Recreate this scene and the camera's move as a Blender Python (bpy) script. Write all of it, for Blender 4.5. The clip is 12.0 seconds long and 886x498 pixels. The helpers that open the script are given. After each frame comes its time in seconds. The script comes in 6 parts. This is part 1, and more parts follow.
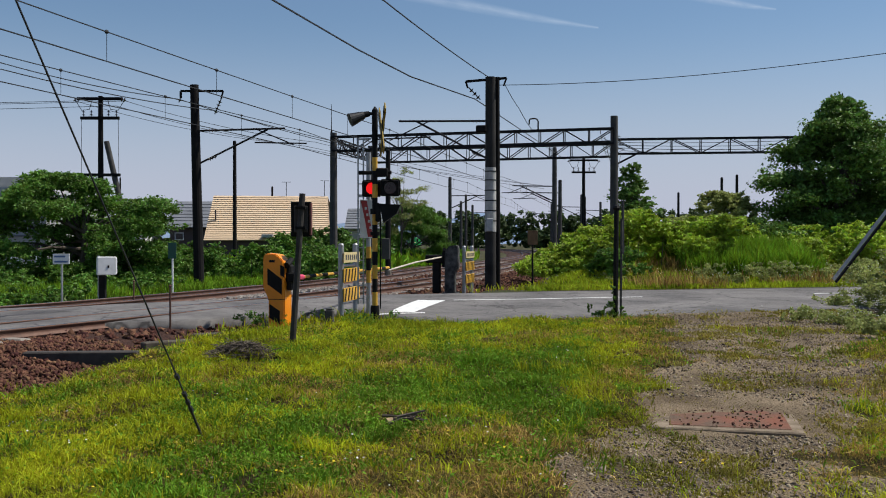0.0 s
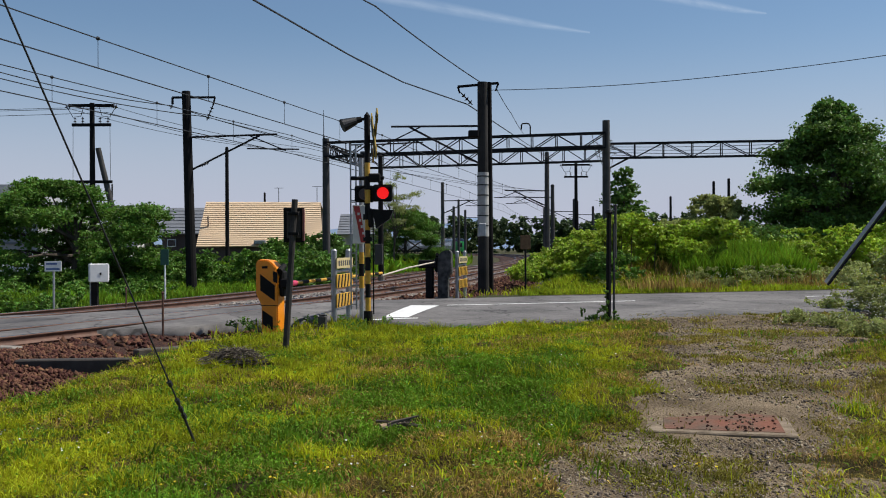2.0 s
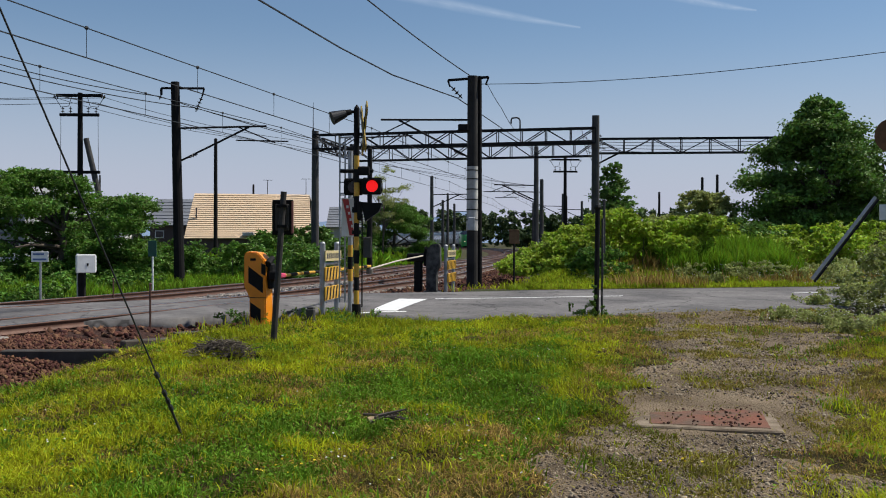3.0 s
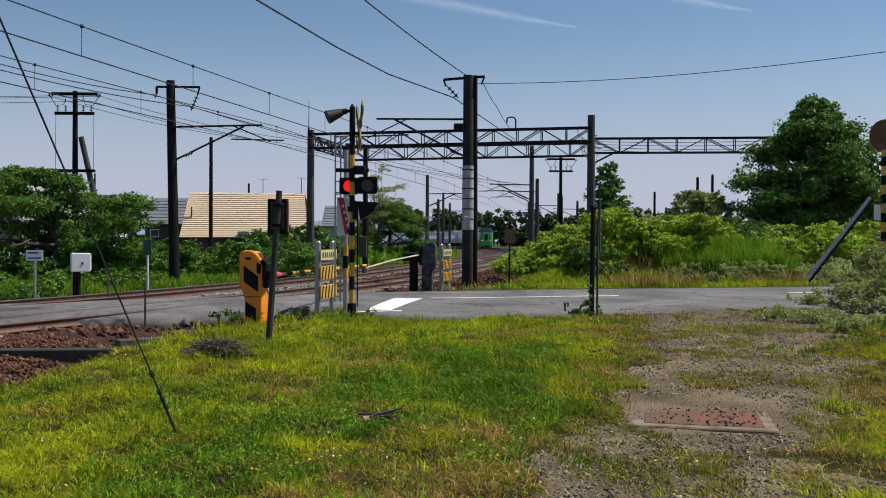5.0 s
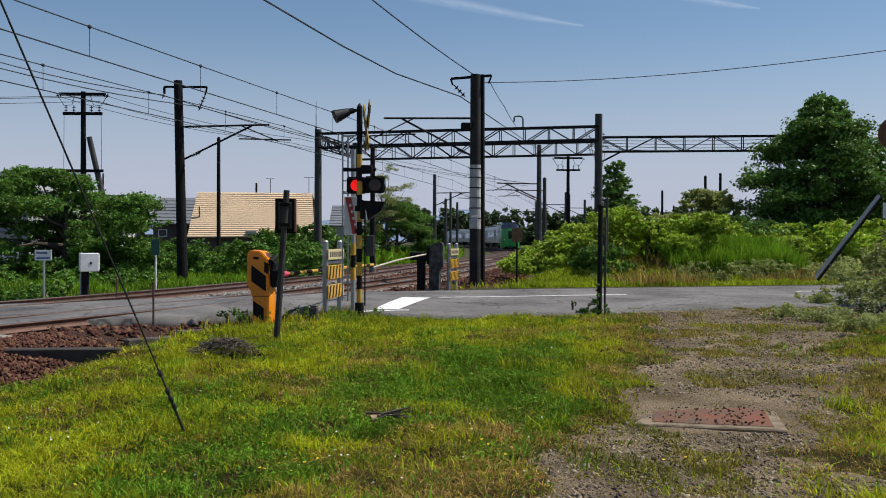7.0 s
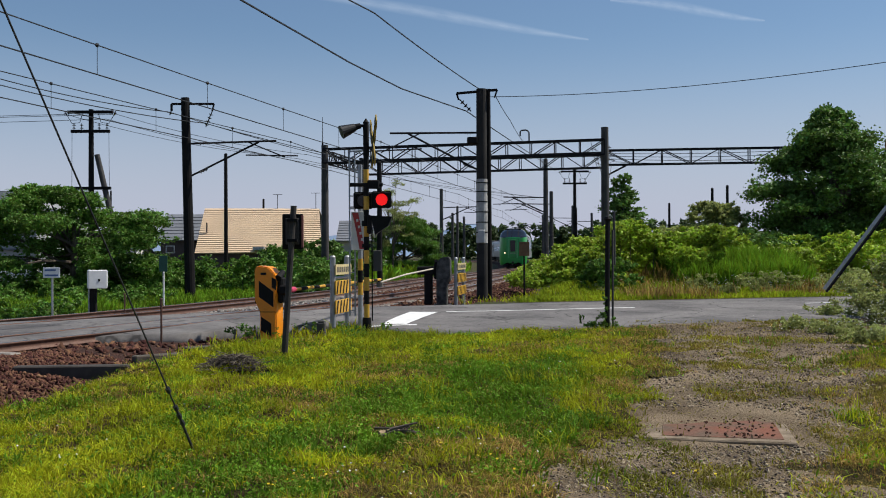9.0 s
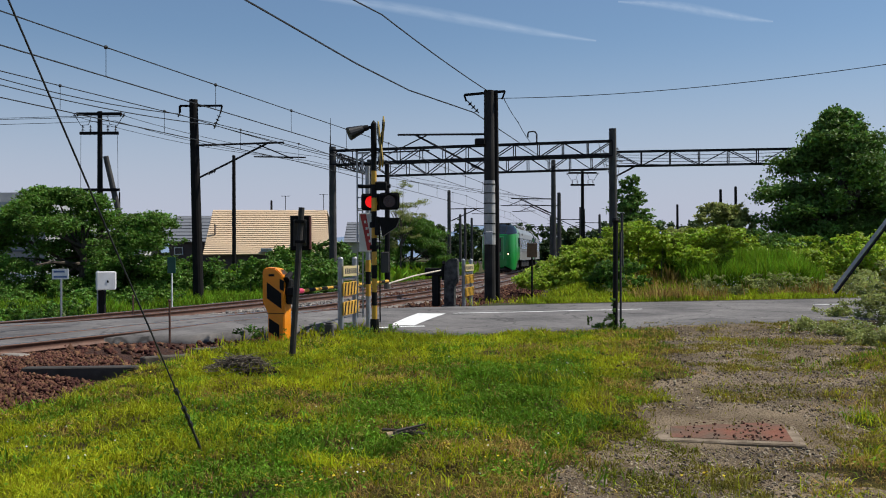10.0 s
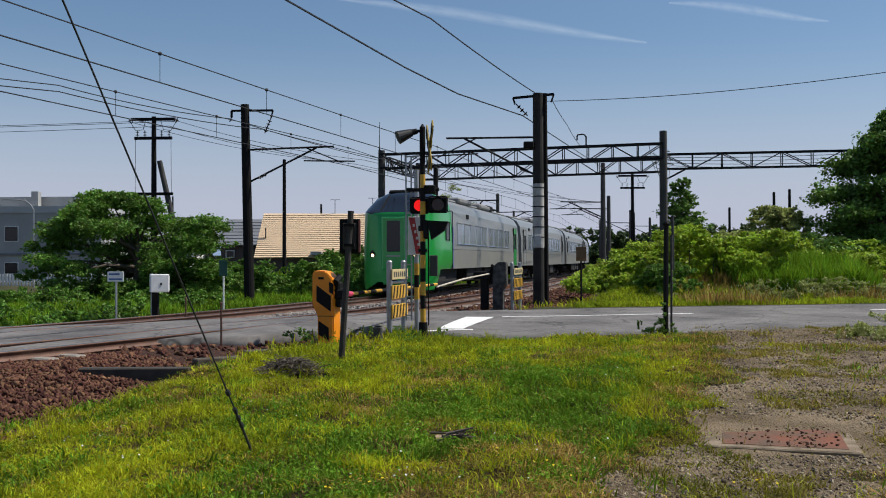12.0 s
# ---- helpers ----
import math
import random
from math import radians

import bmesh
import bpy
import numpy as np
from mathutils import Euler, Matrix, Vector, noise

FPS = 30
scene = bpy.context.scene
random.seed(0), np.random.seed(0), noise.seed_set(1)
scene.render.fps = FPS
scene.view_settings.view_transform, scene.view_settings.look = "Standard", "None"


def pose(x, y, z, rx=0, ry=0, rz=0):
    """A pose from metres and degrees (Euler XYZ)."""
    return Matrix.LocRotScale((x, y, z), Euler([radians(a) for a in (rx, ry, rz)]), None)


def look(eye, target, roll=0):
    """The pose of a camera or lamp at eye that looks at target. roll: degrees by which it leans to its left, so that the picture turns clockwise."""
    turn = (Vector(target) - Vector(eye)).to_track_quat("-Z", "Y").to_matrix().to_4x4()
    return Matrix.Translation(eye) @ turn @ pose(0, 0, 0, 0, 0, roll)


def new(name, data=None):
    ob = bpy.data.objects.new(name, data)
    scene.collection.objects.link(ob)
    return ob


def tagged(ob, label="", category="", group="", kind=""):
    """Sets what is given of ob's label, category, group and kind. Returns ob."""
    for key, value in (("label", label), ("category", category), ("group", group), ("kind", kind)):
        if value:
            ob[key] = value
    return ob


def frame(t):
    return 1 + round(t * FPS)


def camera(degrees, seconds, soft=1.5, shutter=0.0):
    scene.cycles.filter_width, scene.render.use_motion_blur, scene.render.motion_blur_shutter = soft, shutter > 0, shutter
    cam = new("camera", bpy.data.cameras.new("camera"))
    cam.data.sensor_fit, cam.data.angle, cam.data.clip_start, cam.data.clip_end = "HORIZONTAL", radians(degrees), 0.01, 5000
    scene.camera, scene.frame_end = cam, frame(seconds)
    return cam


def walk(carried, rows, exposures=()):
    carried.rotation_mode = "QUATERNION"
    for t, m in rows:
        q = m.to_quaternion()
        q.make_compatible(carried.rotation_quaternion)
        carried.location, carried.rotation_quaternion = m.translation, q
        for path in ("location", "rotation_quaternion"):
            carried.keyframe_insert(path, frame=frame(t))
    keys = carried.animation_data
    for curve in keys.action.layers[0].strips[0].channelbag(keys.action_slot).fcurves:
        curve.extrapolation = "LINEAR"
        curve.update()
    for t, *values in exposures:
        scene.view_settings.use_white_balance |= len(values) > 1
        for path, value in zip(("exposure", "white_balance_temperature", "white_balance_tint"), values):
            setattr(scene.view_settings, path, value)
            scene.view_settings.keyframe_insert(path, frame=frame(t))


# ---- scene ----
cam = camera(49.5, 12.0, soft=1.0)
EYE = (0, 0, 1.65)
walk(cam, [
    (0.0, pose(*EYE, 89.663, -0.000, 0.000)),
    (0.5, pose(*EYE, 89.920, 0.042, 0.092)),
    (1.0, pose(*EYE, 89.989, 0.183, 0.128)),
    (1.5, pose(*EYE, 90.096, 0.219, -0.186)),
    (2.0, pose(*EYE, 89.966, 0.322, -0.422)),
    (2.5, pose(*EYE, 89.727, 0.098, -0.703)),
    (3.0, pose(*EYE, 89.589, -0.166, -1.090)),
    (5.0, pose(*EYE, 89.550, -0.263, -1.358)),
    (5.5, pose(*EYE, 89.451, -0.243, -1.279)),
    (6.0, pose(*EYE, 89.430, -0.372, -1.413)),
    (6.5, pose(*EYE, 89.364, -0.302, -1.169)),
    (7.0, pose(*EYE, 89.499, -0.152, -0.919)),
    (7.5, pose(*EYE, 89.720, 0.033, -0.797)),
    (9.5, pose(*EYE, 90.439, 0.367, -0.355)),
    (10.0, pose(*EYE, 90.448, 0.290, -0.037)),
    (10.5, pose(*EYE, 90.515, 0.206, 0.115)),
    (11.0, pose(*EYE, 90.622, 0.100, 0.240)),
    (11.5, pose(*EYE, 90.662, -0.018, 0.872)),
    (12.0, pose(*EYE, 90.661, 0.205, 2.855)),
])

# ---- sky and sun ----
SUN_FROM = Vector((0.72, 0.15, 1.1)).normalized()
world = bpy.data.worlds.new("world")
scene.world = world
world.use_nodes = True
wn, wl = world.node_tree.nodes, world.node_tree.links
sky = wn.new("ShaderNodeTexSky")
sky.sky_type, sky.sun_disc = "NISHITA", False
sky.sun_elevation = math.asin(SUN_FROM.z)
sky.sun_rotation = math.atan2(SUN_FROM.x, SUN_FROM.y)
sky.air_density, sky.dust_density, sky.ozone_density = 1.1, 0.25, 5.0
# summer haze towards the horizon, the same all round
sky_dir, sky_z = wn.new("ShaderNodeTexCoord"), wn.new("ShaderNodeSeparateXYZ")
haze_fall, haze_mix = wn.new("ShaderNodeMapRange"), wn.new("ShaderNodeMix")
wl.new(sky_dir.outputs["Generated"], sky_z.inputs[0])
wl.new(sky_z.outputs[2], haze_fall.inputs[0])
haze_fall.interpolation_type = "SMOOTHSTEP"
haze_fall.inputs[1].default_value, haze_fall.inputs[2].default_value = 0.0, 0.235
haze_fall.inputs[3].default_value, haze_fall.inputs[4].default_value = 0.92, 0.0
haze_mix.data_type = "RGBA"
wl.new(haze_fall.outputs[0], haze_mix.inputs[0])
wl.new(sky.outputs[0], haze_mix.inputs[6])
haze_mix.inputs[7].default_value = (5.3, 5.6, 7.2, 1)
wl.new(haze_mix.outputs[2], wn["Background"].inputs[0])
wn["Background"].inputs[1].default_value = 0.09
sun = new("sun", bpy.data.lights.new("sun", "SUN"))
sun.data.energy, sun.data.angle, sun.data.color = 5.0, radians(0.5), (1.0, 0.95, 0.86)
sun.matrix_world = look(SUN_FROM * 60, (0, 0, 0))
scene.view_settings.exposure = 0.0

# ---- mesh helpers ----
def mesh_object(name, bm, material, parent=None, label="", smooth=False):
    me = bpy.data.meshes.new(name)
    bm.to_mesh(me)
    bm.free()
    if smooth:
        for p in me.polygons:
            p.use_smooth = True
    me.materials.append(material)
    ob = new(name, me)
    if parent:
        ob.parent = parent
    if label:
        ob["label"] = label
    return ob


def part(name, bm, material, parent, label="", smooth=False):
    return mesh_object(name, bm, material, parent, label, smooth)


def thing(name, m, label, category, group=""):
    ob = new(name)
    ob.empty_display_size = 0.2
    ob.matrix_world = m
    return tagged(ob, label, category, group)


def box(bm, lo, hi, bevel=0.0, m=None):
    made = bmesh.ops.create_cube(bm, size=1)["verts"]
    size = [hi[i] - lo[i] for i in range(3)]
    mid = [(hi[i] + lo[i]) / 2 for i in range(3)]
    for v in made:
        v.co = Vector([v.co[i] * size[i] + mid[i] for i in range(3)])
    if bevel:
        edges = list({e for v in made for e in v.link_edges})
        made = list({v for f in bmesh.ops.bevel(bm, geom=edges, offset=bevel, segments=1, affect="EDGES")["faces"] for v in f.verts} | {v for v in made if v.is_valid})
    if m:
        for v in made:
            v.co = m @ v.co
    return bm


def rod(bm, a, b, r, r2=None, sides=8):
    a, b = Vector(a), Vector(b)
    m = Matrix.Translation((a + b) / 2) @ (b - a).to_track_quat("Z", "Y").to_matrix().to_4x4()
    bmesh.ops.create_cone(bm, cap_ends=True, segments=sides, radius1=r, radius2=r if r2 is None else r2, depth=(b - a).length, matrix=m)
    return bm


def bar(bm, a, b, w, h=None):
    """A square bar from a to b."""
    a, b = Vector(a), Vector(b)
    h = w if h is None else h
    m = Matrix.Translation((a + b) / 2) @ (b - a).to_track_quat("Z", "Y").to_matrix().to_4x4() @ Matrix.Diagonal((w, h, (b - a).length, 1))
    bmesh.ops.create_cube(bm, size=1, matrix=m)
    return bm


def ball(bm, c, r, squash=1.0, seg=10):
    bmesh.ops.create_uvsphere(bm, u_segments=seg, v_segments=max(4, seg // 2), radius=r, matrix=Matrix.Translation(c) @ Matrix.Diagonal((1, 1, squash, 1)))
    return bm


def B():
    return bmesh.new()


def from_arrays(name, verts, faces, material, smooth=False):
    """One mesh object out of numpy arrays; all faces have the same number of corners."""
    me = bpy.data.meshes.new(name)
    n, k = faces.shape
    me.vertices.add(len(verts))
    me.vertices.foreach_set("co", np.ascontiguousarray(verts, dtype=np.float32).ravel())
    me.loops.add(n * k)
    me.loops.foreach_set("vertex_index", np.ascontiguousarray(faces, dtype=np.int32).ravel())
    me.polygons.add(n)
    me.polygons.foreach_set("loop_start", np.arange(0, n * k, k, dtype=np.int32))
    me.polygons.foreach_set("loop_total", np.full(n, k, dtype=np.int32))
    me.update(calc_edges=True)
    if smooth:
        me.polygons.foreach_set("use_smooth", np.ones(n, dtype=bool))
    me.materials.append(material)
    return new(name, me)


def spline(points, step=1.0):
    """Evenly spaced points on a smooth curve through the given ones."""
    p = np.array(points, float)
    p = np.vstack([2 * p[0] - p[1], p, 2 * p[-1] - p[-2]])
    out = []
    for i in range(1, len(p) - 2):
        for k in range(40):
            u = k / 40
            out.append(0.5 * (2 * p[i] + (p[i + 1] - p[i - 1]) * u + (2 * p[i - 1] - 5 * p[i] + 4 * p[i + 1] - p[i + 2]) * u * u + (3 * p[i] - p[i - 1] - 3 * p[i + 1] + p[i + 2]) * u ** 3))
    out.append(p[-2])
    out = np.array(out)
    s = np.r_[0, np.cumsum(np.linalg.norm(np.diff(out, axis=0), axis=1))]
    grid = np.arange(0, s[-1], step)
    return np.stack([np.interp(grid, s, out[:, i]) for i in range(out.shape[1])], 1)


def normals2d(line):
    """Unit vectors to the right of a line in plan."""
    t = np.gradient(line[:, :2], axis=0)
    t /= np.linalg.norm(t, axis=1, keepdims=True)
    return np.stack([t[:, 1], -t[:, 0]], 1)


def sweep(name, line, profile, material, close=True, smooth=False):
    """A strip along a line in plan: profile holds (to the right, up) pairs; line holds x, y, z."""
    n2 = normals2d(line)
    prof = np.array(profile, float)
    m, k = len(line), len(prof)
    v = np.zeros((m, k, 3))
    v[:, :, :2] = line[:, None, :2] + n2[:, None, :] * prof[None, :, 0:1]
    v[:, :, 2] = line[:, None, 2] + prof[None, :, 1]
    idx = np.arange(m * k).reshape(m, k)
    pairs = [(j, (j + 1) % k) for j in range(k if close else k - 1)]
    f = np.concatenate([np.stack([idx[:-1, a], idx[:-1, b], idx[1:, b], idx[1:, a]], 1) for a, b in pairs])
    return from_arrays(name, v.reshape(-1, 3), f, material, smooth)


def smoothstep(a, b, x):
    t = np.clip((np.asarray(x, float) - a) / (b - a), 0, 1)
    return t * t * (3 - 2 * t)


def value_noise(x, y, size, seed=0):
    """Smooth noise in plan, 0 to 1, features of about that size."""
    x, y = np.asarray(x, float) / size + 1000, np.asarray(y, float) / size + 1000
    ix, iy = np.floor(x).astype(np.int64), np.floor(y).astype(np.int64)
    fx, fy = x - ix, y - iy
    fx, fy = fx * fx * (3 - 2 * fx), fy * fy * (3 - 2 * fy)

    def cell(i, j):
        h = (i * 374761393 + j * 668265263 + seed * 974634777) & 0xFFFFFFFF
        h = ((h ^ (h >> 13)) * 1274126177) & 0xFFFFFFFF
        return ((h ^ (h >> 16)) & 0xFFFF) / 65535.0
    return (cell(ix, iy) * (1 - fx) + cell(ix + 1, iy) * fx) * (1 - fy) + (cell(ix, iy + 1) * (1 - fx) + cell(ix + 1, iy + 1) * fx) * fy


# ---- materials ----
def material(name, color, rough=0.7, metal=0.0, spread=0.25, size=6.0, bump=0.1, fine=60.0, second=None, island=0.0, objects=0.0, spec=0.5, glow=0.0, through_light=0.0, coat=0.0, bump_dist=0.01):
    """A surface with stains of the given size per metre, a fine grain, and relief."""
    mat = bpy.data.materials.new(name)
    mat.use_nodes = True
    n, l = mat.node_tree.nodes, mat.node_tree.links
    p = n["Principled BSDF"]
    p.inputs["Roughness"].default_value, p.inputs["Metallic"].default_value = rough, metal
    p.inputs["Specular IOR Level"].default_value = spec
    p.inputs["Coat Weight"].default_value = coat
    geo = n.new("ShaderNodeTexCoord")
    big = n.new("ShaderNodeTexNoise")
    big.inputs["Scale"].default_value, big.inputs["Detail"].default_value = size, 5
    small = n.new("ShaderNodeTexNoise")
    small.inputs["Scale"].default_value, small.inputs["Detail"].default_value = fine, 3
    for t in (big, small):
        l.new(geo.outputs["Object"], t.inputs["Vector"])
    ramp = n.new("ShaderNodeValToRGB")
    dark = second or [c * (1 - spread) for c in color]
    light = [min(1, c * (1 + spread * 0.6)) for c in color]
    ramp.color_ramp.elements[0].position, ramp.color_ramp.elements[0].color = 0.33, (*dark, 1)
    ramp.color_ramp.elements[1].position, ramp.color_ramp.elements[1].color = 0.67, (*light, 1)
    l.new(big.outputs[0], ramp.inputs[0])
    mix = n.new("ShaderNodeHueSaturation")
    l.new(ramp.outputs[0], mix.inputs["Color"])
    value = n.new("ShaderNodeMath")
    value.operation, value.inputs[1].default_value = "MULTIPLY_ADD", spread * 1.4
    value.inputs[2].default_value = 1 - spread * 0.7
    l.new(small.outputs[0], value.inputs[0])
    last = value.outputs[0]
    for amount, node, socket in ((island, "ShaderNodeNewGeometry", "Random Per Island"), (objects, "ShaderNodeObjectInfo", "Random")):
        if amount:
            src = n.new(node)
            m1 = n.new("ShaderNodeMath")
            m1.operation, m1.inputs[1].default_value, m1.inputs[2].default_value = "MULTIPLY_ADD", amount * 2, 1 - amount
            l.new(src.outputs[socket], m1.inputs[0])
            m2 = n.new("ShaderNodeMath")
            m2.operation = "MULTIPLY"
            l.new(last, m2.inputs[0])
            l.new(m1.outputs[0], m2.inputs[1])
            last = m2.outputs[0]
            hue = n.new("ShaderNodeMath")
            hue.operation, hue.inputs[1].default_value, hue.inputs[2].default_value = "MULTIPLY_ADD", 0.05 * min(1, amount * 2), 0.5 - 0.025 * min(1, amount * 2)
            l.new(src.outputs[socket], hue.inputs[0])
            l.new(hue.outputs[0], mix.inputs["Hue"])
    l.new(last, mix.inputs["Value"])
    l.new(mix.outputs[0], p.inputs["Base Color"])
    if bump:
        b = n.new("ShaderNodeBump")
        b.inputs["Strength"].default_value, b.inputs["Distance"].default_value = bump, bump_dist
        l.new(small.outputs[0], b.inputs["Height"])
        l.new(b.outputs[0], p.inputs["Normal"])
    if glow:
        p.inputs["Emission Color"].default_value, p.inputs["Emission Strength"].default_value = (*color, 1), glow
    if through_light:
        tr = n.new("ShaderNodeBsdfTranslucent")
        sh = n.new("ShaderNodeMixShader")
        sh.inputs[0].default_value = through_light
        l.new(mix.outputs[0], tr.inputs[0])
        l.new(p.outputs[0], sh.inputs[1])
        l.new(tr.outputs[0], sh.inputs[2])
        l.new(sh.outputs[0], n["Material Output"].inputs[0])
    return mat


M_SOIL = material("meadow_soil", (0.055, 0.046, 0.02), 0.95, 0, 0.4, 0.9, 0.6, 18, second=(0.035, 0.042, 0.012), spec=0.2, bump_dist=0.04)
M_TURF = material("matted_turf", (0.085, 0.070, 0.016), 0.95, 0, 0.5, 2.2, 1.0, 55, second=(0.034, 0.024, 0.011), spec=0.1, bump_dist=0.05)
M_GRAVEL = material("gravel", (0.195, 0.148, 0.096), 0.95, 0, 0.6, 1.1, 1.0, 38, second=(0.085, 0.06, 0.034), spec=0.15, bump_dist=0.05)
M_TRODDEN = material("trodden_brown_earth", (0.10, 0.062, 0.038), 0.95, 0, 0.5, 2.5, 1.0, 40, second=(0.055, 0.036, 0.022), spec=0.15, bump_dist=0.03)


def asphalt_material():
    """Worn asphalt: stains, darker patches, fine chippings and a net of cracks."""
    mat = material("asphalt", (0.165, 0.155, 0.148), 0.88, 0, 0.34, 0.6, 0.55, 110, second=(0.098, 0.092, 0.09), spec=0.25)
    n, l = mat.node_tree.nodes, mat.node_tree.links
    p = n["Principled BSDF"]
    src = p.inputs["Base Color"].links[0].from_socket
    co, warp, add = n.new("ShaderNodeTexCoord"), n.new("ShaderNodeTexNoise"), n.new("ShaderNodeVectorMath")
    warp.inputs["Scale"].default_value = 1.7
    add.operation = "ADD"
    l.new(co.outputs["Object"], warp.inputs["Vector"])
    l.new(co.outputs["Object"], add.inputs[0])
    l.new(warp.outputs[1], add.inputs[1])
    net = n.new("ShaderNodeTexVoronoi")
    net.feature = "DISTANCE_TO_EDGE"
    net.inputs["Scale"].default_value = 0.42
    l.new(add.outputs[0], net.inputs["Vector"])
    thin = n.new("ShaderNodeMapRange")
    thin.inputs[1].default_value, thin.inputs[2].default_value = 0.004, 0.016
    thin.inputs[3].default_value, thin.inputs[4].default_value = 0.45, 1.0
    l.new(net.outputs["Distance"], thin.inputs[0])
    speck = n.new("ShaderNodeTexNoise")
    speck.inputs["Scale"].default_value, speck.inputs["Detail"].default_value = 7, 8
    l.new(co.outputs["Object"], speck.inputs["Vector"])
    tone = n.new("ShaderNodeMapRange")
    tone.inputs[1].default_value, tone.inputs[2].default_value = 0.3, 0.7
    tone.inputs[3].default_value, tone.inputs[4].default_value = 0.8, 1.18
    l.new(speck.outputs[0], tone.inputs[0])
    both, mul = n.new("ShaderNodeMath"), n.new("ShaderNodeVectorMath")
    both.operation, mul.operation = "MULTIPLY", "SCALE"
    l.new(thin.outputs[0], both.inputs[0])
    l.new(tone.outputs[0], both.inputs[1])
    l.new(src, mul.inputs[0])
    l.new(both.outputs[0], mul.inputs["Scale"])
    l.new(mul.outputs[0], p.inputs["Base Color"])
    return mat


M_ASPHALT = asphalt_material()
M_PAINT = material("road_paint", (0.78, 0.78, 0.76), 0.7, 0, 0.15, 5, 0.2, 60)
M_BALLAST_BROWN = material("brown_ballast", (0.105, 0.046, 0.031), 0.95, 0, 0.35, 3, 0.8, 14, island=0.6, spec=0.2, bump_dist=0.04)
M_BALLAST_GREY = material("grey_ballast", (0.22, 0.20, 0.185), 0.95, 0, 0.35, 3, 0.8, 14, island=0.4, spec=0.2, bump_dist=0.04)
# bed darker than its stones: the shade of their gaps is in the colour
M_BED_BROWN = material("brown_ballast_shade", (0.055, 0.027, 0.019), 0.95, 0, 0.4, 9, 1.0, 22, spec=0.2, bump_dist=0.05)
M_RAIL = material("rusty_rail", (0.12, 0.06, 0.04), 0.6, 0.3, 0.3, 5, 0.2, 40)
M_RAIL_TOP = material("worn_steel", (0.5, 0.48, 0.46), 0.25, 1.0, 0.1, 3, 0.0, 40)
M_SLEEPER = material("concrete_sleeper", (0.25, 0.22, 0.19), 0.9, 0, 0.25, 4, 0.3, 40)
M_CONCRETE = material("concrete", (0.155, 0.14, 0.115), 0.85, 0, 0.2, 3, 0.3, 50)
M_POLE_DARK = material("dark_steel_pole", (0.010, 0.009, 0.009), 0.85, 0.0, 0.35, 3, 0.1, 50, spec=0.2)
M_POLE_GREY = material("weathered_concrete_pole", (0.055, 0.052, 0.05), 0.85, 0, 0.3, 2, 0.3, 40)
M_STEEL = material("galvanised_steel", (0.36, 0.37, 0.38), 0.5, 0.6, 0.15, 6, 0.1, 60)
M_TRUSS = material("truss_steel", (0.012, 0.012, 0.014), 0.8, 0.0, 0.25, 3, 0.1, 40, spec=0.25)
M_WIRE = material("wire", (0.03, 0.032, 0.035), 0.6, 0.3, 0.1, 3, 0, 40)
M_BLACK = material("black_paint", (0.007, 0.0065, 0.0065), 0.7, 0, 0.3, 6, 0.05, 50, spec=0.2)
M_YELLOW = material("yellow_paint", (0.62, 0.34, 0.03), 0.5, 0, 0.2, 5, 0.05, 50)
M_ORANGE = material("orange_cover", (0.85, 0.27, 0.006), 0.42, 0, 0.12, 4, 0.05, 40)
M_WHITE = material("white_paint", (0.72, 0.72, 0.70), 0.5, 0, 0.1, 5, 0.05, 50)
M_RED_SIGN = material("red_sign_paint", (0.45, 0.05, 0.05), 0.5, 0, 0.1, 5, 0.0, 50)
M_LAMP_RED = material("lit_red_lamp", (0.9, 0.008, 0.008), 0.4, 0, 0.0, 5, 0.0, 50, glow=0.85)
M_LAMP_OFF = material("unlit_red_lamp", (0.03, 0.005, 0.005), 0.25, 0, 0.1, 5, 0.0, 50)
M_GLASS_DARK = material("dark_glass", (0.008, 0.010, 0.013), 0.1, 0, 0.1, 3, 0.0, 30, spec=0.4)
M_LEAF = material("mid_green_leaves", (0.125, 0.24, 0.034), 0.55, 0, 0.35, 0.7, 0, 20, island=0.45, through_light=0.34, spec=0.3)
M_LEAF_DARK = material("dark_green_leaves", (0.125, 0.225, 0.04), 0.55, 0, 0.35, 0.5, 0, 20, island=0.45, through_light=0.25, spec=0.3)
M_LEAF_LIME = material("lime_green_leaves", (0.36, 0.48, 0.045), 0.55, 0, 0.35, 0.6, 0, 20, island=0.4, through_light=0.33, spec=0.3)
M_LEAF_FAR = material("distant_leaves", (0.06, 0.10, 0.025), 0.7, 0, 0.3, 0.15, 0, 3, island=0.3, through_light=0.2)
M_LEAF_PALE = material("pale_green_leaves", (0.34, 0.38, 0.12), 0.65, 0, 0.35, 0.9, 0, 20, island=0.35, through_light=0.42, spec=0.25)
M_PEBBLE = material("mixed_pebbles", (0.20, 0.155, 0.11), 0.95, 0, 0.3, 3, 0.2, 40, island=0.8)
# the haze over the distance is painted into the hills as blue
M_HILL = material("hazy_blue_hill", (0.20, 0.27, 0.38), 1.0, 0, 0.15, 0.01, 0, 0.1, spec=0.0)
M_CIRRUS = bpy.data.materials.new("thin_cloud")
M_CIRRUS.use_nodes = True
cn, cl_ = M_CIRRUS.node_tree.nodes, M_CIRRUS.node_tree.links
c_uv, c_no, c_em, c_tr, c_mx = cn.new("ShaderNodeUVMap"), cn.new("ShaderNodeTexNoise"), cn.new("ShaderNodeEmission"), cn.new("ShaderNodeBsdfTransparent"), cn.new("ShaderNodeMixShader")
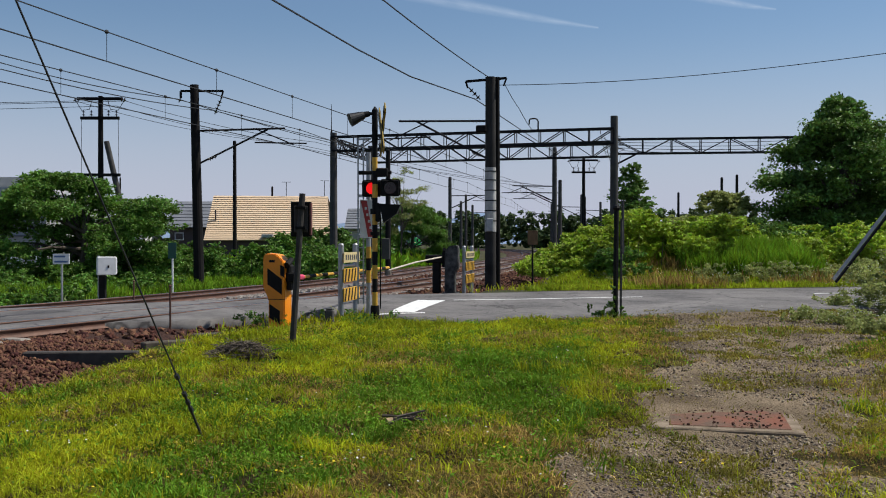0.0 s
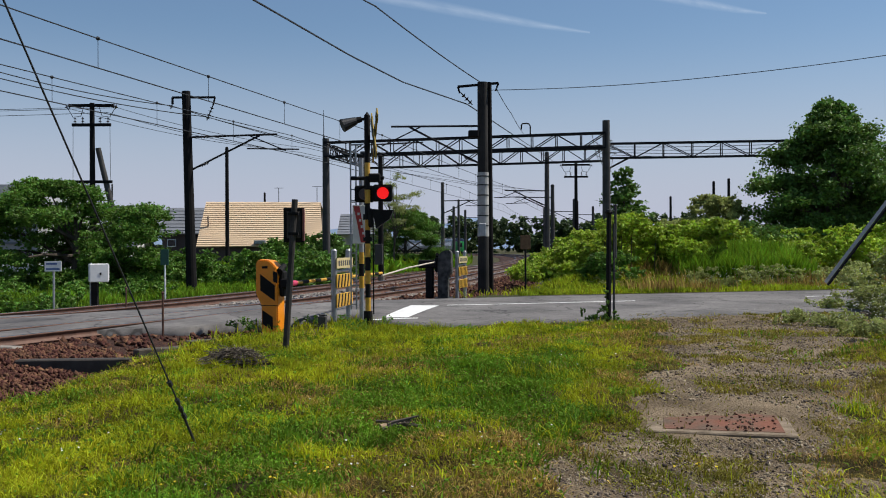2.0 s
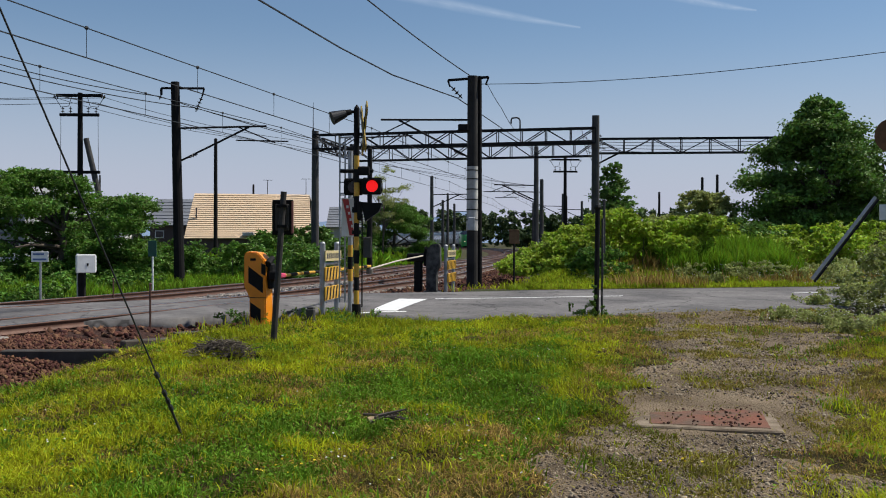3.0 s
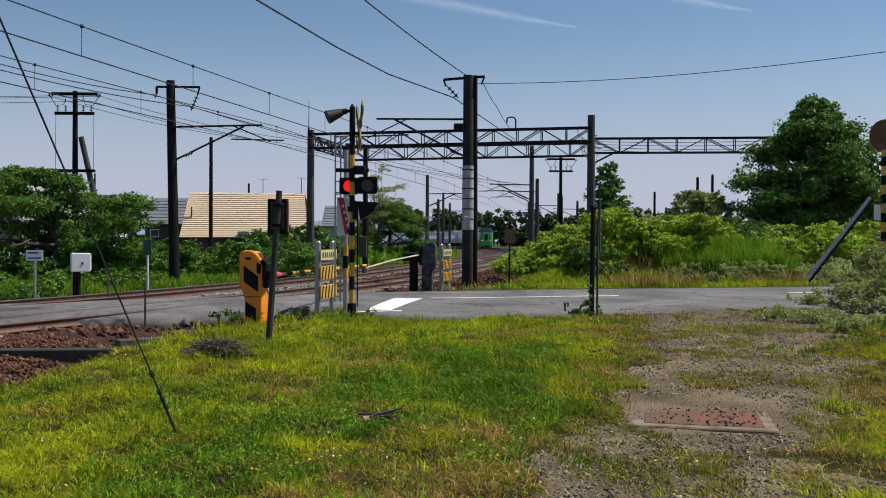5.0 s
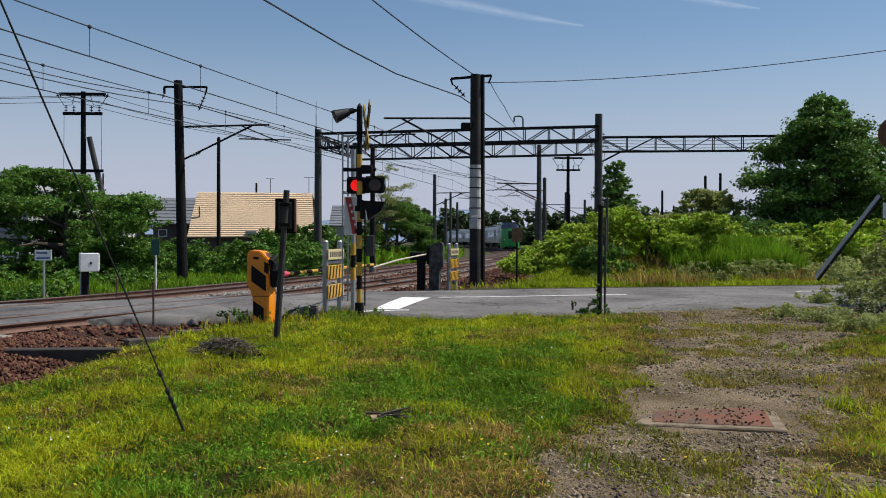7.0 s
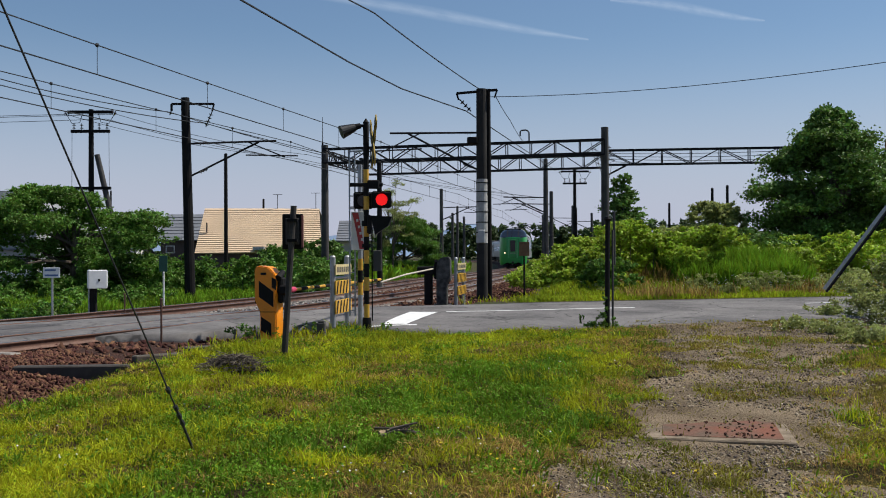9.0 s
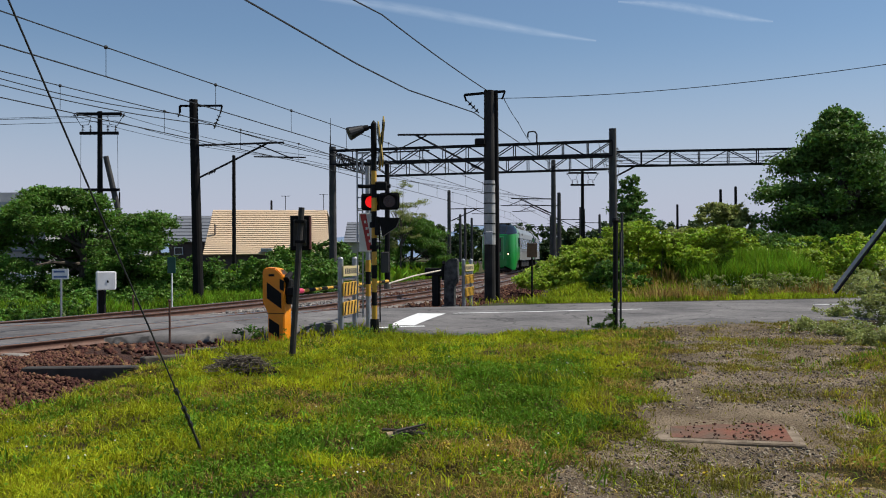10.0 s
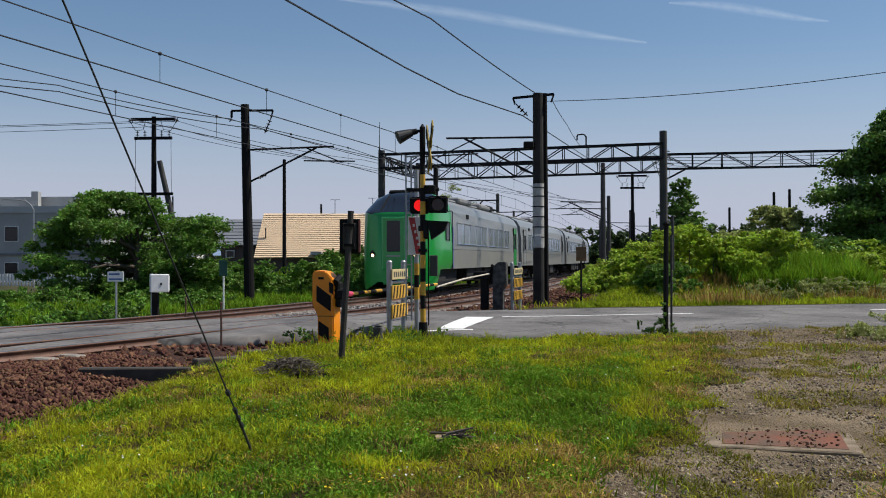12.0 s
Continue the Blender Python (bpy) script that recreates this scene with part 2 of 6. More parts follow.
c_sep, c_arch, c_mul, c_map = cn.new("ShaderNodeSeparateXYZ"), cn.new("ShaderNodeMath"), cn.new("ShaderNodeMath"), cn.new("ShaderNodeMapping")
c_map.inputs["Scale"].default_value = (9, 1.4, 1)
c_no.inputs["Scale"].default_value, c_no.inputs["Detail"].default_value = 1.6, 6
c_em.inputs[0].default_value = (0.62, 0.72, 0.86, 1)
cl_.new(c_uv.outputs[0], c_map.inputs[0])
cl_.new(c_map.outputs[0], c_no.inputs["Vector"])
cl_.new(c_uv.outputs[0], c_sep.inputs[0])
c_arch.operation = "PINGPONG"
c_arch.inputs[1].default_value = 0.5
cl_.new(c_sep.outputs[1], c_arch.inputs[0])
c_mul.operation = "MULTIPLY"
cl_.new(c_arch.outputs[0], c_mul.inputs[0])
cl_.new(c_no.outputs[0], c_mul.inputs[1])
cl_.new(c_mul.outputs[0], c_mx.inputs[0])
cl_.new(c_tr.outputs[0], c_mx.inputs[1])
cl_.new(c_em.outputs[0], c_mx.inputs[2])
cl_.new(c_mx.outputs[0], cn["Material Output"].inputs[0])
M_BARK = material("bark", (0.09, 0.07, 0.055), 0.9, 0, 0.3, 4, 0.6, 30)
M_GRASS = material("fresh_grass", (0.42, 0.43, 0.016), 0.7, 0, 0.45, 0.9, 0, 10, second=(0.24, 0.27, 0.014), island=0.45, through_light=0.42, spec=0.12)
M_GRASS_DEEP = material("deep_green_grass", (0.15, 0.27, 0.018), 0.75, 0, 0.4, 1.1, 0, 10, island=0.4, through_light=0.32, spec=0.15)
M_GRASS_DRY = material("dry_grass", (0.43, 0.275, 0.09), 0.8, 0, 0.4, 0.8, 0, 10, second=(0.26, 0.18, 0.045), island=0.45, through_light=0.25, spec=0.12)
M_GRASS_BANK = material("bank_green_grass", (0.19, 0.33, 0.02), 0.7, 0, 0.4, 0.6, 0, 10, island=0.4, through_light=0.4, spec=0.15)
M_GRASS_VERGE = material("verge_grass", (0.34, 0.39, 0.02), 0.7, 0, 0.4, 0.5, 0, 10, second=(0.20, 0.27, 0.018), island=0.4, through_light=0.4, spec=0.12)
M_GRASS_OLIVE = material("olive_weeds", (0.26, 0.21, 0.04), 0.75, 0, 0.4, 0.9, 0, 10, second=(0.15, 0.145, 0.025), island=0.45, through_light=0.3, spec=0.12)

# ---- lie of the land ----
def road_mid(x):
    return np.interp(x, [-60, -20, -9, -3, 3, 12, 30, 80], [-6, 12.0, 17.6, 20.2, 22.4, 25.4, 31, 46])


def road_near(x):
    return road_mid(x) - np.interp(x, [-20, -9, -7.6, -6.6, -6.2, -5.3, -4.4, -4.0, -3.5, -3.0, -2.2, -1.2, 3, 12, 80], [4.2, 4.0, 3.65, 3.4, 2.7, 2.75, 2.9, 2.6, 2.2, 2.9, 3.7, 4.15, 4.4, 4.6, 4.6]) + 2.7 * np.exp(-((np.asarray(x) + 1.95) / 0.95) ** 2)


def road_far(x):
    return road_mid(x) + np.interp(x, [-20, -9, -3, 3, 12, 80], [2.0, 2.6, 4.6, 5.2, 4.6, 4.2])


TRACK = spline([(-26, -18), (-18.6, -2), (-12.6, 10.5), (-9.1, 18.3), (-7.4, 22.5), (-5.6, 28), (-3.25, 36.5), (-1.6, 45), (-0.1, 53.5), (3.0, 69), (6.1, 86), (9.7, 111), (11.8, 138), (12.6, 160), (12.4, 180),
                (11.6, 203), (9.6, 224), (5.8, 245), (-1, 268), (-12, 290), (-30, 315), (-60, 345), (-140, 400), (-240, 450)], 0.5)
TRACK = np.c_[TRACK, np.full(len(TRACK), 0.36)]
TRACK_RIGHT = normals2d(TRACK)
SPACING = 3.3
NEAR_TRACK = TRACK.copy()
NEAR_TRACK[:, :2] += TRACK_RIGHT * SPACING


def off_track(x, y):
    """How far to the right of the far track's middle a place lies (metres)."""
    sub = TRACK[:: 4]
    r = TRACK_RIGHT[:: 4]
    x, y = np.atleast_1d(np.asarray(x, float)), np.atleast_1d(np.asarray(y, float))
    out = np.empty(len(x))
    for i in range(0, len(x), 4000):
        dx, dy = x[i:i + 4000, None] - sub[None, :, 0], y[i:i + 4000, None] - sub[None, :, 1]
        d2 = dx * dx + dy * dy
        k = d2.argmin(1)
        j = np.arange(len(k))
        side = dx[j, k] * r[k, 0] + dy[j, k] * r[k, 1]
        out[i:i + 4000] = np.where(d2[j, k] < 400, side, np.sign(side) * np.sqrt(d2[j, k]))
    return out


def ground_height(x, y):
    x, y = np.asarray(x, float), np.asarray(y, float)
    near, far = road_near(x), road_far(x)
    z = 0.22 * smoothstep(7, 15.5, y)
    rise = np.interp(x, [-1, 1], [0.19, 0.27])
    z = z + (rise - z) * smoothstep(-1.0, -0.1, y - near)
    beyond = smoothstep(0.2, 5, y - far)
    z = z * (1 - beyond) + 0.05 * beyond
    z = z + (value_noise(x, y, 1.7, 3) - 0.5) * 0.07 * (1 - smoothstep(-1.2, -0.4, y - near) * (1 - smoothstep(0.4, 1.2, y - far)))
    # the lower side by the ballast, and the bank past the road
    z = z - 0.2 * smoothstep(-3.4, -5.2, x) * (1 - smoothstep(-1.6, -0.6, y - near))
    bank = smoothstep(4, 9, x) * smoothstep(1.5, 8, y - far) * (1 - smoothstep(40, 70, y))
    mound = np.exp(-((x - 5.0) / 1.7) ** 2 - ((y - 33.2) / 1.8) ** 2)
    return z + 0.9 * bank + 0.5 * mound


def ground_z(x, y):
    return float(ground_height(np.array([x]), np.array([y]))[0])


xs = np.unique(np.concatenate([np.linspace(-3000, -200, 12), np.linspace(-200, -30, 30), np.arange(-30, 30, 0.4), np.linspace(30, 200, 30), np.linspace(200, 3000, 12)]))
ys = np.unique(np.concatenate([np.linspace(-3000, -100, 10), np.linspace(-100, 2, 20), np.arange(2, 50, 0.4), np.linspace(50, 300, 60), np.linspace(300, 4000, 16)]))
gx, gy = np.meshgrid(xs, ys)
gz = ground_height(gx.ravel(), gy.ravel()).reshape(gx.shape)
under = (gy > road_near(gx) + 0.3) & (gy < road_far(gx) - 0.3)
gz = np.where(under, np.minimum(gz, 0.1), gz)
side = off_track(gx.ravel(), gy.ravel()).reshape(gx.shape)
gz = np.where((side > -2.6) & (side < 6.4), np.minimum(gz, -0.12), gz)
# the sward, the trodden earth and the drive are sheets of their own on the bared ground
gz = np.where((gx > -5) & (gx < 8.5) & (gy > 5) & (gy < road_near(gx) - 0.5) & (side > 8.2), gz - 0.07, gz)
idx = np.arange(gx.size).reshape(gx.shape)
quads = np.stack([idx[:-1, :-1].ravel(), idx[:-1, 1:].ravel(), idx[1:, 1:].ravel(), idx[1:, :-1].ravel()], 1)
ground = tagged(from_arrays("ground", np.stack([gx.ravel(), gy.ravel(), gz.ravel()], 1), quads, M_SOIL, True), "grassy earth ground with bare brown patches", "ground", kind="structure")

# ---- road ----
rx = np.unique(np.r_[np.arange(-45, 60, 0.5), np.arange(-8, 1.5, 0.125)])
lanes = np.linspace(0, 1, 13)
v = []
for x in rx:
    a, b = road_near(x), road_far(x)
    crown = 0.30 + 0.03 * smoothstep(2, -3, x)
    for u in lanes:
        v.append((x, a + (b - a) * u + (0.10 * (value_noise(x, 0, 0.9, 5) - 0.5) if u == 0 else 0), crown + 0.05 * (1 - (2 * u - 1) ** 2) - 0.03))
    v.append((x, b, 0.02))
    v.append((x, a, 0.02))
k = len(lanes) + 2
idx = np.arange(len(v)).reshape(len(rx), k)
f = np.concatenate([np.stack([idx[:-1, j], idx[1:, j], idx[1:, (j + 1) % k], idx[:-1, (j + 1) % k]], 1) for j in range(k)])
road = tagged(from_arrays("road", np.array(v), f, M_ASPHALT, False), "worn grey asphalt road over the railway", "road", kind="structure")


def road_z(x, y):
    a, b = road_near(x), road_far(x)
    u = np.clip((y - a) / (b - a), 0, 1)
    return float(0.30 + 0.03 * smoothstep(2, -3, x) + 0.05 * (1 - (2 * u - 1) ** 2) - 0.03)


def road_mark(name, corners, label):
    """A painted patch that follows the road: corners near-left, near-right, far-right, far-left."""
    bm = B()
    n = 10
    grid = []
    for i in range(n + 1):
        u = i / n
        a = Vector(corners[0]).lerp(Vector(corners[1]), u)
        b = Vector(corners[3]).lerp(Vector(corners[2]), u)
        grid.append([bm.verts.new((p.x, p.y, road_z(p.x, p.y) + 0.006)) for p in (a.lerp(b, w / 4) for w in range(5))])
    for i in range(n):
        for w in range(4):
            bm.faces.new((grid[i][w], grid[i + 1][w], grid[i + 1][w + 1], grid[i][w + 1]))
    return tagged(mesh_object(name, bm, M_PAINT), label, "road marking", kind="structure")


road_mark("stop_line", [(-1.05, 18.7), (-0.55, 18.65), (0.07, 22.2), (-0.58, 22.25)], "white painted stop line before the crossing")
road_mark("edge_line", [(-1.3, 18.2), (-0.35, 18.4), (-0.35, 18.57), (-1.3, 18.37)], "short white painted line on the asphalt")
road_mark("centre_line", [(0.25, 22.25), (4.95, 23.75), (4.95, 23.93), (0.25, 22.43)], "white painted centre line on the asphalt")
road_mark("centre_line", [(9.8, 25.3), (15.5, 27.2), (15.5, 27.38), (9.8, 25.48)], "white painted centre line on the asphalt")

# ---- railway ----
bed = np.argmin(np.abs(TRACK[:, 1] - 230))
BED = TRACK[:bed].copy()
BED[:, 2] = 0.0
past = int(np.argmin(np.abs(BED[:, 1] - 36)))
FAR_SIDE = [(-3.3, -0.15), (-2.2, 0.14), (-1.2, 0.19), (1.2, 0.19), (1.7, 0.15), (1.7, -0.3), (-3.3, -0.3)]
tagged(sweep("grey_ballast_bed", BED[:past + 1], FAR_SIDE, M_BALLAST_GREY), "grey crushed-stone ballast under the track", "ballast", kind="structure")
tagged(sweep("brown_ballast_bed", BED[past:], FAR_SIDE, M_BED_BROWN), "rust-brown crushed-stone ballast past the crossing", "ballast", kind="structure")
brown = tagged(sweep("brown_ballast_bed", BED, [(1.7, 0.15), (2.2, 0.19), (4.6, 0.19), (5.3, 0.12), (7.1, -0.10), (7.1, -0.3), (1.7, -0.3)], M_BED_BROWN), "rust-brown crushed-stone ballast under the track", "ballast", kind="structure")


STONE = np.array([(1, 0, 0), (-1, 0, 0), (0, 1, 0), (0, -1, 0), (0, 0, 1), (0, 0, -1)], float)
STONE_FACES = np.array([(0, 2, 4), (2, 1, 4), (1, 3, 4), (3, 0, 4), (2, 0, 5), (1, 2, 5), (3, 1, 5), (0, 3, 5)])


def stones(name, n, s0, s1, lo, hi, z0, mat, label, size=(0.017, 0.044)):
    rng = np.random.default_rng(len(name) + n)
    i = rng.integers(s0, s1, n)
    u = rng.uniform(lo, hi, n)
    x = TRACK[i, 0] + TRACK_RIGHT[i, 0] * u + rng.uniform(-0.3, 0.3, n)
    y = TRACK[i, 1] + TRACK_RIGHT[i, 1] * u + rng.uniform(-0.3, 0.3, n)
    keep = (y < road_near(x) - 0.05) | (y > road_far(x) + 0.05)
    x, y, u = x[keep], y[keep], u[keep]
    n = len(x)
    z = np.interp(u, [-3.3, -2.2, -1.2, 4.6, 5.3, 7.1], [-0.15, 0.14, 0.19, 0.19, 0.12, -0.10]) + z0
    r = rng.uniform(*size, (n, 1, 1)) * rng.uniform(0.45, 1.6, (n, 1, 3))
    q = rng.normal(size=(n, 3, 3))
    q, _ = np.linalg.qr(q)
    v = np.einsum("nij,nkj->nki", q, STONE[None] * r * rng.uniform(0.7, 1.2, (n, 6, 1)))
    v += np.stack([x, y, z], 1)[:, None, :]
    f = (STONE_FACES[None] + 6 * np.arange(n)[:, None, None]).reshape(-1, 3)
    return tagged(from_arrays(name, v.reshape(-1, 3), f, mat), label, "ballast stones", kind="stuff")


near_i = int(np.argmin(np.abs(TRACK[:, 1] - 4)))
road_i = int(np.argmin(np.abs(TRACK[:, 1] - 17)))
far_i = int(np.argmin(np.abs(TRACK[:, 1] - 60)))
past_i = int(np.argmin(np.abs(TRACK[:, 1] - 36)))
stones("brown_ballast_stones", 40000, near_i, road_i, 4.1, 7.6, 0.0, M_BALLAST_BROWN, "loose rust-brown ballast stones beside the crossing", (0.018, 0.045))
stones("brown_ballast_stones_far", 13000, road_i, far_i, 1.7, 7.2, 0.0, M_BALLAST_BROWN, "loose rust-brown ballast stones along the track", (0.035, 0.075))
stones("brown_ballast_stones_past", 5000, past_i, far_i, -3.3, 1.7, 0.0, M_BALLAST_BROWN, "loose rust-brown ballast stones past the crossing", (0.04, 0.08))
stones("grey_ballast_stones", 9000, road_i - 10, past_i, -3.3, 1.7, 0.0, M_BALLAST_GREY, "loose grey ballast stones along the track", (0.03, 0.065))

RAIL = [(-0.065, -0.15), (0.065, -0.15), (0.065, -0.135), (0.012, -0.115), (0.012, -0.045), (0.034, -0.03), (0.034, -0.004), (-0.034, -0.004), (-0.034, -0.03), (-0.012, -0.045), (-0.012, -0.115), (-0.065, -0.135)]
sleeper_bm = B()
box(sleeper_bm, (-1.0, -0.11, -0.16), (1.0, 0.11, 0), 0.02)
sleeper_mesh = bpy.data.meshes.new("sleeper")
sleeper_bm.to_mesh(sleeper_mesh)
sleeper_bm.free()
sleeper_mesh.materials.append(M_SLEEPER)
for line, what in ((TRACK, "far"), (NEAR_TRACK, "near")):
    track = thing("railway_track", Matrix(), "railway track with rusty rails on concrete sleepers", "railway track", "railway tracks")
    track["kind"] = "structure"
    right = normals2d(line)
    for gauge in (-0.5675, 0.5675):
        r = line.copy()
        r[:, :2] += right * gauge
        ob = sweep("rail", r, RAIL, M_RAIL)
        ob.parent = track
        ob = sweep("rail_head", r, [(-0.03, -0.004), (0.03, -0.004), (0.03, 0.0), (-0.03, 0.0)], M_RAIL_TOP)
        ob.parent = track
    ends = np.argmin(np.abs(line[:, 1] - 75))
    s = np.arange(0, ends * 0.5, 0.64)
    for d in s:
        i = int(d * 2)
        x, y = line[i, :2]
        if y < 3 or road_near(x) - 0.2 < y < road_far(x) + 0.2:
            continue
        t = line[i + 1] - line[i]
        ob = new("sleeper", sleeper_mesh)
        ob.parent = track
        ob.matrix_world = Matrix.Translation((x, y, 0.235)) @ pose(0, 0, 0, 0, 0, math.degrees(math.atan2(-t[0], t[1])))

# ---- poles and gantries ----
def tapered_pole(name, x, y, top, r0, r1, mat, label, category="pole", lean=(0, 0), sides=14, base=None, group=""):
    z = ground_z(x, y) - 0.15 if base is None else base
    t = thing(name, pose(x, y, z), label, category, group)
    part("shaft", rod(B(), (0, 0, 0), (lean[0], lean[1], top - z), r0, r1, sides), mat, t, smooth=False)
    return t


def truss(bm, a, b, depth, bays, w=0.07):
    a, b = Vector(a), Vector(b)
    up = Vector((0, 0, depth))
    bar(bm, a + up, b + up, w)
    bar(bm, a, b, w)
    for i in range(bays + 1):
        p = a.lerp(b, i / bays)
        bar(bm, p, p + up, w * 0.6)
        if i < bays:
            q = a.lerp(b, (i + 1) / bays)
            if i % 2:
                bar(bm, p, q + up, w * 0.6)
            else:
                bar(bm, p + up, q, w * 0.6)
    return bm


def gantry(left, right, z_top, depth, bays, post_tops, label):
    t = thing("catenary_gantry", Matrix(), label, "gantry", "catenary gantries")
    for (x, y), top, name in ((left, post_tops[0], "post"), (right, post_tops[1], "post")):
        part(name, rod(B(), (x, y, ground_z(x, y) - 0.2), (x, y, top), 0.19, 0.16, 14), M_POLE_GREY, t, "grey concrete post")
    dx, dy = right[0] - left[0], right[1] - left[1]
    n = Vector((-dy, dx, 0)).normalized() * 0.25
    for s in (-1, 1):
        part("truss_face", truss(B(), (left[0] + n.x * s, left[1] + n.y * s, z_top - depth), (right[0] + n.x * s, right[1] + n.y * s, z_top - depth), depth, bays), M_TRUSS, t)
    for i in range(bays + 1):
        p = Vector((*left, 0)).lerp(Vector((*right, 0)), i / bays)
        for z in (z_top, z_top - depth):
            part("tie_bar", bar(B(), (p.x - n.x, p.y - n.y, z), (p.x + n.x, p.y + n.y, z), 0.04), M_TRUSS, t)
    return t


gantry((-5.2, 45.7), (7.53, 42.3), 6.70, 0.67, 12, (6.9, 7.25), "steel truss gantry on concrete posts over the tracks")
gantry((-3.9, 51.9), (8.6, 48.2), 6.75, 0.75, 12, (6.9, 7.3), "second steel truss gantry on concrete posts over the tracks")
gantry((8.9, 50.0), (20.5, 48.6), 7.05, 0.75, 8, (7.2, 7.2), "steel truss beam reaching past the gantry over side tracks")


def wire(name, points, r, label="", category="wire", sag=0.0, mat=None, parent=None):
    """A round wire through the points; sag lowers the middle of each span."""
    pts = [Vector(p) for p in points]
    path = []
    for a, b in zip(pts, pts[1:]):
        n = 12 if sag else 1
        for i in range(n):
            u = i / n
            p = a.lerp(b, u)
            p.z -= sag * 4 * u * (1 - u)
            path.append(p)
    path.append(pts[-1])
    bm = B()
    rings = []
    for i, p in enumerate(path):
        d = (path[min(i + 1, len(path) - 1)] - path[max(i - 1, 0)]).normalized()
        q = d.to_track_quat("Z", "Y").to_matrix()
        rings.append([bm.verts.new(p + q @ Vector((r * math.cos(k * math.tau / 5), r * math.sin(k * math.tau / 5), 0))) for k in range(5)])
    for a, b in zip(rings, rings[1:]):
        for k in range(5):
            bm.faces.new((a[k], a[(k + 1) % 5], b[(k + 1) % 5], b[k]))
    ob = mesh_object(name, bm, mat or M_WIRE, parent)
    return tagged(ob, label, category) if label else ob


def insulator_string(bm, a, b, discs=3, r=0.09):
    a, b = Vector(a), Vector(b)
    rod(bm, a, b, 0.02, sides=6)
    for i in range(discs):
        p = a.lerp(b, (i + 0.8) / (discs + 0.6))
        q = a.lerp(b, (i + 1.1) / (discs + 0.6))
        rod(bm, p, q, r, r * 0.35, 10)
    return bm


M_INSULATOR = material("brown_porcelain", (0.03, 0.02, 0.018), 0.3, 0, 0.2, 8, 0, 40)


def cantilever(t, top_z, low_z, reach, dirx, diry, r=0.035, spread=0.65):
    """Top tube, strut and registration arm from a mast at the thing's middle towards (dirx, diry)."""
    d = Vector((dirx, diry, 0)).normalized()
    z0 = t.matrix_world.translation.z
    hi, lo = Vector((0, 0, top_z - z0)), Vector((0, 0, low_z - z0))
    tip = hi + d * reach + Vector((0, 0, 0.05))
    part("top_tube", rod(B(), hi, tip, r, sides=8), M_TRUSS, t)
    part("strut", rod(B(), lo, tip.lerp(hi, 0.2) - Vector((0, 0, 0.02)), r, sides=8), M_TRUSS, t)
    a = hi.lerp(tip, spread) - Vector((0, 0, -0.02))
    b = hi + d * (reach * 1.25) - Vector((0, 0, (top_z - low_z) * 0.42))
    part("registration_arm", rod(B(), a - Vector((0, 0, (top_z - low_z) * 0.42)), b, r * 0.7, sides=6), M_TRUSS, t)
    part("brace", rod(B(), a, a.lerp(b, 0.75) - Vector((0, 0, (top_z - low_z) * 0.15)), r * 0.6, sides=6), M_TRUSS, t)
    for z, p in (("a", hi + d * 0.3), ("b", lo + (tip - lo) * 0.1)):
        q = p + (d * 0.35 if z == "a" else (tip - lo).normalized() * 0.35)
        part("insulator", insulator_string(B(), p, q, 3, 0.06), M_INSULATOR, t)


# ---- mast beyond the tracks, with its arm over the far track ----
m1 = tapered_pole("catenary_mast", -8.62, 34, 7.25, 0.19, 0.15, M_POLE_DARK, "dark steel catenary mast with a bracket arm", "catenary mast", lean=(-0.17, 0), group="catenary masts")
cantilever(m1, 5.63, 4.47, 3.1, 1, -0.1)
bm = B()
bar(bm, (-0.65, 0, 7.12), (0.85, 0, 7.12), 0.07)
bar(bm, (-0.65, 0, 7.12), (-0.65, 0, 6.88), 0.07)
bar(bm, (0.85, 0, 7.12), (0.78, 0, 6.85), 0.05)
part("crossarm", bm, M_POLE_DARK, m1)
part("insulator", insulator_string(B(), (0.78, 0, 6.85), (0.55, 0, 6.30), 4, 0.09), M_INSULATOR, m1)
part("insulator", insulator_string(B(), (-0.65, 0, 6.9), (-0.72, 0, 6.72), 1, 0.09), M_INSULATOR, m1)

# ---- mast before the tracks: a banded concrete pole with a steel one behind it ----
m2 = thing("catenary_mast", pose(1.63, 33, ground_z(1.63, 33) - 0.2), "stout catenary mast, dark above and pale concrete below with bands", "catenary mast", "catenary masts")
z2 = m2.matrix_world.translation.z
part("shaft", rod(B(), (0, 0, 0), (0, 0, 7.35 - z2), 0.195, 0.175, 18), material("aged_dark_concrete", (0.032, 0.030, 0.028), 0.85, 0, 0.45, 1.5, 0.3, 40, spec=0.25), m2, smooth=False)
part("concrete_sleeve", rod(B(), (0, 0, 2.05 - z2), (0, 0, 4.25 - z2), 0.200, 0.193, 18), material("pale_concrete", (0.42, 0.41, 0.39), 0.85, 0, 0.3, 2.5, 0.3, 40), m2, "pale weathered concrete sleeve")
for z in (2.4, 2.75, 3.1, 3.45, 3.8, 4.1):
    part("band", rod(B(), (0, 0, z - z2), (0, 0, z + 0.035 - z2), 0.206, sides=18), M_POLE_DARK, m2)
part("steel_pole", rod(B(), (0.28, 0.3, 0), (0.25, 0.3, 7.4 - z2), 0.085, 0.08, 10), M_POLE_DARK, m2)
bm = B()
box(bm, (-0.16, -0.30, 2.05 - z2), (0.08, -0.2, 2.5 - z2), 0.02)
part("cabinet", bm, M_STEEL, m2, "small grey metal box")
bm = B()
bar(bm, (-0.85, 0, 7.2 - z2), (0.55, 0, 7.32 - z2), 0.08)
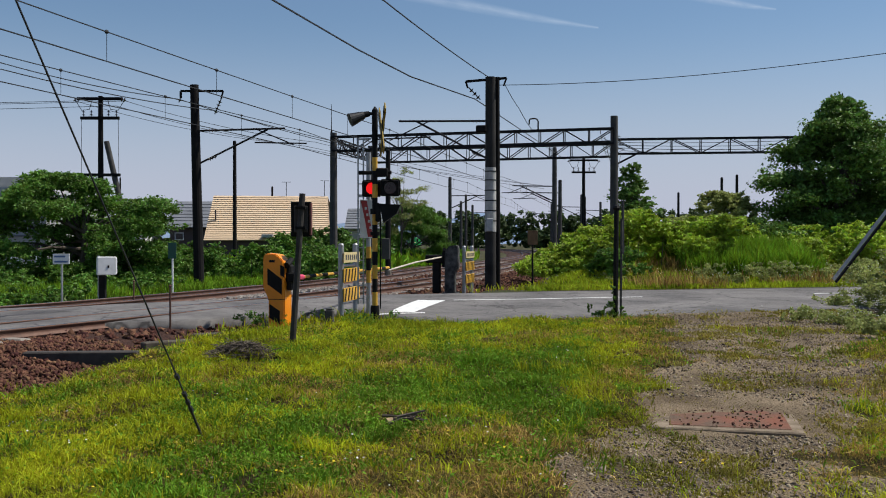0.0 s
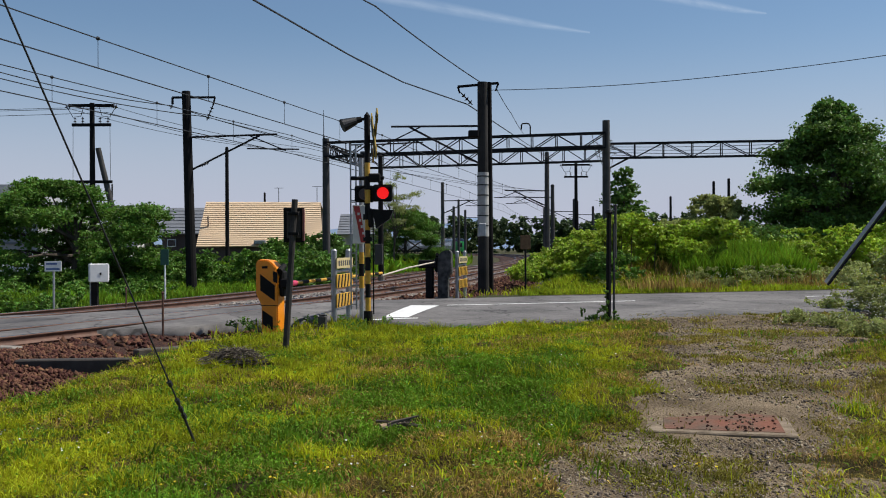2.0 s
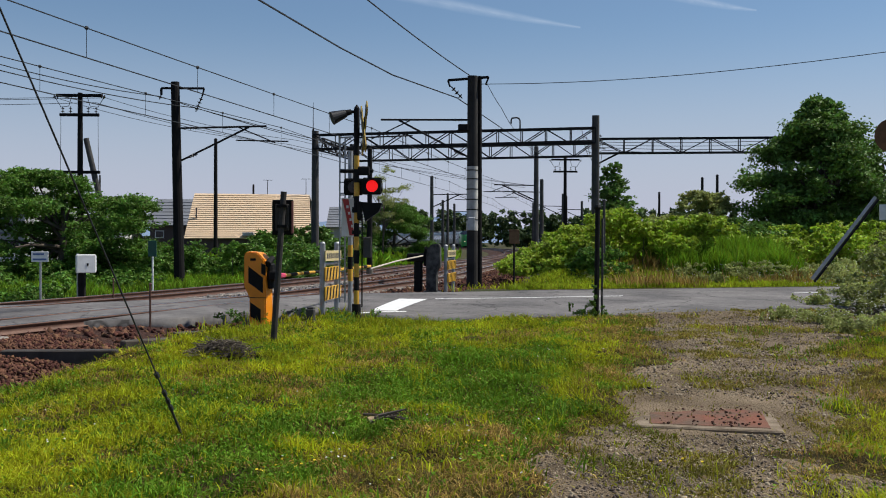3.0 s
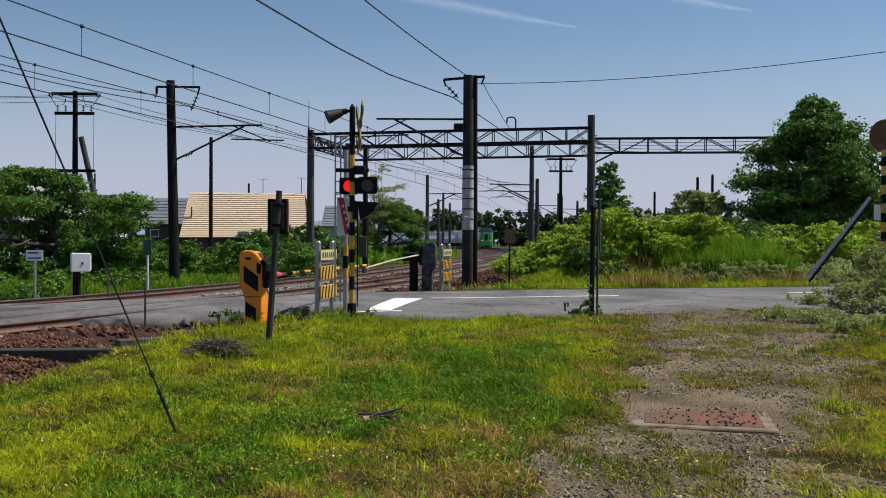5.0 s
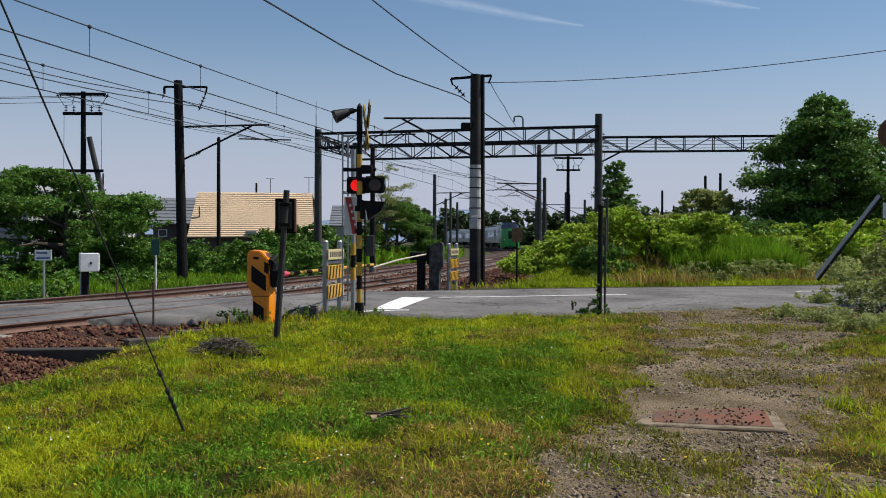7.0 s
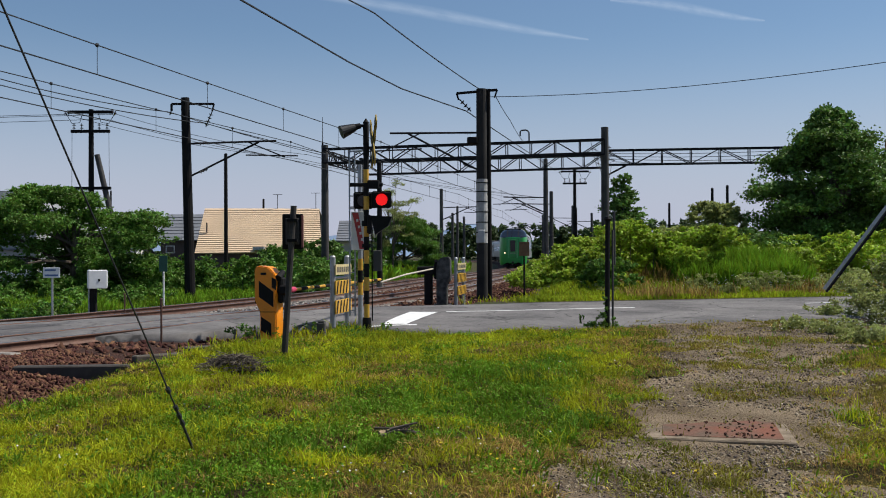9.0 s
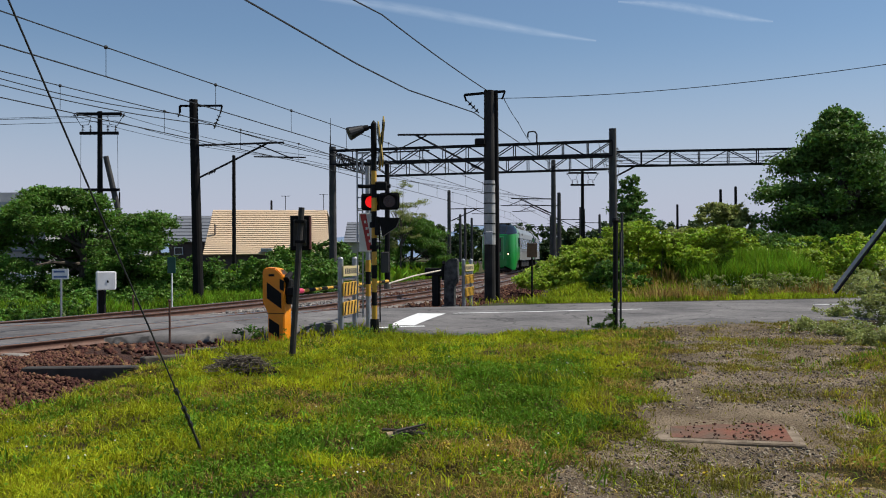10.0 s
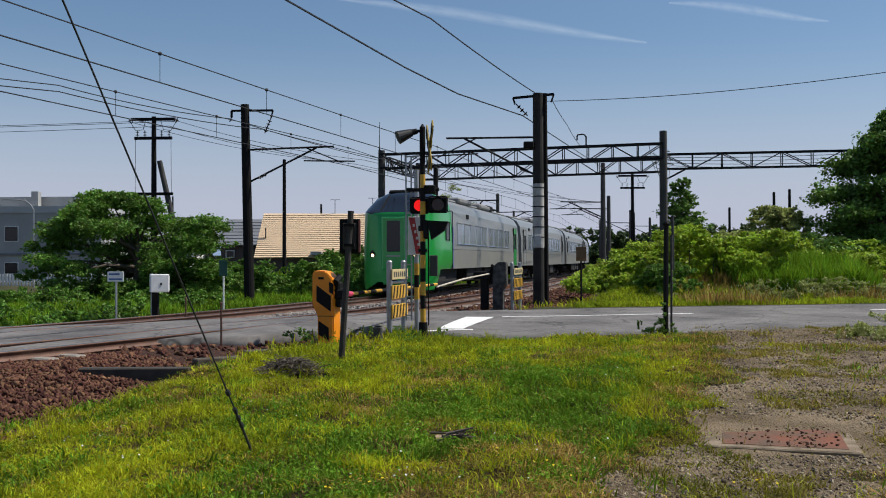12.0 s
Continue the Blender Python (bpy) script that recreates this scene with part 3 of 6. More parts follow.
bar(bm, (-0.85, 0, 7.2 - z2), (-0.78, 0, 6.98 - z2), 0.06)
bar(bm, (0.55, 0, 7.32 - z2), (0.45, 0, 7.05 - z2), 0.06)
part("crossarm", bm, M_POLE_DARK, m2)
part("insulator", insulator_string(B(), (-0.75, 0, 7.0 - z2), (-0.35, 0, 6.58 - z2), 3, 0.1), M_INSULATOR, m2)
bm = B()
box(bm, (-0.5, -0.25, 5.45 - z2), (-0.15, 0.05, 5.68 - z2), 0.03)
part("switch_box", bm, M_POLE_DARK, m2)
cantilever(m2, 5.85, 4.5, 3.2, -1, 0.15)

# ---- far masts ----
FAR_MASTS = [(-13.0, 60, 8.0, 0.13, None), (8.7, 75, 9.1, 0.22, -1), (10.35, 85, 7.2, 0.2, -1), (0.65, 90, 7.8, 0.2, 1), (3.1, 130, 8.2, 0.2, None), (2.4, 128, 7.2, 0.22, None), (4.3, 140, 7.2, 0.22, 1),
             (17.0, 118, 7.6, 0.2, -1), (16.4, 145, 7.6, 0.22, -1), (-2.4, 42, 5.7, 0.13, None), (20.3, 70, 6.4, 0.12, None), (21.4, 70, 6.6, 0.12, None), (24, 98, 6.8, 0.14, None), (-13.5, 76, 6.1, 0.1, None),
             (11.5, 78, 5.4, 0.12, None), (21.3, 130, 7.2, 0.2, -1), (-23.5, 70, 6.4, 0.07, None)]
for x, y, top, r, arm in FAR_MASTS:
    m = tapered_pole("far_mast", x, y, top, r, r * 0.8, M_POLE_GREY if r > 0.15 else M_POLE_DARK, "tall thin dark railway mast", "mast", sides=10, group="far masts")
    h_top = top - m.matrix_world.translation.z
    part("cap", rod(B(), (0, 0, h_top), (0, 0, h_top + 0.06), r * 0.85, r * 0.4, 10), M_POLE_DARK, m)
    part("foot_collar", rod(B(), (0, 0, 0), (0, 0, 0.6), r * 1.25, r * 1.15, 10), M_CONCRETE, m)
    if arm:
        cantilever(m, 6.1, 4.9, 3.3, arm, 0.0, 0.045)


def utility_pole(x, y, top, label, lower=True):
    t = tapered_pole("utility_pole", x, y, top, 0.17, 0.12, M_POLE_DARK, label, "utility pole", group="utility poles")
    z = t.matrix_world.translation.z
    for h, w in ((top - 0.15, 1.15), (top - 1.15, 1.0)) + (((top - 4.1, 1.05),) if lower else ()):
        part("crossarm", bar(B(), (-w, -0.1, h - z), (w, -0.1, h - z), 0.15), M_POLE_DARK, t)
    for sx in (-1.05, 1.05):
        part("insulator", insulator_string(B(), (sx, -0.1, top - 0.15 - z), (sx * 1.3, -0.1, top - 0.25 - z), 2, 0.13), M_INSULATOR, t)
    for sx in (-0.85, -0.45, 0.45, 0.85):
        part("insulator", insulator_string(B(), (sx, -0.1, top - 1.12 - z), (sx, -0.1, top - 0.72 - z), 2, 0.10), M_INSULATOR, t)
    for sx in (-1, 1):
        wire("jumper", [(sx * 1.25, -0.1, top - 0.25 - z), (sx * 0.95, -0.1, top - 0.75 - z), (sx * 0.55, -0.1, top - 0.7 - z), (sx * 0.4, -0.1, top - 0.2 - z)], 0.018, parent=t)
        if lower:
            wire("down_lead", [(sx * 0.95, -0.1, top - 1.2 - z), (sx * 0.97, -0.1, top - 4.05 - z)], 0.012, parent=t)
    return t


up = utility_pole(-17.8, 50, 9.3, "dark wooden utility pole with crossarms and a raking strut")
zz = up.matrix_world.translation.z
part("raking_strut", rod(B(), (0.3, 0, 6.95 - zz), (1.75, 0, 0.6 - zz), 0.14, 0.17, 12), M_POLE_GREY, up, "leaning concrete strut")
utility_pole(11.7, 80, 8.7, "dark wooden utility pole with two crossarms", False)

hook = thing("wire_hook", pose(4.27, 43.15, 6.7), "bent dark steel pipe hook on the gantry's top", "hook")
wire("pipe", [(0, 0, 0), (0, 0, 0.42), (-0.06, 0, 0.52), (-0.16, 0, 0.55), (-0.36, 0, 0.53), (-0.4, 0, 0.45), (-0.4, 0, 0.28)], 0.035, parent=hook, mat=M_POLE_DARK)
rod_1 = thing("lightning_rod", pose(-5.3, 45.7, 6.85), "thin lightning rod on the gantry's post", "lightning rod")
part("rod", rod(B(), (0, 0, 0), (0, 0, 1.4), 0.022, 0.012, 6), M_POLE_DARK, rod_1)
part("socket", rod(B(), (0, 0, -0.05), (0, 0, 0.15), 0.05, 0.04, 8), M_POLE_DARK, rod_1)
brace = thing("gantry_brace", pose(8.9, 49.9, 5.7), "dark steel brace and insulators below the truss beam", "brace")
part("brace_bar", bar(B(), (0, 0, 0), (1.2, -0.1, 0.62), 0.09), M_TRUSS, brace)
for k in range(4):
    part("insulator", insulator_string(B(), (-0.15 + 0.07 * k, -0.3, 1.55 - 0.22 * k), (0.25 + 0.07 * k, -0.3, 1.45 - 0.22 * k), 3, 0.08), M_INSULATOR, brace)
for k in range(4):
    wire("branch_wire", [(8.0, 48.4, 7.0 - 0.2 * k), (9.2, 49.6, 6.85 - 0.14 * k), (20.4, 48.3, 6.95 - 0.17 * k)], 0.014, "thin dark wire slung along the truss beam", sag=0.1 + 0.03 * k)
for k, (x, z) in enumerate(((6.9, 6.6), (7.1, 6.3), (7.3, 6.0))):
    wire("jumper_wire", [(x, 42.2, z), (x + 0.9, 45.5, z - 0.9), (x + 1.6, 48.2, z + 0.1)], 0.014, "slack dark jumper wire beside the gantry post", sag=0.2)

# ---- overhead wires along the tracks ----
for line, anchor, slope in ((TRACK, (-7.42, 24.66), 0.30), (NEAR_TRACK, (-6.0, 17.55), 0.27)):
    t = thing("overhead_line", Matrix(), "overhead line of two dark wires joined by droppers", "overhead line", "overhead lines")
    posts = [(anchor[0] + slope * (y - anchor[1]), y) for y in (-14.0, 33.0)]
    for y in (62, 86, 112, 138, 162, 185):
        k = int(np.argmin(np.abs(line[:, 1] - y)))
        posts.append((line[k, 0], line[k, 1]))
    low = 4.93
    contact, carrier = [], []
    for (x0, y0), (x1, y1) in zip(posts, posts[1:]):
        n = max(4, int((y1 - y0) / 3.9))
        for k in range(n):
            u = k / n
            p = (x0 + (x1 - x0) * u, y0 + (y1 - y0) * u)
            contact.append((*p, low))
            carrier.append((*p, low + 0.62 - 0.40 * u * (1 - u)))
    wire("contact_wire", contact, 0.013, parent=t)
    wire("carrier_wire", carrier, 0.012, parent=t)
    for k in range(1, len(contact)):
        wire("dropper", [contact[k], carrier[k]], 0.006, parent=t)
        part("clip", ball(B(), carrier[k], 0.04, 1, 6), M_WIRE, t)

wire("feeder_wire", [(-7.6, 4, 6.72), (-4.4, 15.8, 6.58), (-2.15, 24.2, 6.53), (-0.95, 28.2, 6.54), (1.1, 33, 6.6), (9.5, 75, 8.2)], 0.021, "thick dark feeder wire slung from mast to mast")
wire("feeder_wire", [(-6.5, 10, 7.45), (-1.4, 22.7, 7.38), (1.55, 33, 7.36)], 0.018, "dark feeder wire ending on the stout mast", sag=0.05)
wire("feeder_wire", [(1.9, 33, 7.08), (9.3, 29.8, 7.0), (18, 26, 7.75)], 0.012, "thin wire running from the stout mast across the road", sag=0.10)
wire("jumper_wire", [(2.1, 33, 7.15), (2.9, 36.5, 6.75), (4.0, 43.2, 6.75)], 0.013, "short slack jumper wire from the stout mast", sag=0.05)
wire("feeder_wire", [(-22, 18, 7.15), (-13.1, 28.5, 7.0), (-9.35, 34, 6.75), (-3.9, 51.9, 6.6)], 0.016, "dark wire held by the mast's bracket", sag=0.12)
wire("feeder_wire", [(-21, 17, 6.6), (-12.3, 26.8, 6.5), (-8.1, 34, 6.35), (-2.0, 52, 6.4)], 0.016, "dark wire held by the mast's insulators", sag=0.12)
for k, (dz, dx) in enumerate(((-0.25, -1.3), (-0.25, 1.3), (-0.5, 0.8))):
    wire("service_wire", [(-60 + dx, 52 + k, 9.6 + dz), (-17.8 + dx, 50, 9.3 + dz), (-9 + dx, 58, 8.0 + dz), (8.9, 85, 7.0 + dz)], 0.014, "thin dark line from the utility pole", sag=0.25)

# ---- stay wire in the grass ----
stay = thing("stay_wire", pose(-2.02, 8.0, 0.08), "dark taut stay wire anchored in the grass", "stay wire")
part("cable", rod(B(), (0, 0, 0), (-1.16, -4.79, 6.50), 0.0065, sides=6), M_WIRE, stay)
d = Vector((-1.16, -4.79, 6.50)).normalized()
for s in (0.25, 0.33, 0.42, 0.62):
    part("clamp", rod(B(), d * s, d * (s + 0.045), 0.019, sides=6), M_WIRE, stay)
part("anchor_rod", rod(B(), (0.02, 0.04, -0.1), d * 0.45, 0.011, sides=6), M_WIRE, stay)


# ---- crossing signal with two lamps ----
def banded_pole(t, r, z0, z1, band, first=0, sides=14):
    z, k = z0, first
    while z < z1 - 0.01:
        part("band", rod(B(), (0, 0, z), (0, 0, min(z + band, z1)), r, sides=sides), (M_BLACK, M_YELLOW)[k % 2], t, ("black painted band", "yellow painted band")[k % 2])
        z += band
        k += 1


sig = thing("crossing_signal", pose(-1.24, 17.5, 0.16), "black and yellow banded level crossing signal with red lamps", "crossing signal", "crossing signals")
part("foot", rod(B(), (0, 0, -0.1), (0, 0, 0.36), 0.09, 0.08, 14), M_BLACK, sig, "black foot sleeve")
part("foot_plate", box(B(), (-0.2, -0.17, -0.08), (0.24, 0.2, 0.02), 0.01), M_CONCRETE, sig)
banded_pole(sig, 0.05, 0.36, 3.3, 0.245, 1)
part("cap_tube", rod(B(), (0, 0, 3.3), (0, 0, 3.92), 0.054, sides=14), M_BLACK, sig)
part("finial", rod(B(), (0, 0, 3.92), (0, 0, 3.98), 0.05, 0.01, 8), M_BLACK, sig)
horn = part("horn", rod(B(), (-0.10, 0, 3.85), (-0.22, -0.02, 3.82), 0.05, 0.06, 12), M_BLACK, sig, "dark bell-shaped loudspeaker")
part("horn_bell", rod(B(), (-0.2, -0.02, 3.82), (-0.44, -0.1, 3.72), 0.07, 0.125, 16), material("horn_grey", (0.014, 0.015, 0.018), 0.5, 0.2, 0.2, 6, 0, 40), horn)
part("bracket", bar(B(), (-0.12, 0, 3.85), (0.02, 0, 3.85), 0.05), M_BLACK, horn)
# the cross faces along the road
M_YELLOW_DULL = material("faded_yellow_paint", (0.36, 0.24, 0.03), 0.6, 0, 0.3, 6, 0.05, 50)
for s in (-1, 1):
    m = Matrix.Translation((0.13, 0.0, 3.55)) @ pose(0, 0, 0, 0, 0, 10) @ pose(0, 0, 0, 45 * s, 0, 0)
    blade = B()
    box(blade, (-0.012 + 0.012 * s, -0.09, -0.56), (0.012 + 0.012 * s, 0.09, 0.56), 0.004, m)
    arm = part("cross_blade", blade, M_YELLOW_DULL, sig, "yellow board with black stripes")
    for z in (-0.42, -0.14, 0.14, 0.42):
        for side in (-1, 1):
            stripe = B()
            box(stripe, (0.012 * s + side * 0.014 - 0.0015, -0.092, z - 0.06), (0.012 * s + side * 0.014 + 0.0015, 0.092, z + 0.06), 0, m)
            part("stripe", stripe, M_BLACK, arm)
part("lamp_arm", rod(B(), (-0.3, 0.10, 2.78), (0.3, 0.0, 2.78), 0.035, sides=10), M_BLACK, sig)
part("lamp_bracket", box(B(), (0.02, -0.06, 2.7), (0.24, 0.04, 2.86), 0.02), M_BLACK, sig)
LAMPS = []
for x, y in ((-0.07, 0.2), (0.28, -0.05)):
    m = pose(x, y, 2.5, 0, 0, 4)
    plate = B()
    box(plate, (-0.18, -0.02, -0.155), (0.18, 0.02, 0.155), 0.03, m)
    back = part("lamp_board", plate, M_BLACK, sig, "square black lamp board")
    case = B()
    rod(case, m @ Vector((0, 0.02, 0)), m @ Vector((0, 0.24, 0)), 0.14, 0.11, 16)
    part("lamp_case", case, M_BLACK, back)
    hood = B()
    for k in range(9):
        a0, a1 = math.radians(0 + k * 20), math.radians(20 + k * 20)
        for r0, r1 in ((0.128, 0.128), (0.120, 0.120)):
            vs = [m @ Vector((r0 * math.cos(a0), -0.02, r0 * math.sin(a0))), m @ Vector((r0 * math.cos(a1), -0.02, r0 * math.sin(a1))), m @ Vector((r1 * math.cos(a1), -0.14, r1 * math.sin(a1))), m @ Vector((r1 * math.cos(a0), -0.14, r1 * math.sin(a0)))]
            hood.faces.new([hood.verts.new(q) for q in vs])
    part("lamp_hood", hood, M_BLACK, back)
    rim = B()
    rod(rim, m @ Vector((0, -0.021, 0)), m @ Vector((0, -0.026, 0)), 0.112, sides=24)
    part("dark_lens", rim, M_LAMP_OFF, back, "dark red lens")
    disc = B()
    bmesh.ops.create_cone(disc, cap_ends=True, segments=28, radius1=0.106, radius2=0.106, depth=0.006, matrix=Matrix.Rotation(math.pi / 2, 4, "X"))
    glow = part("lit_lens", disc, M_LAMP_RED, sig, "round red lamp that flashes in turn")
    LAMPS.append((glow, m @ Matrix.Translation((0, -0.032, 0))))
# lamps for the road along the track, seen from the side
for z, dx in ((2.05, 0.22),):
    b = B()
    box(b, (0.02, -0.16, z - 0.17), (0.1, 0.2, z + 0.17), 0.02)
    side_lamp = part("side_lamp", b, M_BLACK, sig, "black hooded lamp turned along the road")
    h = B()
    vs = [(0.09, -0.15, z + 0.16), (0.47, -0.12, z + 0.14), (0.40, -0.12, z - 0.02), (0.16, -0.15, z - 0.19)]
    a = [h.verts.new(p) for p in vs]
    c = [h.verts.new((p[0], p[1] + 0.3, p[2])) for p in vs]
    h.faces.new(a)
    h.faces.new(c[::-1])
    for k in range(4):
        h.faces.new((a[k], c[k], c[(k + 1) % 4], a[(k + 1) % 4]))
    part("side_hood", h, M_BLACK, side_lamp)
b = B()
box(b, (0.12, -0.02, 1.2), (0.27, 0.03, 1.58), 0.01)
part("notice_plate", b, M_POLE_GREY, sig, "small grey notice plate")
part("clamp_band", rod(B(), (0, 0, 2.02), (0, 0, 2.12), 0.085, sides=14), M_BLACK, sig)
part("clamp_band", rod(B(), (0, 0, 1.63), (0, 0, 1.70), 0.085, sides=14), M_BLACK, sig)
part("cable", rod(B(), (0.1, 0.02, 0.3), (0.1, 0.02, 2.0), 0.014, sides=6), M_BLACK, sig)

# ---- post with ladder and a red and white sign ----
lp = thing("ladder_post", pose(-1.40, 18.1, 0.16), "grey post with a narrow ladder and red-white sign", "signal post")
part("post", rod(B(), (0, 0, -0.1), (0, 0, 3.2), 0.045, sides=12), M_STEEL, lp)
for z, mat_band in ((0.75, M_YELLOW), (0.98, M_BLACK), (1.2, M_YELLOW)):
    part("band", rod(B(), (0, 0, z), (0, 0, z + 0.23), 0.049, sides=12), mat_band, lp)
for x in (-0.20, -0.10):
    part("ladder_rail", bar(B(), (x, 0.02, 0.35), (x, 0.02, 3.45), 0.028), M_STEEL, lp)
part("ladder_hoop", bar(B(), (-0.21, 0.02, 3.45), (0.05, 0.02, 3.46), 0.03), M_STEEL, lp)
for k in range(13):
    part("rung", rod(B(), (-0.20, 0.02, 0.45 + k * 0.24), (-0.10, 0.02, 0.45 + k * 0.24), 0.011, sides=6), M_STEEL, lp)
for z in (0.8, 1.6, 2.4, 3.1):
    part("bracket", bar(B(), (-0.2, 0.03, z), (0, 0.03, z), 0.025), M_STEEL, lp)
sm = Matrix.Translation((-0.03, -0.08, 1.95)) @ pose(0, 0, 0, 0, 0, 12)
s = B()
box(s, (-0.13, -0.008, -0.36), (0.13, 0.008, 0.36), 0.003, sm)
sign = part("sign_board", s, M_WHITE, lp, "white sign with a red slanting band")
s = B()
vs = [sm @ Vector(p) for p in ((-0.115, -0.0125, 0.34), (0.0, -0.0125, 0.34), (0.115, -0.0125, -0.34), (0.02, -0.0125, -0.34), (-0.04, -0.0125, 0.0))]
s.faces.new([s.verts.new(p) for p in vs])
band = part("red_band", s, M_RED_SIGN, sign)
for k in range(4):
    s = B()
    box(s, (-0.04 + k * 0.03, -0.016, 0.17 - k * 0.12), (0.0 + k * 0.03, -0.014, 0.22 - k * 0.12), 0, sm)
    part("writing_bar", s, M_WHITE, sign)


# ---- barrier machines ----
M_SIGN_DARK = material("flaking_dark_paint", (0.02, 0.02, 0.019), 0.8, 0, 0.6, 7, 0.3, 40, second=(0.10, 0.10, 0.095), spec=0.2)


def barrier_machine(m, orange, label):
    t = thing("barrier_machine", m, label, "barrier machine", "barrier machines")
    cover, patch = (M_ORANGE, M_BLACK) if orange else (M_SIGN_DARK, M_POLE_GREY)
    prof = [(-0.13, 0.0), (0.20, 0.0), (0.20, 0.35), (0.20, 1.05), (0.17, 1.26), (0.03, 1.38), (-0.19, 1.40), (-0.245, 1.34), (-0.245, 0.80), (-0.135, 0.60)]
    prof = [(x * 0.9, z) for x, z in prof]
    b = B()
    front = [b.verts.new((x, -0.16, z)) for x, z in prof]
    back = [b.verts.new((x, 0.18, z)) for x, z in prof]
    b.faces.new(front)
    b.faces.new(back[::-1])
    for k in range(len(prof)):
        n = (k + 1) % len(prof)
        b.faces.new((front[k], back[k], back[n], front[n]))
    bmesh.ops.recalc_face_normals(b, faces=b.faces)
    bmesh.ops.bevel(b, geom=[e for e in b.edges], offset=0.018, segments=2, affect="EDGES")
    part("cover", b, cover, t, "orange metal cover" if orange else "dark metal cover")
    for quad in (((-0.135, 1.14), (0.13, 0.95), (0.13, 0.68), (-0.135, 0.86)), ((-0.10, 0.52), (0.09, 0.40), (0.09, 0.17), (-0.10, 0.28)), ((0.10, 1.20), (0.175, 1.16), (0.175, 0.98), (0.10, 1.02))):
        b = B()
        a = [b.verts.new((x, -0.166, z)) for x, z in quad]
        c = [b.verts.new((x, -0.150, z)) for x, z in quad]
        b.faces.new(a)
        for k in range(4):
            b.faces.new((a[k], c[k], c[(k + 1) % 4], a[(k + 1) % 4]))
        part("black_panel", b, patch, t, "black slanted stripe panel" if orange else "")
    for quad in (((-0.12, 1.0), (0.12, 0.9), (0.12, 0.66), (-0.12, 0.76)),):
        b = B()
        a = [b.verts.new((-0.227, x, z)) for x, z in quad]
        c = [b.verts.new((-0.212, x, z)) for x, z in quad]
        b.faces.new(a)
        for k in range(4):
            b.faces.new((a[k], c[k], c[(k + 1) % 4], a[(k + 1) % 4]))
        part("black_panel", b, patch, t)
    part("base_plate", box(B(), (-0.22, -0.22, -0.05), (0.27, 0.24, 0.012), 0.01), cover, t)
    part("name_plate", box(B(), (-0.10, -0.172, 1.24), (0.0, -0.162, 1.28)), M_BLACK, t)
    part("arm_hub", rod(B(), (0.12, 0, 0.98), (0.31, -0.02, 0.98), 0.12, 0.10, 14), M_BLACK, t, "black pivot hub")
    part("crank", box(B(), (0.18, -0.10, 0.75), (0.27, 0.10, 1.2), 0.03), M_BLACK, t)
    part("seam", box(B(), (-0.13, -0.1635, 0.595), (0.18, -0.158, 0.607)), M_BLACK, t)
    part("spring_case", rod(B(), (0.2, -0.12, 1.18), (0.2, 0.1, 1.28), 0.06, 0.05, 10), M_BLACK, t)
    part("arm_clamp", box(B(), (0.22, -0.14, 0.9), (0.38, 0.02, 1.06), 0.02), M_BLACK, t)
    for y in (-0.18, 0.2):
        for x in (-0.18, 0.23):
            part("bolt", rod(B(), (x, y, 0.01), (x, y, 0.04), 0.016, sides=6), M_STEEL, t)
    return t


gate = barrier_machine(pose(-2.88, 16.8, 0.08, 0, 0, -12), True, "orange barrier machine with black slanted stripes")
far_gate = barrier_machine(pose(0.25, 28.0, 0.2, 0, 0, 170), False, "dark barrier machine across the road")
part("counterweight", box(B(), (0.25, -0.16, 0.88), (0.75, 0.16, 1.12), 0.03), M_BLACK, far_gate)
part("weight_stand", box(B(), (0.33, -0.13, 0.0), (0.55, 0.13, 0.95), 0.03), M_BLACK, far_gate)


M_ARM_PALE = material("weathered_pale_arm", (0.50, 0.44, 0.35), 0.7, 0, 0.25, 4, 0.1, 40)


def barrier_arm(machine, points, r, label, striped):
    into = machine.matrix_world.inverted()
    points = [into @ Vector(p) for p in points]
    t = part("barrier_arm", rod(B(), points[0], points[1], r * 0.8, sides=8), M_YELLOW if striped else M_ARM_PALE, machine, label)
    for a, b in zip(points, points[1:]):
        a, b = Vector(a), Vector(b)
        n = max(1, int((b - a).length / 0.32))
        for k in range(n):
            part("section", rod(B(), a.lerp(b, k / n), a.lerp(b, (k + 1) / n), r, sides=10), (M_YELLOW if k % 2 else M_BLACK) if striped else M_ARM_PALE, t)
    return t


arm1 = barrier_arm(gate, [(-2.58, 16.75, 1.05), (-1.28, 22.6, 1.08)], 0.032, "lowered black and yellow barrier arm across the road", True)
part("reflector", rod(B(), gate.matrix_world.inverted() @ Vector((-2.56, 16.84, 1.05)), gate.matrix_world.inverted() @ Vector((-2.5, 17.1, 1.05)), 0.05, sides=12), material("pink_red_tape", (0.6, 0.05, 0.12), 0.5, 0, 0.1, 8, 0, 40), arm1, "red tape wound round the arm")
barrier_arm(far_gate, [(-0.05, 27.9, 1.25), (-0.75, 25.6, 1.14), (-1.35, 24.0, 0.98)], 0.023, "pale bent barrier arm lowered across the road", False)


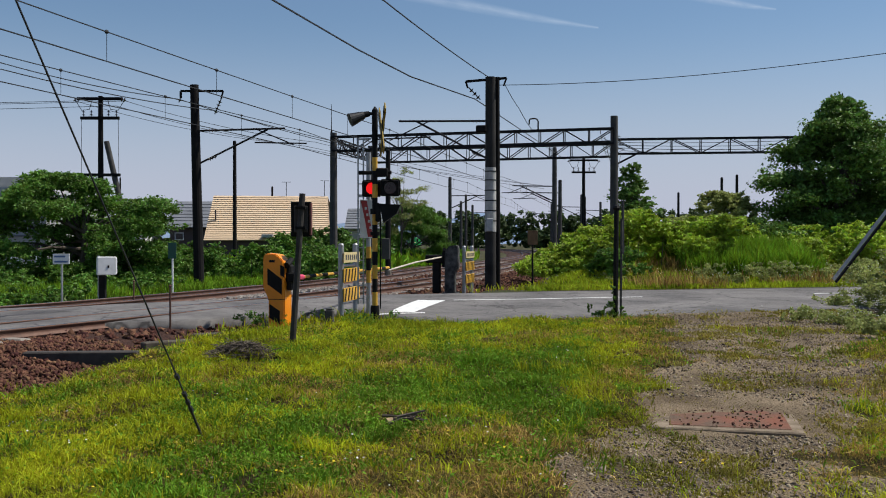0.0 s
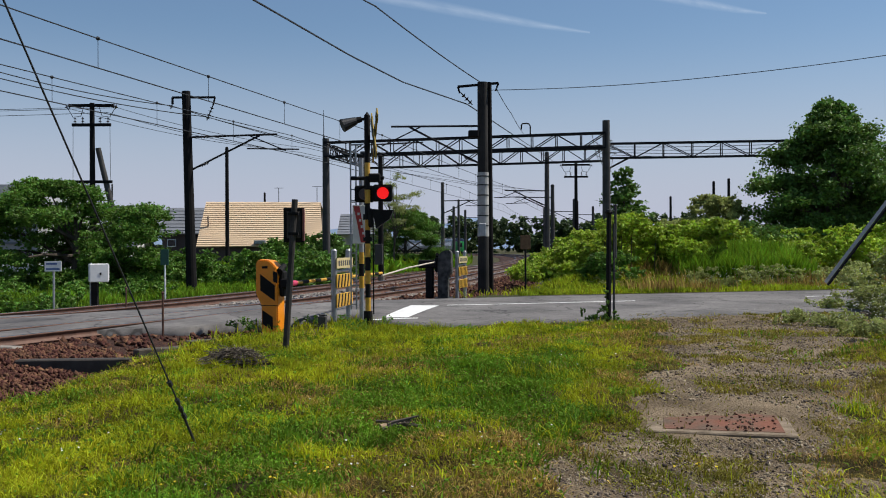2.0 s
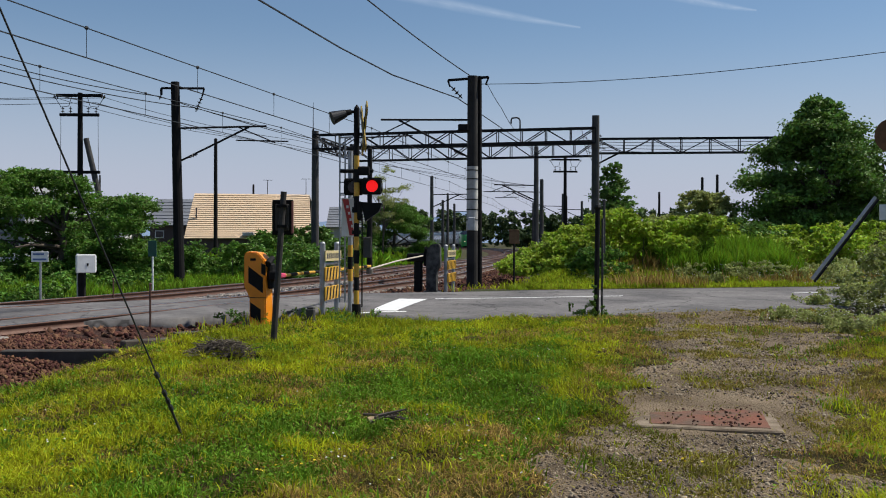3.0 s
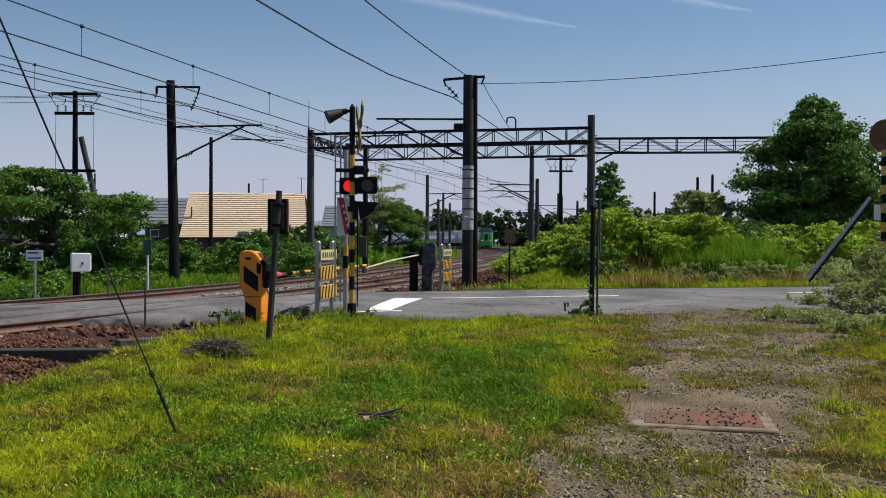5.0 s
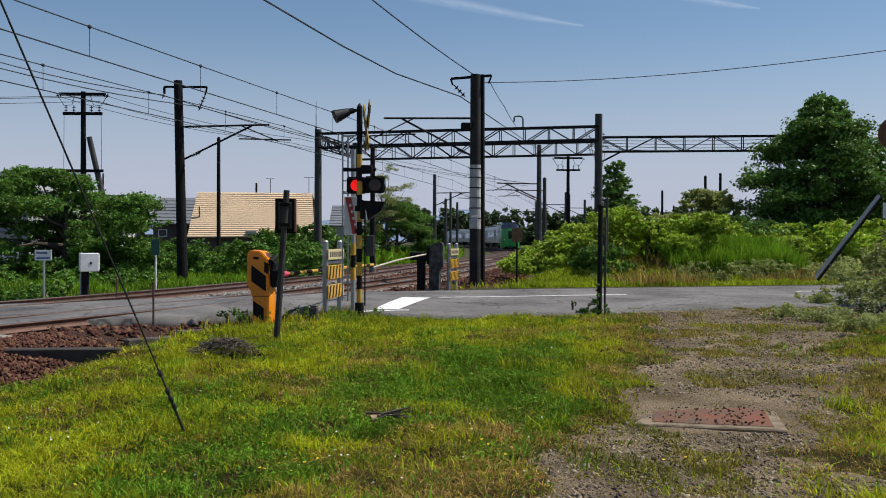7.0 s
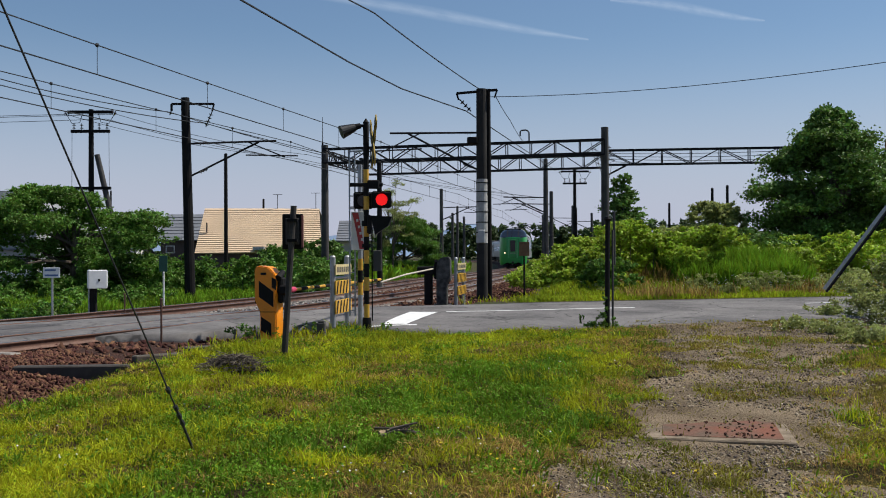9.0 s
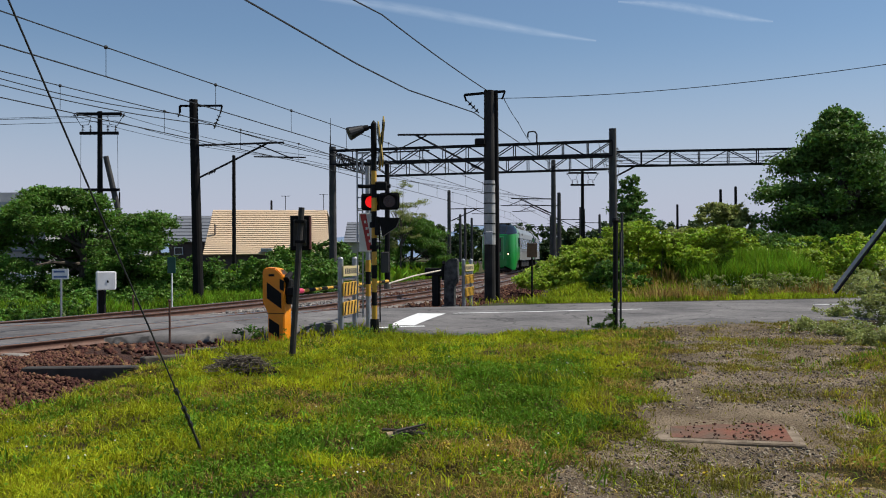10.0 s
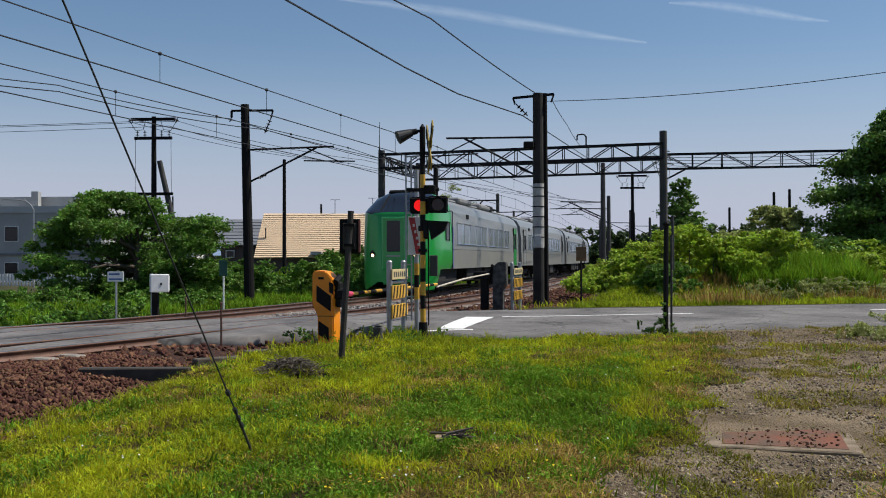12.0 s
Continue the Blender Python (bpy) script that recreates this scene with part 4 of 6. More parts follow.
# ---- striped guard fences ----
M_SIGN_PALE = material("faded_yellow_board", (0.55, 0.45, 0.22), 0.6, 0, 0.15, 5, 0.05, 40)
def guard_fence(a, b, h, label):
    t = thing("guard_fence", Matrix(), label, "guard fence", "guard fences")
    a, b = Vector((*a, 0.2)), Vector((*b, 0.2))
    for p in (a, b):
        part("post", rod(B(), p - Vector((0, 0, 0.1)), p + Vector((0, 0, h)), 0.055, sides=12), M_STEEL, t)
        part("post_cap", rod(B(), p + Vector((0, 0, h)), p + Vector((0, 0, h + 0.03)), 0.058, 0.03, 12), M_STEEL, t)
    along = (b - a).normalized()
    n = Vector((along.y, -along.x, 0)) * 0.065
    for z, hh, mat_board, striped in ((h - 0.24, 0.2, M_SIGN_PALE, False), (h - 0.58, 0.26, M_YELLOW, True), (h - 0.95, 0.26, M_YELLOW, True)):
        m = Matrix.Translation(a.lerp(b, 0.5) + n + Vector((0, 0, z))) @ along.to_track_quat("X", "Z").to_matrix().to_4x4()
        ln = (b - a).length / 2 + 0.06
        bd = B()
        box(bd, (-ln, -0.012, -hh / 2), (ln, 0.012, hh / 2), 0.004, m)
        board = part("board", bd, mat_board, t, "yellow board with black slanted stripes" if striped else "pale yellow lettered board")
        for side in (-1, 1):
            k = -ln + 0.02
            while striped and k < ln - 0.2:
                s = B()
                s.faces.new([s.verts.new(m @ Vector((x, side * 0.0145, zz))) for x, zz in ((k, -hh / 2 + 0.01), (k + 0.1, -hh / 2 + 0.01), (k + 0.2, hh / 2 - 0.01), (k + 0.1, hh / 2 - 0.01))])
                part("stripe", s, M_BLACK, board)
                k += 0.24
            k = -ln + 0.1
            while not striped and k < ln - 0.12:
                s = B()
                box(s, (k, side * 0.014 - 0.001, -0.05), (k + 0.1, side * 0.014 + 0.001, 0.05), 0, m)
                part("writing_bar", s, M_POLE_GREY, board)
                k += 0.16
    part("rail", rod(B(), a + Vector((0, 0, h - 0.4)), b + Vector((0, 0, h - 0.4)), 0.03, sides=8), M_STEEL, t)
    return t


guard_fence((-1.93, 18.2), (-1.76, 19.3), 1.42, "grey posts with yellow and black striped boards")
guard_fence((0.62, 28.2), (0.88, 29.5), 1.35, "grey posts with striped boards beyond the road")

# ---- back of a sign on a leaning post ----
M_SIGN_BACK = material("weathered_grey_metal", (0.045, 0.040, 0.036), 0.75, 0, 0.4, 5, 0.1, 40, spec=0.3)
bp = thing("warning_sign", pose(-2.11, 13.4, ground_z(-2.11, 13.4) - 0.1), "dark backside of a boxed sign on a leaning post", "sign")
part("post", rod(B(), (0, 0, 0), (0.15, 0, 2.24), 0.045, 0.042, 10), M_SIGN_BACK, bp)
b = B()
box(b, (-0.02, 0.05, 1.64), (0.27, 0.11, 2.13), 0.012)
bx = part("sign_box", b, M_POLE_DARK, bp, "dark sign case seen from behind")
b = B()
box(b, (0.03, 0.02, 1.70), (0.22, 0.052, 2.07), 0.008)
part("back_panel", b, M_SIGN_BACK, bx)
for z in (1.74, 2.02):
    part("strap", box(B(), (0.06, -0.05, z), (0.2, 0.03, z + 0.04)), M_POLE_DARK, bx)
b = B()
box(b, (0.245, 0.03, 1.66), (0.272, 0.115, 2.11), 0.003)
part("red_edge", b, material("dull_red_edge", (0.16, 0.05, 0.04), 0.6, 0, 0.2, 6, 0, 40), bx)

# ---- small posts and signs ----
bo = thing("bollard", pose(-1.88, 15.9, 0.1), "short weathered concrete marker post", "marker post")
part("shaft", box(B(), (-0.07, -0.07, -0.1), (0.07, 0.07, 0.45), 0.02), M_POLE_GREY, bo)
part("cap", box(B(), (-0.06, -0.06, 0.45), (0.06, 0.06, 0.475), 0.015), M_POLE_GREY, bo)

wb = thing("meter_box", pose(-8.55, 24.2, ground_z(-8.55, 24.2)), "white equipment box on a dark post by the track", "equipment box")
part("post", box(B(), (-0.1, -0.06, -0.2), (0.06, 0.06, 1.0), 0.01), M_POLE_DARK, wb)
part("pipe", rod(B(), (-0.14, 0.05, -0.1), (-0.14, 0.05, 1.25), 0.03, sides=8), M_STEEL, wb)
case_m = pose(0.1, -0.1, 1.0, 0, 0, 25)
case = part("case", box(B(), (-0.22, -0.13, -0.23), (0.24, 0.13, 0.23), 0.02, case_m), M_WHITE, wb, "white painted steel case")
part("door", box(B(), (0.235, -0.11, -0.19), (0.252, 0.11, 0.2), 0.006, case_m), M_WHITE, case)
part("latch", box(B(), (0.02, -0.142, -0.05), (0.06, -0.128, 0.01), 0, case_m), M_BLACK, case)


def small_sign(x, y, top, w, h, board_mat, label, post_mat, bars=0, bar_mat=None):
    t = thing("small_sign", pose(x, y, ground_z(x, y)), label, "sign", "small trackside signs")
    part("post", rod(B(), (0, 0, -0.1), (0, 0, top - 0.1), 0.03, sides=8), post_mat, t)
    bd = part("board", box(B(), (-w / 2, -0.05, top - h), (w / 2, -0.03, top), 0.004), board_mat, t)
    for k in range(bars):
        part("writing_bar", box(B(), (-w * 0.4 + 0.0, -0.053, top - h + (k + 0.3) * h / bars), (w * 0.4 - 0.06 * k, -0.0495, top - h + (k + 0.65) * h / bars)), bar_mat, bd)
    return t


small_sign(-9.6, 24.2, 1.35, 0.42, 0.26, M_WHITE, "small white trackside sign with blue writing on a thin post", M_STEEL, 2, material("blue_writing", (0.08, 0.14, 0.3), 0.5, 0, 0.1, 5, 0, 40))
small_sign(-8.5, 30.2, 1.62, 0.26, 0.5, material("dark_green_sign", (0.01, 0.07, 0.05), 0.5, 0, 0.1, 5, 0, 40), "dark green trackside marker on a pale post", M_WHITE)
small_sign(2.85, 30.6, 1.9, 0.32, 0.45, material("rusty_board", (0.16, 0.09, 0.04), 0.8, 0, 0.4, 6, 0.2, 40), "rust-brown sign board seen from behind on a thin post", M_POLE_DARK)


def rod_marker(x, y, h, r, label, mat, lean=(0, 0)):
    t = thing("marker_rod", pose(x, y, ground_z(x, y) - 0.05), label, "marker rod", "marker rods")
    part("rod", rod(B(), (0, 0, 0), (lean[0], lean[1], h), r, sides=8), mat, t)
    part("cap", ball(B(), (lean[0], lean[1], h), r * 1.6, 0.8, 8), mat, t)
    return t


rod_marker(-4.6, 16.2, 0.78, 0.018, "thin rusty marker rod by the road edge", M_RAIL)
rod_marker(-7.5, 23.3, 0.62, 0.02, "thin rusty marker rod by the rails", M_RAIL)
tall = rod_marker(3.12, 17.4, 2.1, 0.045, "tall thin dark steel post in weeds", M_BLACK, (0.02, 0))
part("stake", rod(B(), (0.12, 0.1, 0), (0.13, 0.1, 1.9), 0.02, sides=6), M_POLE_GREY, tall)
# flat black bar on the ground, standing in for the post's cast shadow
part("post_shadow", box(B(), (-0.45, -0.04, 0.02), (0.05, 0.04, 0.07)), M_BLACK, tall)
g = tapered_pole("grey_post", 3.8 * 1.6, 32.5, 3.1, 0.05, 0.045, M_POLE_GREY, "thin grey steel post in the brambles", "post")

# ---- second crossing signal with a raking stay by the road ----
s2 = thing("crossing_signal", pose(9.95, 20.3, 0.1), "rusty brown crossing signal post seen from behind", "crossing signal", "crossing signals")
M_RUST = material("rust_brown_paint", (0.16, 0.075, 0.03), 0.8, 0, 0.4, 5, 0.2, 30)
banded_pole(s2, 0.11, 0.0, 3.55, 0.2, 0)
part("round_back", rod(B(), (0, 0.05, 3.85), (0, 0.12, 3.85), 0.36, 0.33, 20), M_RUST, s2, "round rust-brown plate")
part("plate", box(B(), (-0.27, -0.02, 2.05), (-0.13, 0.0, 2.38), 0.004), M_WHITE, s2, "small white plate")
st = thing("raking_stay", pose(10.63, 26, 0.6), "dark raking steel beam leaning in the bushes", "raking stay")
part("beam", bar(B(), (0.0, 0, 0.0), (1.78, 0.1, 2.25), 0.08, 0.05), M_POLE_DARK, st)
part("flange", bar(B(), (-0.08, -0.03, 0.07), (1.70, 0.07, 2.32), 0.018, 0.09), M_STEEL, st)

# ---- things in the grass ----
slab = thing("inspection_slab", pose(2.62, 9.0, 0, 0, 0, -14), "rusty steel cover in a cracked concrete slab", "manhole cover")
zs = ground_z(2.62, 9.0) + 0.018
sb = B()
box(sb, (-0.64, -0.68, zs - 0.1), (0.66, 0.68, zs), 0.012)
bmesh.ops.subdivide_edges(sb, edges=sb.edges[:], cuts=2)
part("concrete_frame", sb, material("dusty_worn_concrete", (0.22, 0.175, 0.125), 0.95, 0, 0.45, 5, 0.6, 45, second=(0.12, 0.09, 0.06), spec=0.15), slab, "worn concrete surround")
part("steel_cover", box(B(), (-0.48, -0.56, zs - 0.02), (0.56, 0.58, zs + 0.005), 0.003), material("rusted_cover", (0.15, 0.06, 0.038), 0.95, 0, 0.55, 3, 0.8, 30, second=(0.12, 0.085, 0.06), spec=0.2), slab, "rust-red steel cover")
for k in range(150):
    u, w = random.triangular(-0.6, 0.62, 0.3), random.uniform(-0.6, 0.6)
    part("pebble", ball(B(), (u, w, zs + 0.012), random.uniform(0.006, 0.017), 0.6, 6), random.choice((M_BALLAST_BROWN, M_BED_BROWN, M_GRAVEL)), slab)
log = thing("broken_log", pose(-0.36, 8.5, ground_z(-0.36, 8.5) + 0.06, 0, -6, 14), "short pale splintered piece of wood in the grass", "log")
for k in range(14):
    a_ = random.uniform(-0.16, 0.06)
    part("splinter", rod(B(), (a_, random.uniform(-0.08, 0.08), random.uniform(-0.02, 0.06)), (a_ + random.uniform(0.08, 0.2), random.uniform(-0.1, 0.1), random.uniform(-0.03, 0.05)), 0.016, 0.005, 5), M_BARK, log)
part("wood", rod(B(), (-0.14, 0, -0.01), (0.12, 0.03, 0.0), 0.05, 0.03, 7), material("dead_wood", (0.42, 0.30, 0.18), 0.9, 0, 0.35, 10, 0.4, 40), log)
part("splinter", rod(B(), (-0.05, -0.04, 0.04), (0.2, -0.06, 0.07), 0.02, 0.006, 6), M_BARK, log)
M_TIMBER = material("weathered_timber", (0.045, 0.038, 0.032), 0.9, 0, 0.3, 6, 0.3, 40)
for x, y, rz, ln, lab in ((-4.85, 12.9, 4, 1.5, "dark weathered sleeper lying on the ballast"), (-3.45, 15.0, 38, 0.9, "weathered concrete kerb block by the road edge"), (-4.15, 14.45, 38, 0.75, "weathered concrete kerb block by the road edge")):
    k = thing("kerb_block" if ln < 1 else "old_sleeper", pose(x, y, 0.1 if ln > 1 else ground_z(x, y) - 0.05, 0, 0, rz), lab, "kerb" if ln < 1 else "sleeper")
    part("block", box(B(), (-ln / 2, -0.1, -0.1), (ln / 2, 0.1, 0.1), 0.015), M_TIMBER if ln > 1 else material("dirty_concrete", (0.085, 0.07, 0.052), 0.95, 0, 0.4, 6, 0.4, 40), k)
heap = B()
rng = np.random.default_rng(5)
for _ in range(520):
    a, r = rng.uniform(0, math.tau), 0.5 * math.sqrt(rng.uniform(0, 1))
    p = Vector((r * math.cos(a) * 1.1, r * math.sin(a) * 0.5, 0.24 * (1 - (r / 0.5) ** 2) + rng.uniform(0, 0.06)))
    d = Vector(rng.normal(size=3)) * 0.12
    d.z *= 0.3
    rod(heap, p - d, p + d, 0.006, 0.003, 4)
hp = mesh_object("brushwood", heap, material("dead_brush", (0.12, 0.095, 0.07), 0.9, 0, 0.35, 12, 0.4, 50, island=0.6))
hp.matrix_world = Matrix.Translation((-2.58, 12.3, ground_z(-2.58, 12.3) + 0.02)) @ Matrix.Diagonal((0.72, 0.8, 0.75, 1))
tagged(hp, "grey heap of dead brushwood on the grass", "brushwood")

# ---- houses ----
M_CREAM = material("cream_ribbed_roof", (0.70, 0.52, 0.34), 0.55, 0, 0.06, 0.5, 0.05, 20)
M_WALL_GREY = material("grey_house_wall", (0.34, 0.34, 0.33), 0.85, 0, 0.1, 0.6, 0.1, 20)
M_ROOF_GREY = material("grey_roof", (0.16, 0.17, 0.19), 0.7, 0, 0.15, 0.6, 0.1, 20)
M_WALL_DARK = material("brown_house_wall", (0.08, 0.06, 0.055), 0.85, 0, 0.15, 0.6, 0.1, 20)


def ribbed_roof(t, a, b, c, d, ribs, mat, name="roof_sheet"):
    """Overlapping sheets between the ridge a-b and the eave d-c."""
    a, b, c, d = map(Vector, (a, b, c, d))
    n = (b - a).cross(d - a).normalized()
    if n.z < 0:
        n = -n
    for k in range(ribs):
        u0, u1 = k / ribs, (k + 1.08) / ribs
        p0, p1, q1, q0 = a.lerp(d, u0), b.lerp(c, u0), b.lerp(c, min(1, u1)), a.lerp(d, min(1, u1))
        bm = B()
        lo = [bm.verts.new(p) for p in (p0 - n * 0.05, p1 - n * 0.05, q1 - n * 0.05, q0 - n * 0.05)]
        hi = [bm.verts.new(p) for p in (p0, p1, q1 + n * 0.05, q0 + n * 0.05)]
        bm.faces.new(hi)
        bm.faces.new(lo[::-1])
        for j in range(4):
            bm.faces.new((lo[j], lo[(j + 1) % 4], hi[(j + 1) % 4], hi[j]))
        part(name, bm, mat, t)


h1 = thing("house", Matrix(), "low house with a broad cream ribbed metal roof", "house")
ribbed_roof(h1, (-17.4, 73, 5.28), (-8.75, 73, 5.22), (-8.1, 69, 1.92), (-17.2, 69, 1.86), 22, M_CREAM)
ribbed_roof(h1, (-8.75, 73.2, 5.2), (-17.4, 73.2, 5.25), (-17.2, 77, 1.9), (-8.1, 77, 1.9), 3, M_CREAM)
part("wall", box(B(), (-16.9, 69.4, -0.2), (-8.5, 76.6, 1.95)), M_WALL_DARK, h1)
b = B()
for y0 in (69.4,):
    for x in (-16.9, -8.5):
        vs = [b.verts.new(p) for p in ((x, 69.4, 1.94), (x, 76.6, 1.94), (x, 73, 5.1))]
        b.faces.new(vs)
part("gable_wall", b, M_WALL_DARK, h1)
part("vent", box(B(), (-13.0, 68.75, 2.05), (-12.2, 69.3, 2.3), 0.02), M_STEEL, h1)
part("snow_guard", box(B(), (-16.75, 70.6, 3.35), (-16.68, 70.75, 4.1)), M_WALL_DARK, h1)
for x, top in ((-11.9, 6.3), (-9.0, 6.4)):
    part("aerial_mast", rod(B(), (x, 73, 5.1), (x, 73, top), 0.025, sides=6), M_POLE_DARK, h1)
    part("aerial", bar(B(), (x - 0.35, 73, top), (x + 0.35, 73, top), 0.03), M_POLE_DARK, h1)


def gable_house(x0, x1, y0, y1, eave, ridge, wall_mat, roof_mat, label, along_x=False):
    t = thing("house", Matrix(), label, "house")
    part("wall", box(B(), (x0, y0, -0.3), (x1, y1, eave)), wall_mat, t)
    if along_x:
        ym = (y0 + y1) / 2
        ribbed_roof(t, (x0 - 0.3, ym, ridge), (x1 + 0.3, ym, ridge), (x1 + 0.3, y0 - 0.4, eave - 0.1), (x0 - 0.3, y0 - 0.4, eave - 0.1), 8, roof_mat)
        ribbed_roof(t, (x1 + 0.3, ym + 0.05, ridge), (x0 - 0.3, ym + 0.05, ridge), (x0 - 0.3, y1 + 0.4, eave - 0.1), (x1 + 0.3, y1 + 0.4, eave - 0.1), 3, roof_mat)
        ends = [((x, y0, eave), (x, y1, eave), (x, ym, ridge - 0.1)) for x in (x0, x1)]
    else:
        xm = (x0 + x1) / 2
        ribbed_roof(t, (xm, y0 - 0.3, ridge), (xm, y1 + 0.3, ridge), (x1 + 0.4, y1 + 0.3, eave - 0.1), (x1 + 0.4, y0 - 0.3, eave - 0.1), 8, roof_mat)
        ribbed_roof(t, (xm - 0.05, y1 + 0.3, ridge), (xm - 0.05, y0 - 0.3, ridge), (x0 - 0.4, y0 - 0.3, eave - 0.1), (x0 - 0.4, y1 + 0.3, eave - 0.1), 8, roof_mat)
        ends = [((x0, y, eave), (x1, y, eave), (xm, y, ridge - 0.1)) for y in (y0, y1)]
    for e in ends:
        g = B()
        g.faces.new([g.verts.new(p) for p in e])
        part("gable_wall", g, wall_mat, t)
    return t


def house_window(t, x0, x1, y, z0, z1):
    w = part("window", box(B(), (x0, y - 0.06, z0), (x1, y + 0.02, z1)), M_WHITE, t)
    part("pane", box(B(), (x0 + 0.06, y - 0.075, z0 + 0.06), (x1 - 0.06, y - 0.05, z1 - 0.06)), M_GLASS_DARK, w)


h2 = gable_house(-21.6, -18.3, 76, 82, 3.0, 5.1, M_WALL_DARK, M_ROOF_GREY, "brown house with a steep grey roof", True)
house_window(h2, -21.2, -20.5, 76, 1.9, 2.5)
gable_house(-8.3, -4.5, 84, 90, 3.0, 4.8, M_WALL_GREY, M_ROOF_GREY, "small house with a plain grey roof", True)
gable_house(-27.5, -23.5, 74, 80, 1.9, 2.8, M_WHITE, M_ROOF_GREY, "low white shed with a flat dark roof", True)
b1 = thing("apartment_block", Matrix(), "large flat-roofed pale grey building", "building")
part("wall", box(B(), (-52, 78, -0.3), (-32.2, 92, 5.7)), M_WALL_GREY, b1)
part("parapet", box(B(), (-52.1, 77.9, 5.7), (-32.1, 92.1, 6.25)), material("pale_fascia", (0.42, 0.43, 0.43), 0.8, 0, 0.1, 0.6, 0.05, 20), b1)
part("band", box(B(), (-52.1, 77.85, 2.2), (-32.1, 77.98, 2.35)), M_ROOF_GREY, b1)
part("roof_house", box(B(), (-50, 82, 6.25), (-34.5, 88, 7.3)), M_WALL_GREY, b1)
part("chimney", box(B(), (-39.6, 81, 6.2), (-39.0, 81.6, 7.7)), M_WALL_GREY, b1)
for x in (-50, -44.5, -40.4, -33.8):
    house_window(b1, x, x + 1.2, 78, 3.3, 4.6)
    house_window(b1, x, x + 1.2, 78, 0.6, 1.6)
fence = thing("picket_fence", Matrix(), "white picket fence before the grey building", "fence")
pk = bpy.data.meshes.new("picket")
b = box(B(), (-0.07, -0.02, 0), (0.07, 0.02, 0.75), 0.01)
b.to_mesh(pk)
b.free()
pk.materials.append(M_WHITE)
for k in range(60):
    o = new("picket", pk)
    o.parent = fence
    o.location = (-36 + k * 0.22, 60, 0.1)
part("rail", box(B(), (-36.1, 60.03, 0.35), (-22.8, 60.07, 0.43)), M_WHITE, fence)
lamp = tapered_pole("street_lamp", -28.2, 58, 4.9, 0.06, 0.04, M_STEEL, "thin curved steel street lamp", "street lamp", sides=8)
wire("lamp_neck", [(0, 0, 4.95), (-0.15, 0, 5.25), (-0.5, 0, 5.5), (-1.0, 0, 5.58), (-1.9, 0, 5.6)], 0.04, parent=lamp, mat=M_STEEL)

link = thing("gantry_link", Matrix(), "short steel truss joining the two gantry posts", "truss")
part("truss_face", truss(B(), (-5.2, 45.7, 6.05), (-3.9, 51.9, 6.05), 0.5, 9, 0.06), M_TRUSS, link)
part("truss_face", truss(B(), (-4.85, 45.6, 6.05), (-3.55, 51.8, 6.05), 0.5, 9, 0.06), M_TRUSS, link)

# ---- plants ----
def leaf_mesh(name, centres, size, mat, rng, droop=0.0, wide=0.55):
    """Kite-shaped leaves, one island each."""
    n = len(centres)
    a = rng.normal(size=(n, 3))
    a[:, 2] = a[:, 2] * 0.6 - droop
    a /= np.linalg.norm(a, axis=1, keepdims=True)
    b = np.cross(a, rng.normal(size=(n, 3)))
    b /= np.linalg.norm(b, axis=1, keepdims=True) + 1e-9
    c = np.cross(a, b)
    s = (size * rng.uniform(0.6, 1.4, n))[:, None]
    fold = 0.18
    v = np.stack([centres - a * s, centres + b * s * wide + c * s * fold, centres + a * s, centres - b * s * wide + c * s * fold], 1)
    i = 4 * np.arange(n)[:, None]
    f = np.concatenate([i + np.array([[0, 1, 2]]), i + np.array([[0, 2, 3]])])
    return from_arrays(name, v.reshape(-1, 3), f, mat)


def blob_points(blobs, n, rng, shell=0.55, lumps=0.35, floor_z=None):
    """Places for leaves: clumps in the outer part of each ellipsoid (x, y, z, rx, ry, rz)."""
    blobs = np.array(blobs, float)
    w = (blobs[:, 3] * blobs[:, 4] * blobs[:, 5]) ** 0.67
    out = []
    for blob, m in zip(blobs, rng.multinomial(n, w / w.sum())):
        if m == 0:
            continue
        k = max(6, m // 38)
        d = rng.normal(size=(k, 3))
        d /= np.linalg.norm(d, axis=1, keepdims=True)
        clump = d * (shell + (1 - shell) * rng.uniform(0, 1, (k, 1)) ** 0.6) * rng.uniform(0.86, 1.1, (k, 1))
        which = rng.integers(0, k, m)
        p = clump[which] + rng.normal(size=(m, 3)) * lumps * 0.33 * rng.uniform(0.5, 1.3, (k, 1))[which]
        out.append(blob[:3] + p * blob[3:])
    p = np.concatenate(out)
    if floor_z is not None:
        p[:, 2] = np.maximum(p[:, 2], floor_z + rng.uniform(0, 0.3, len(p)))
    return p


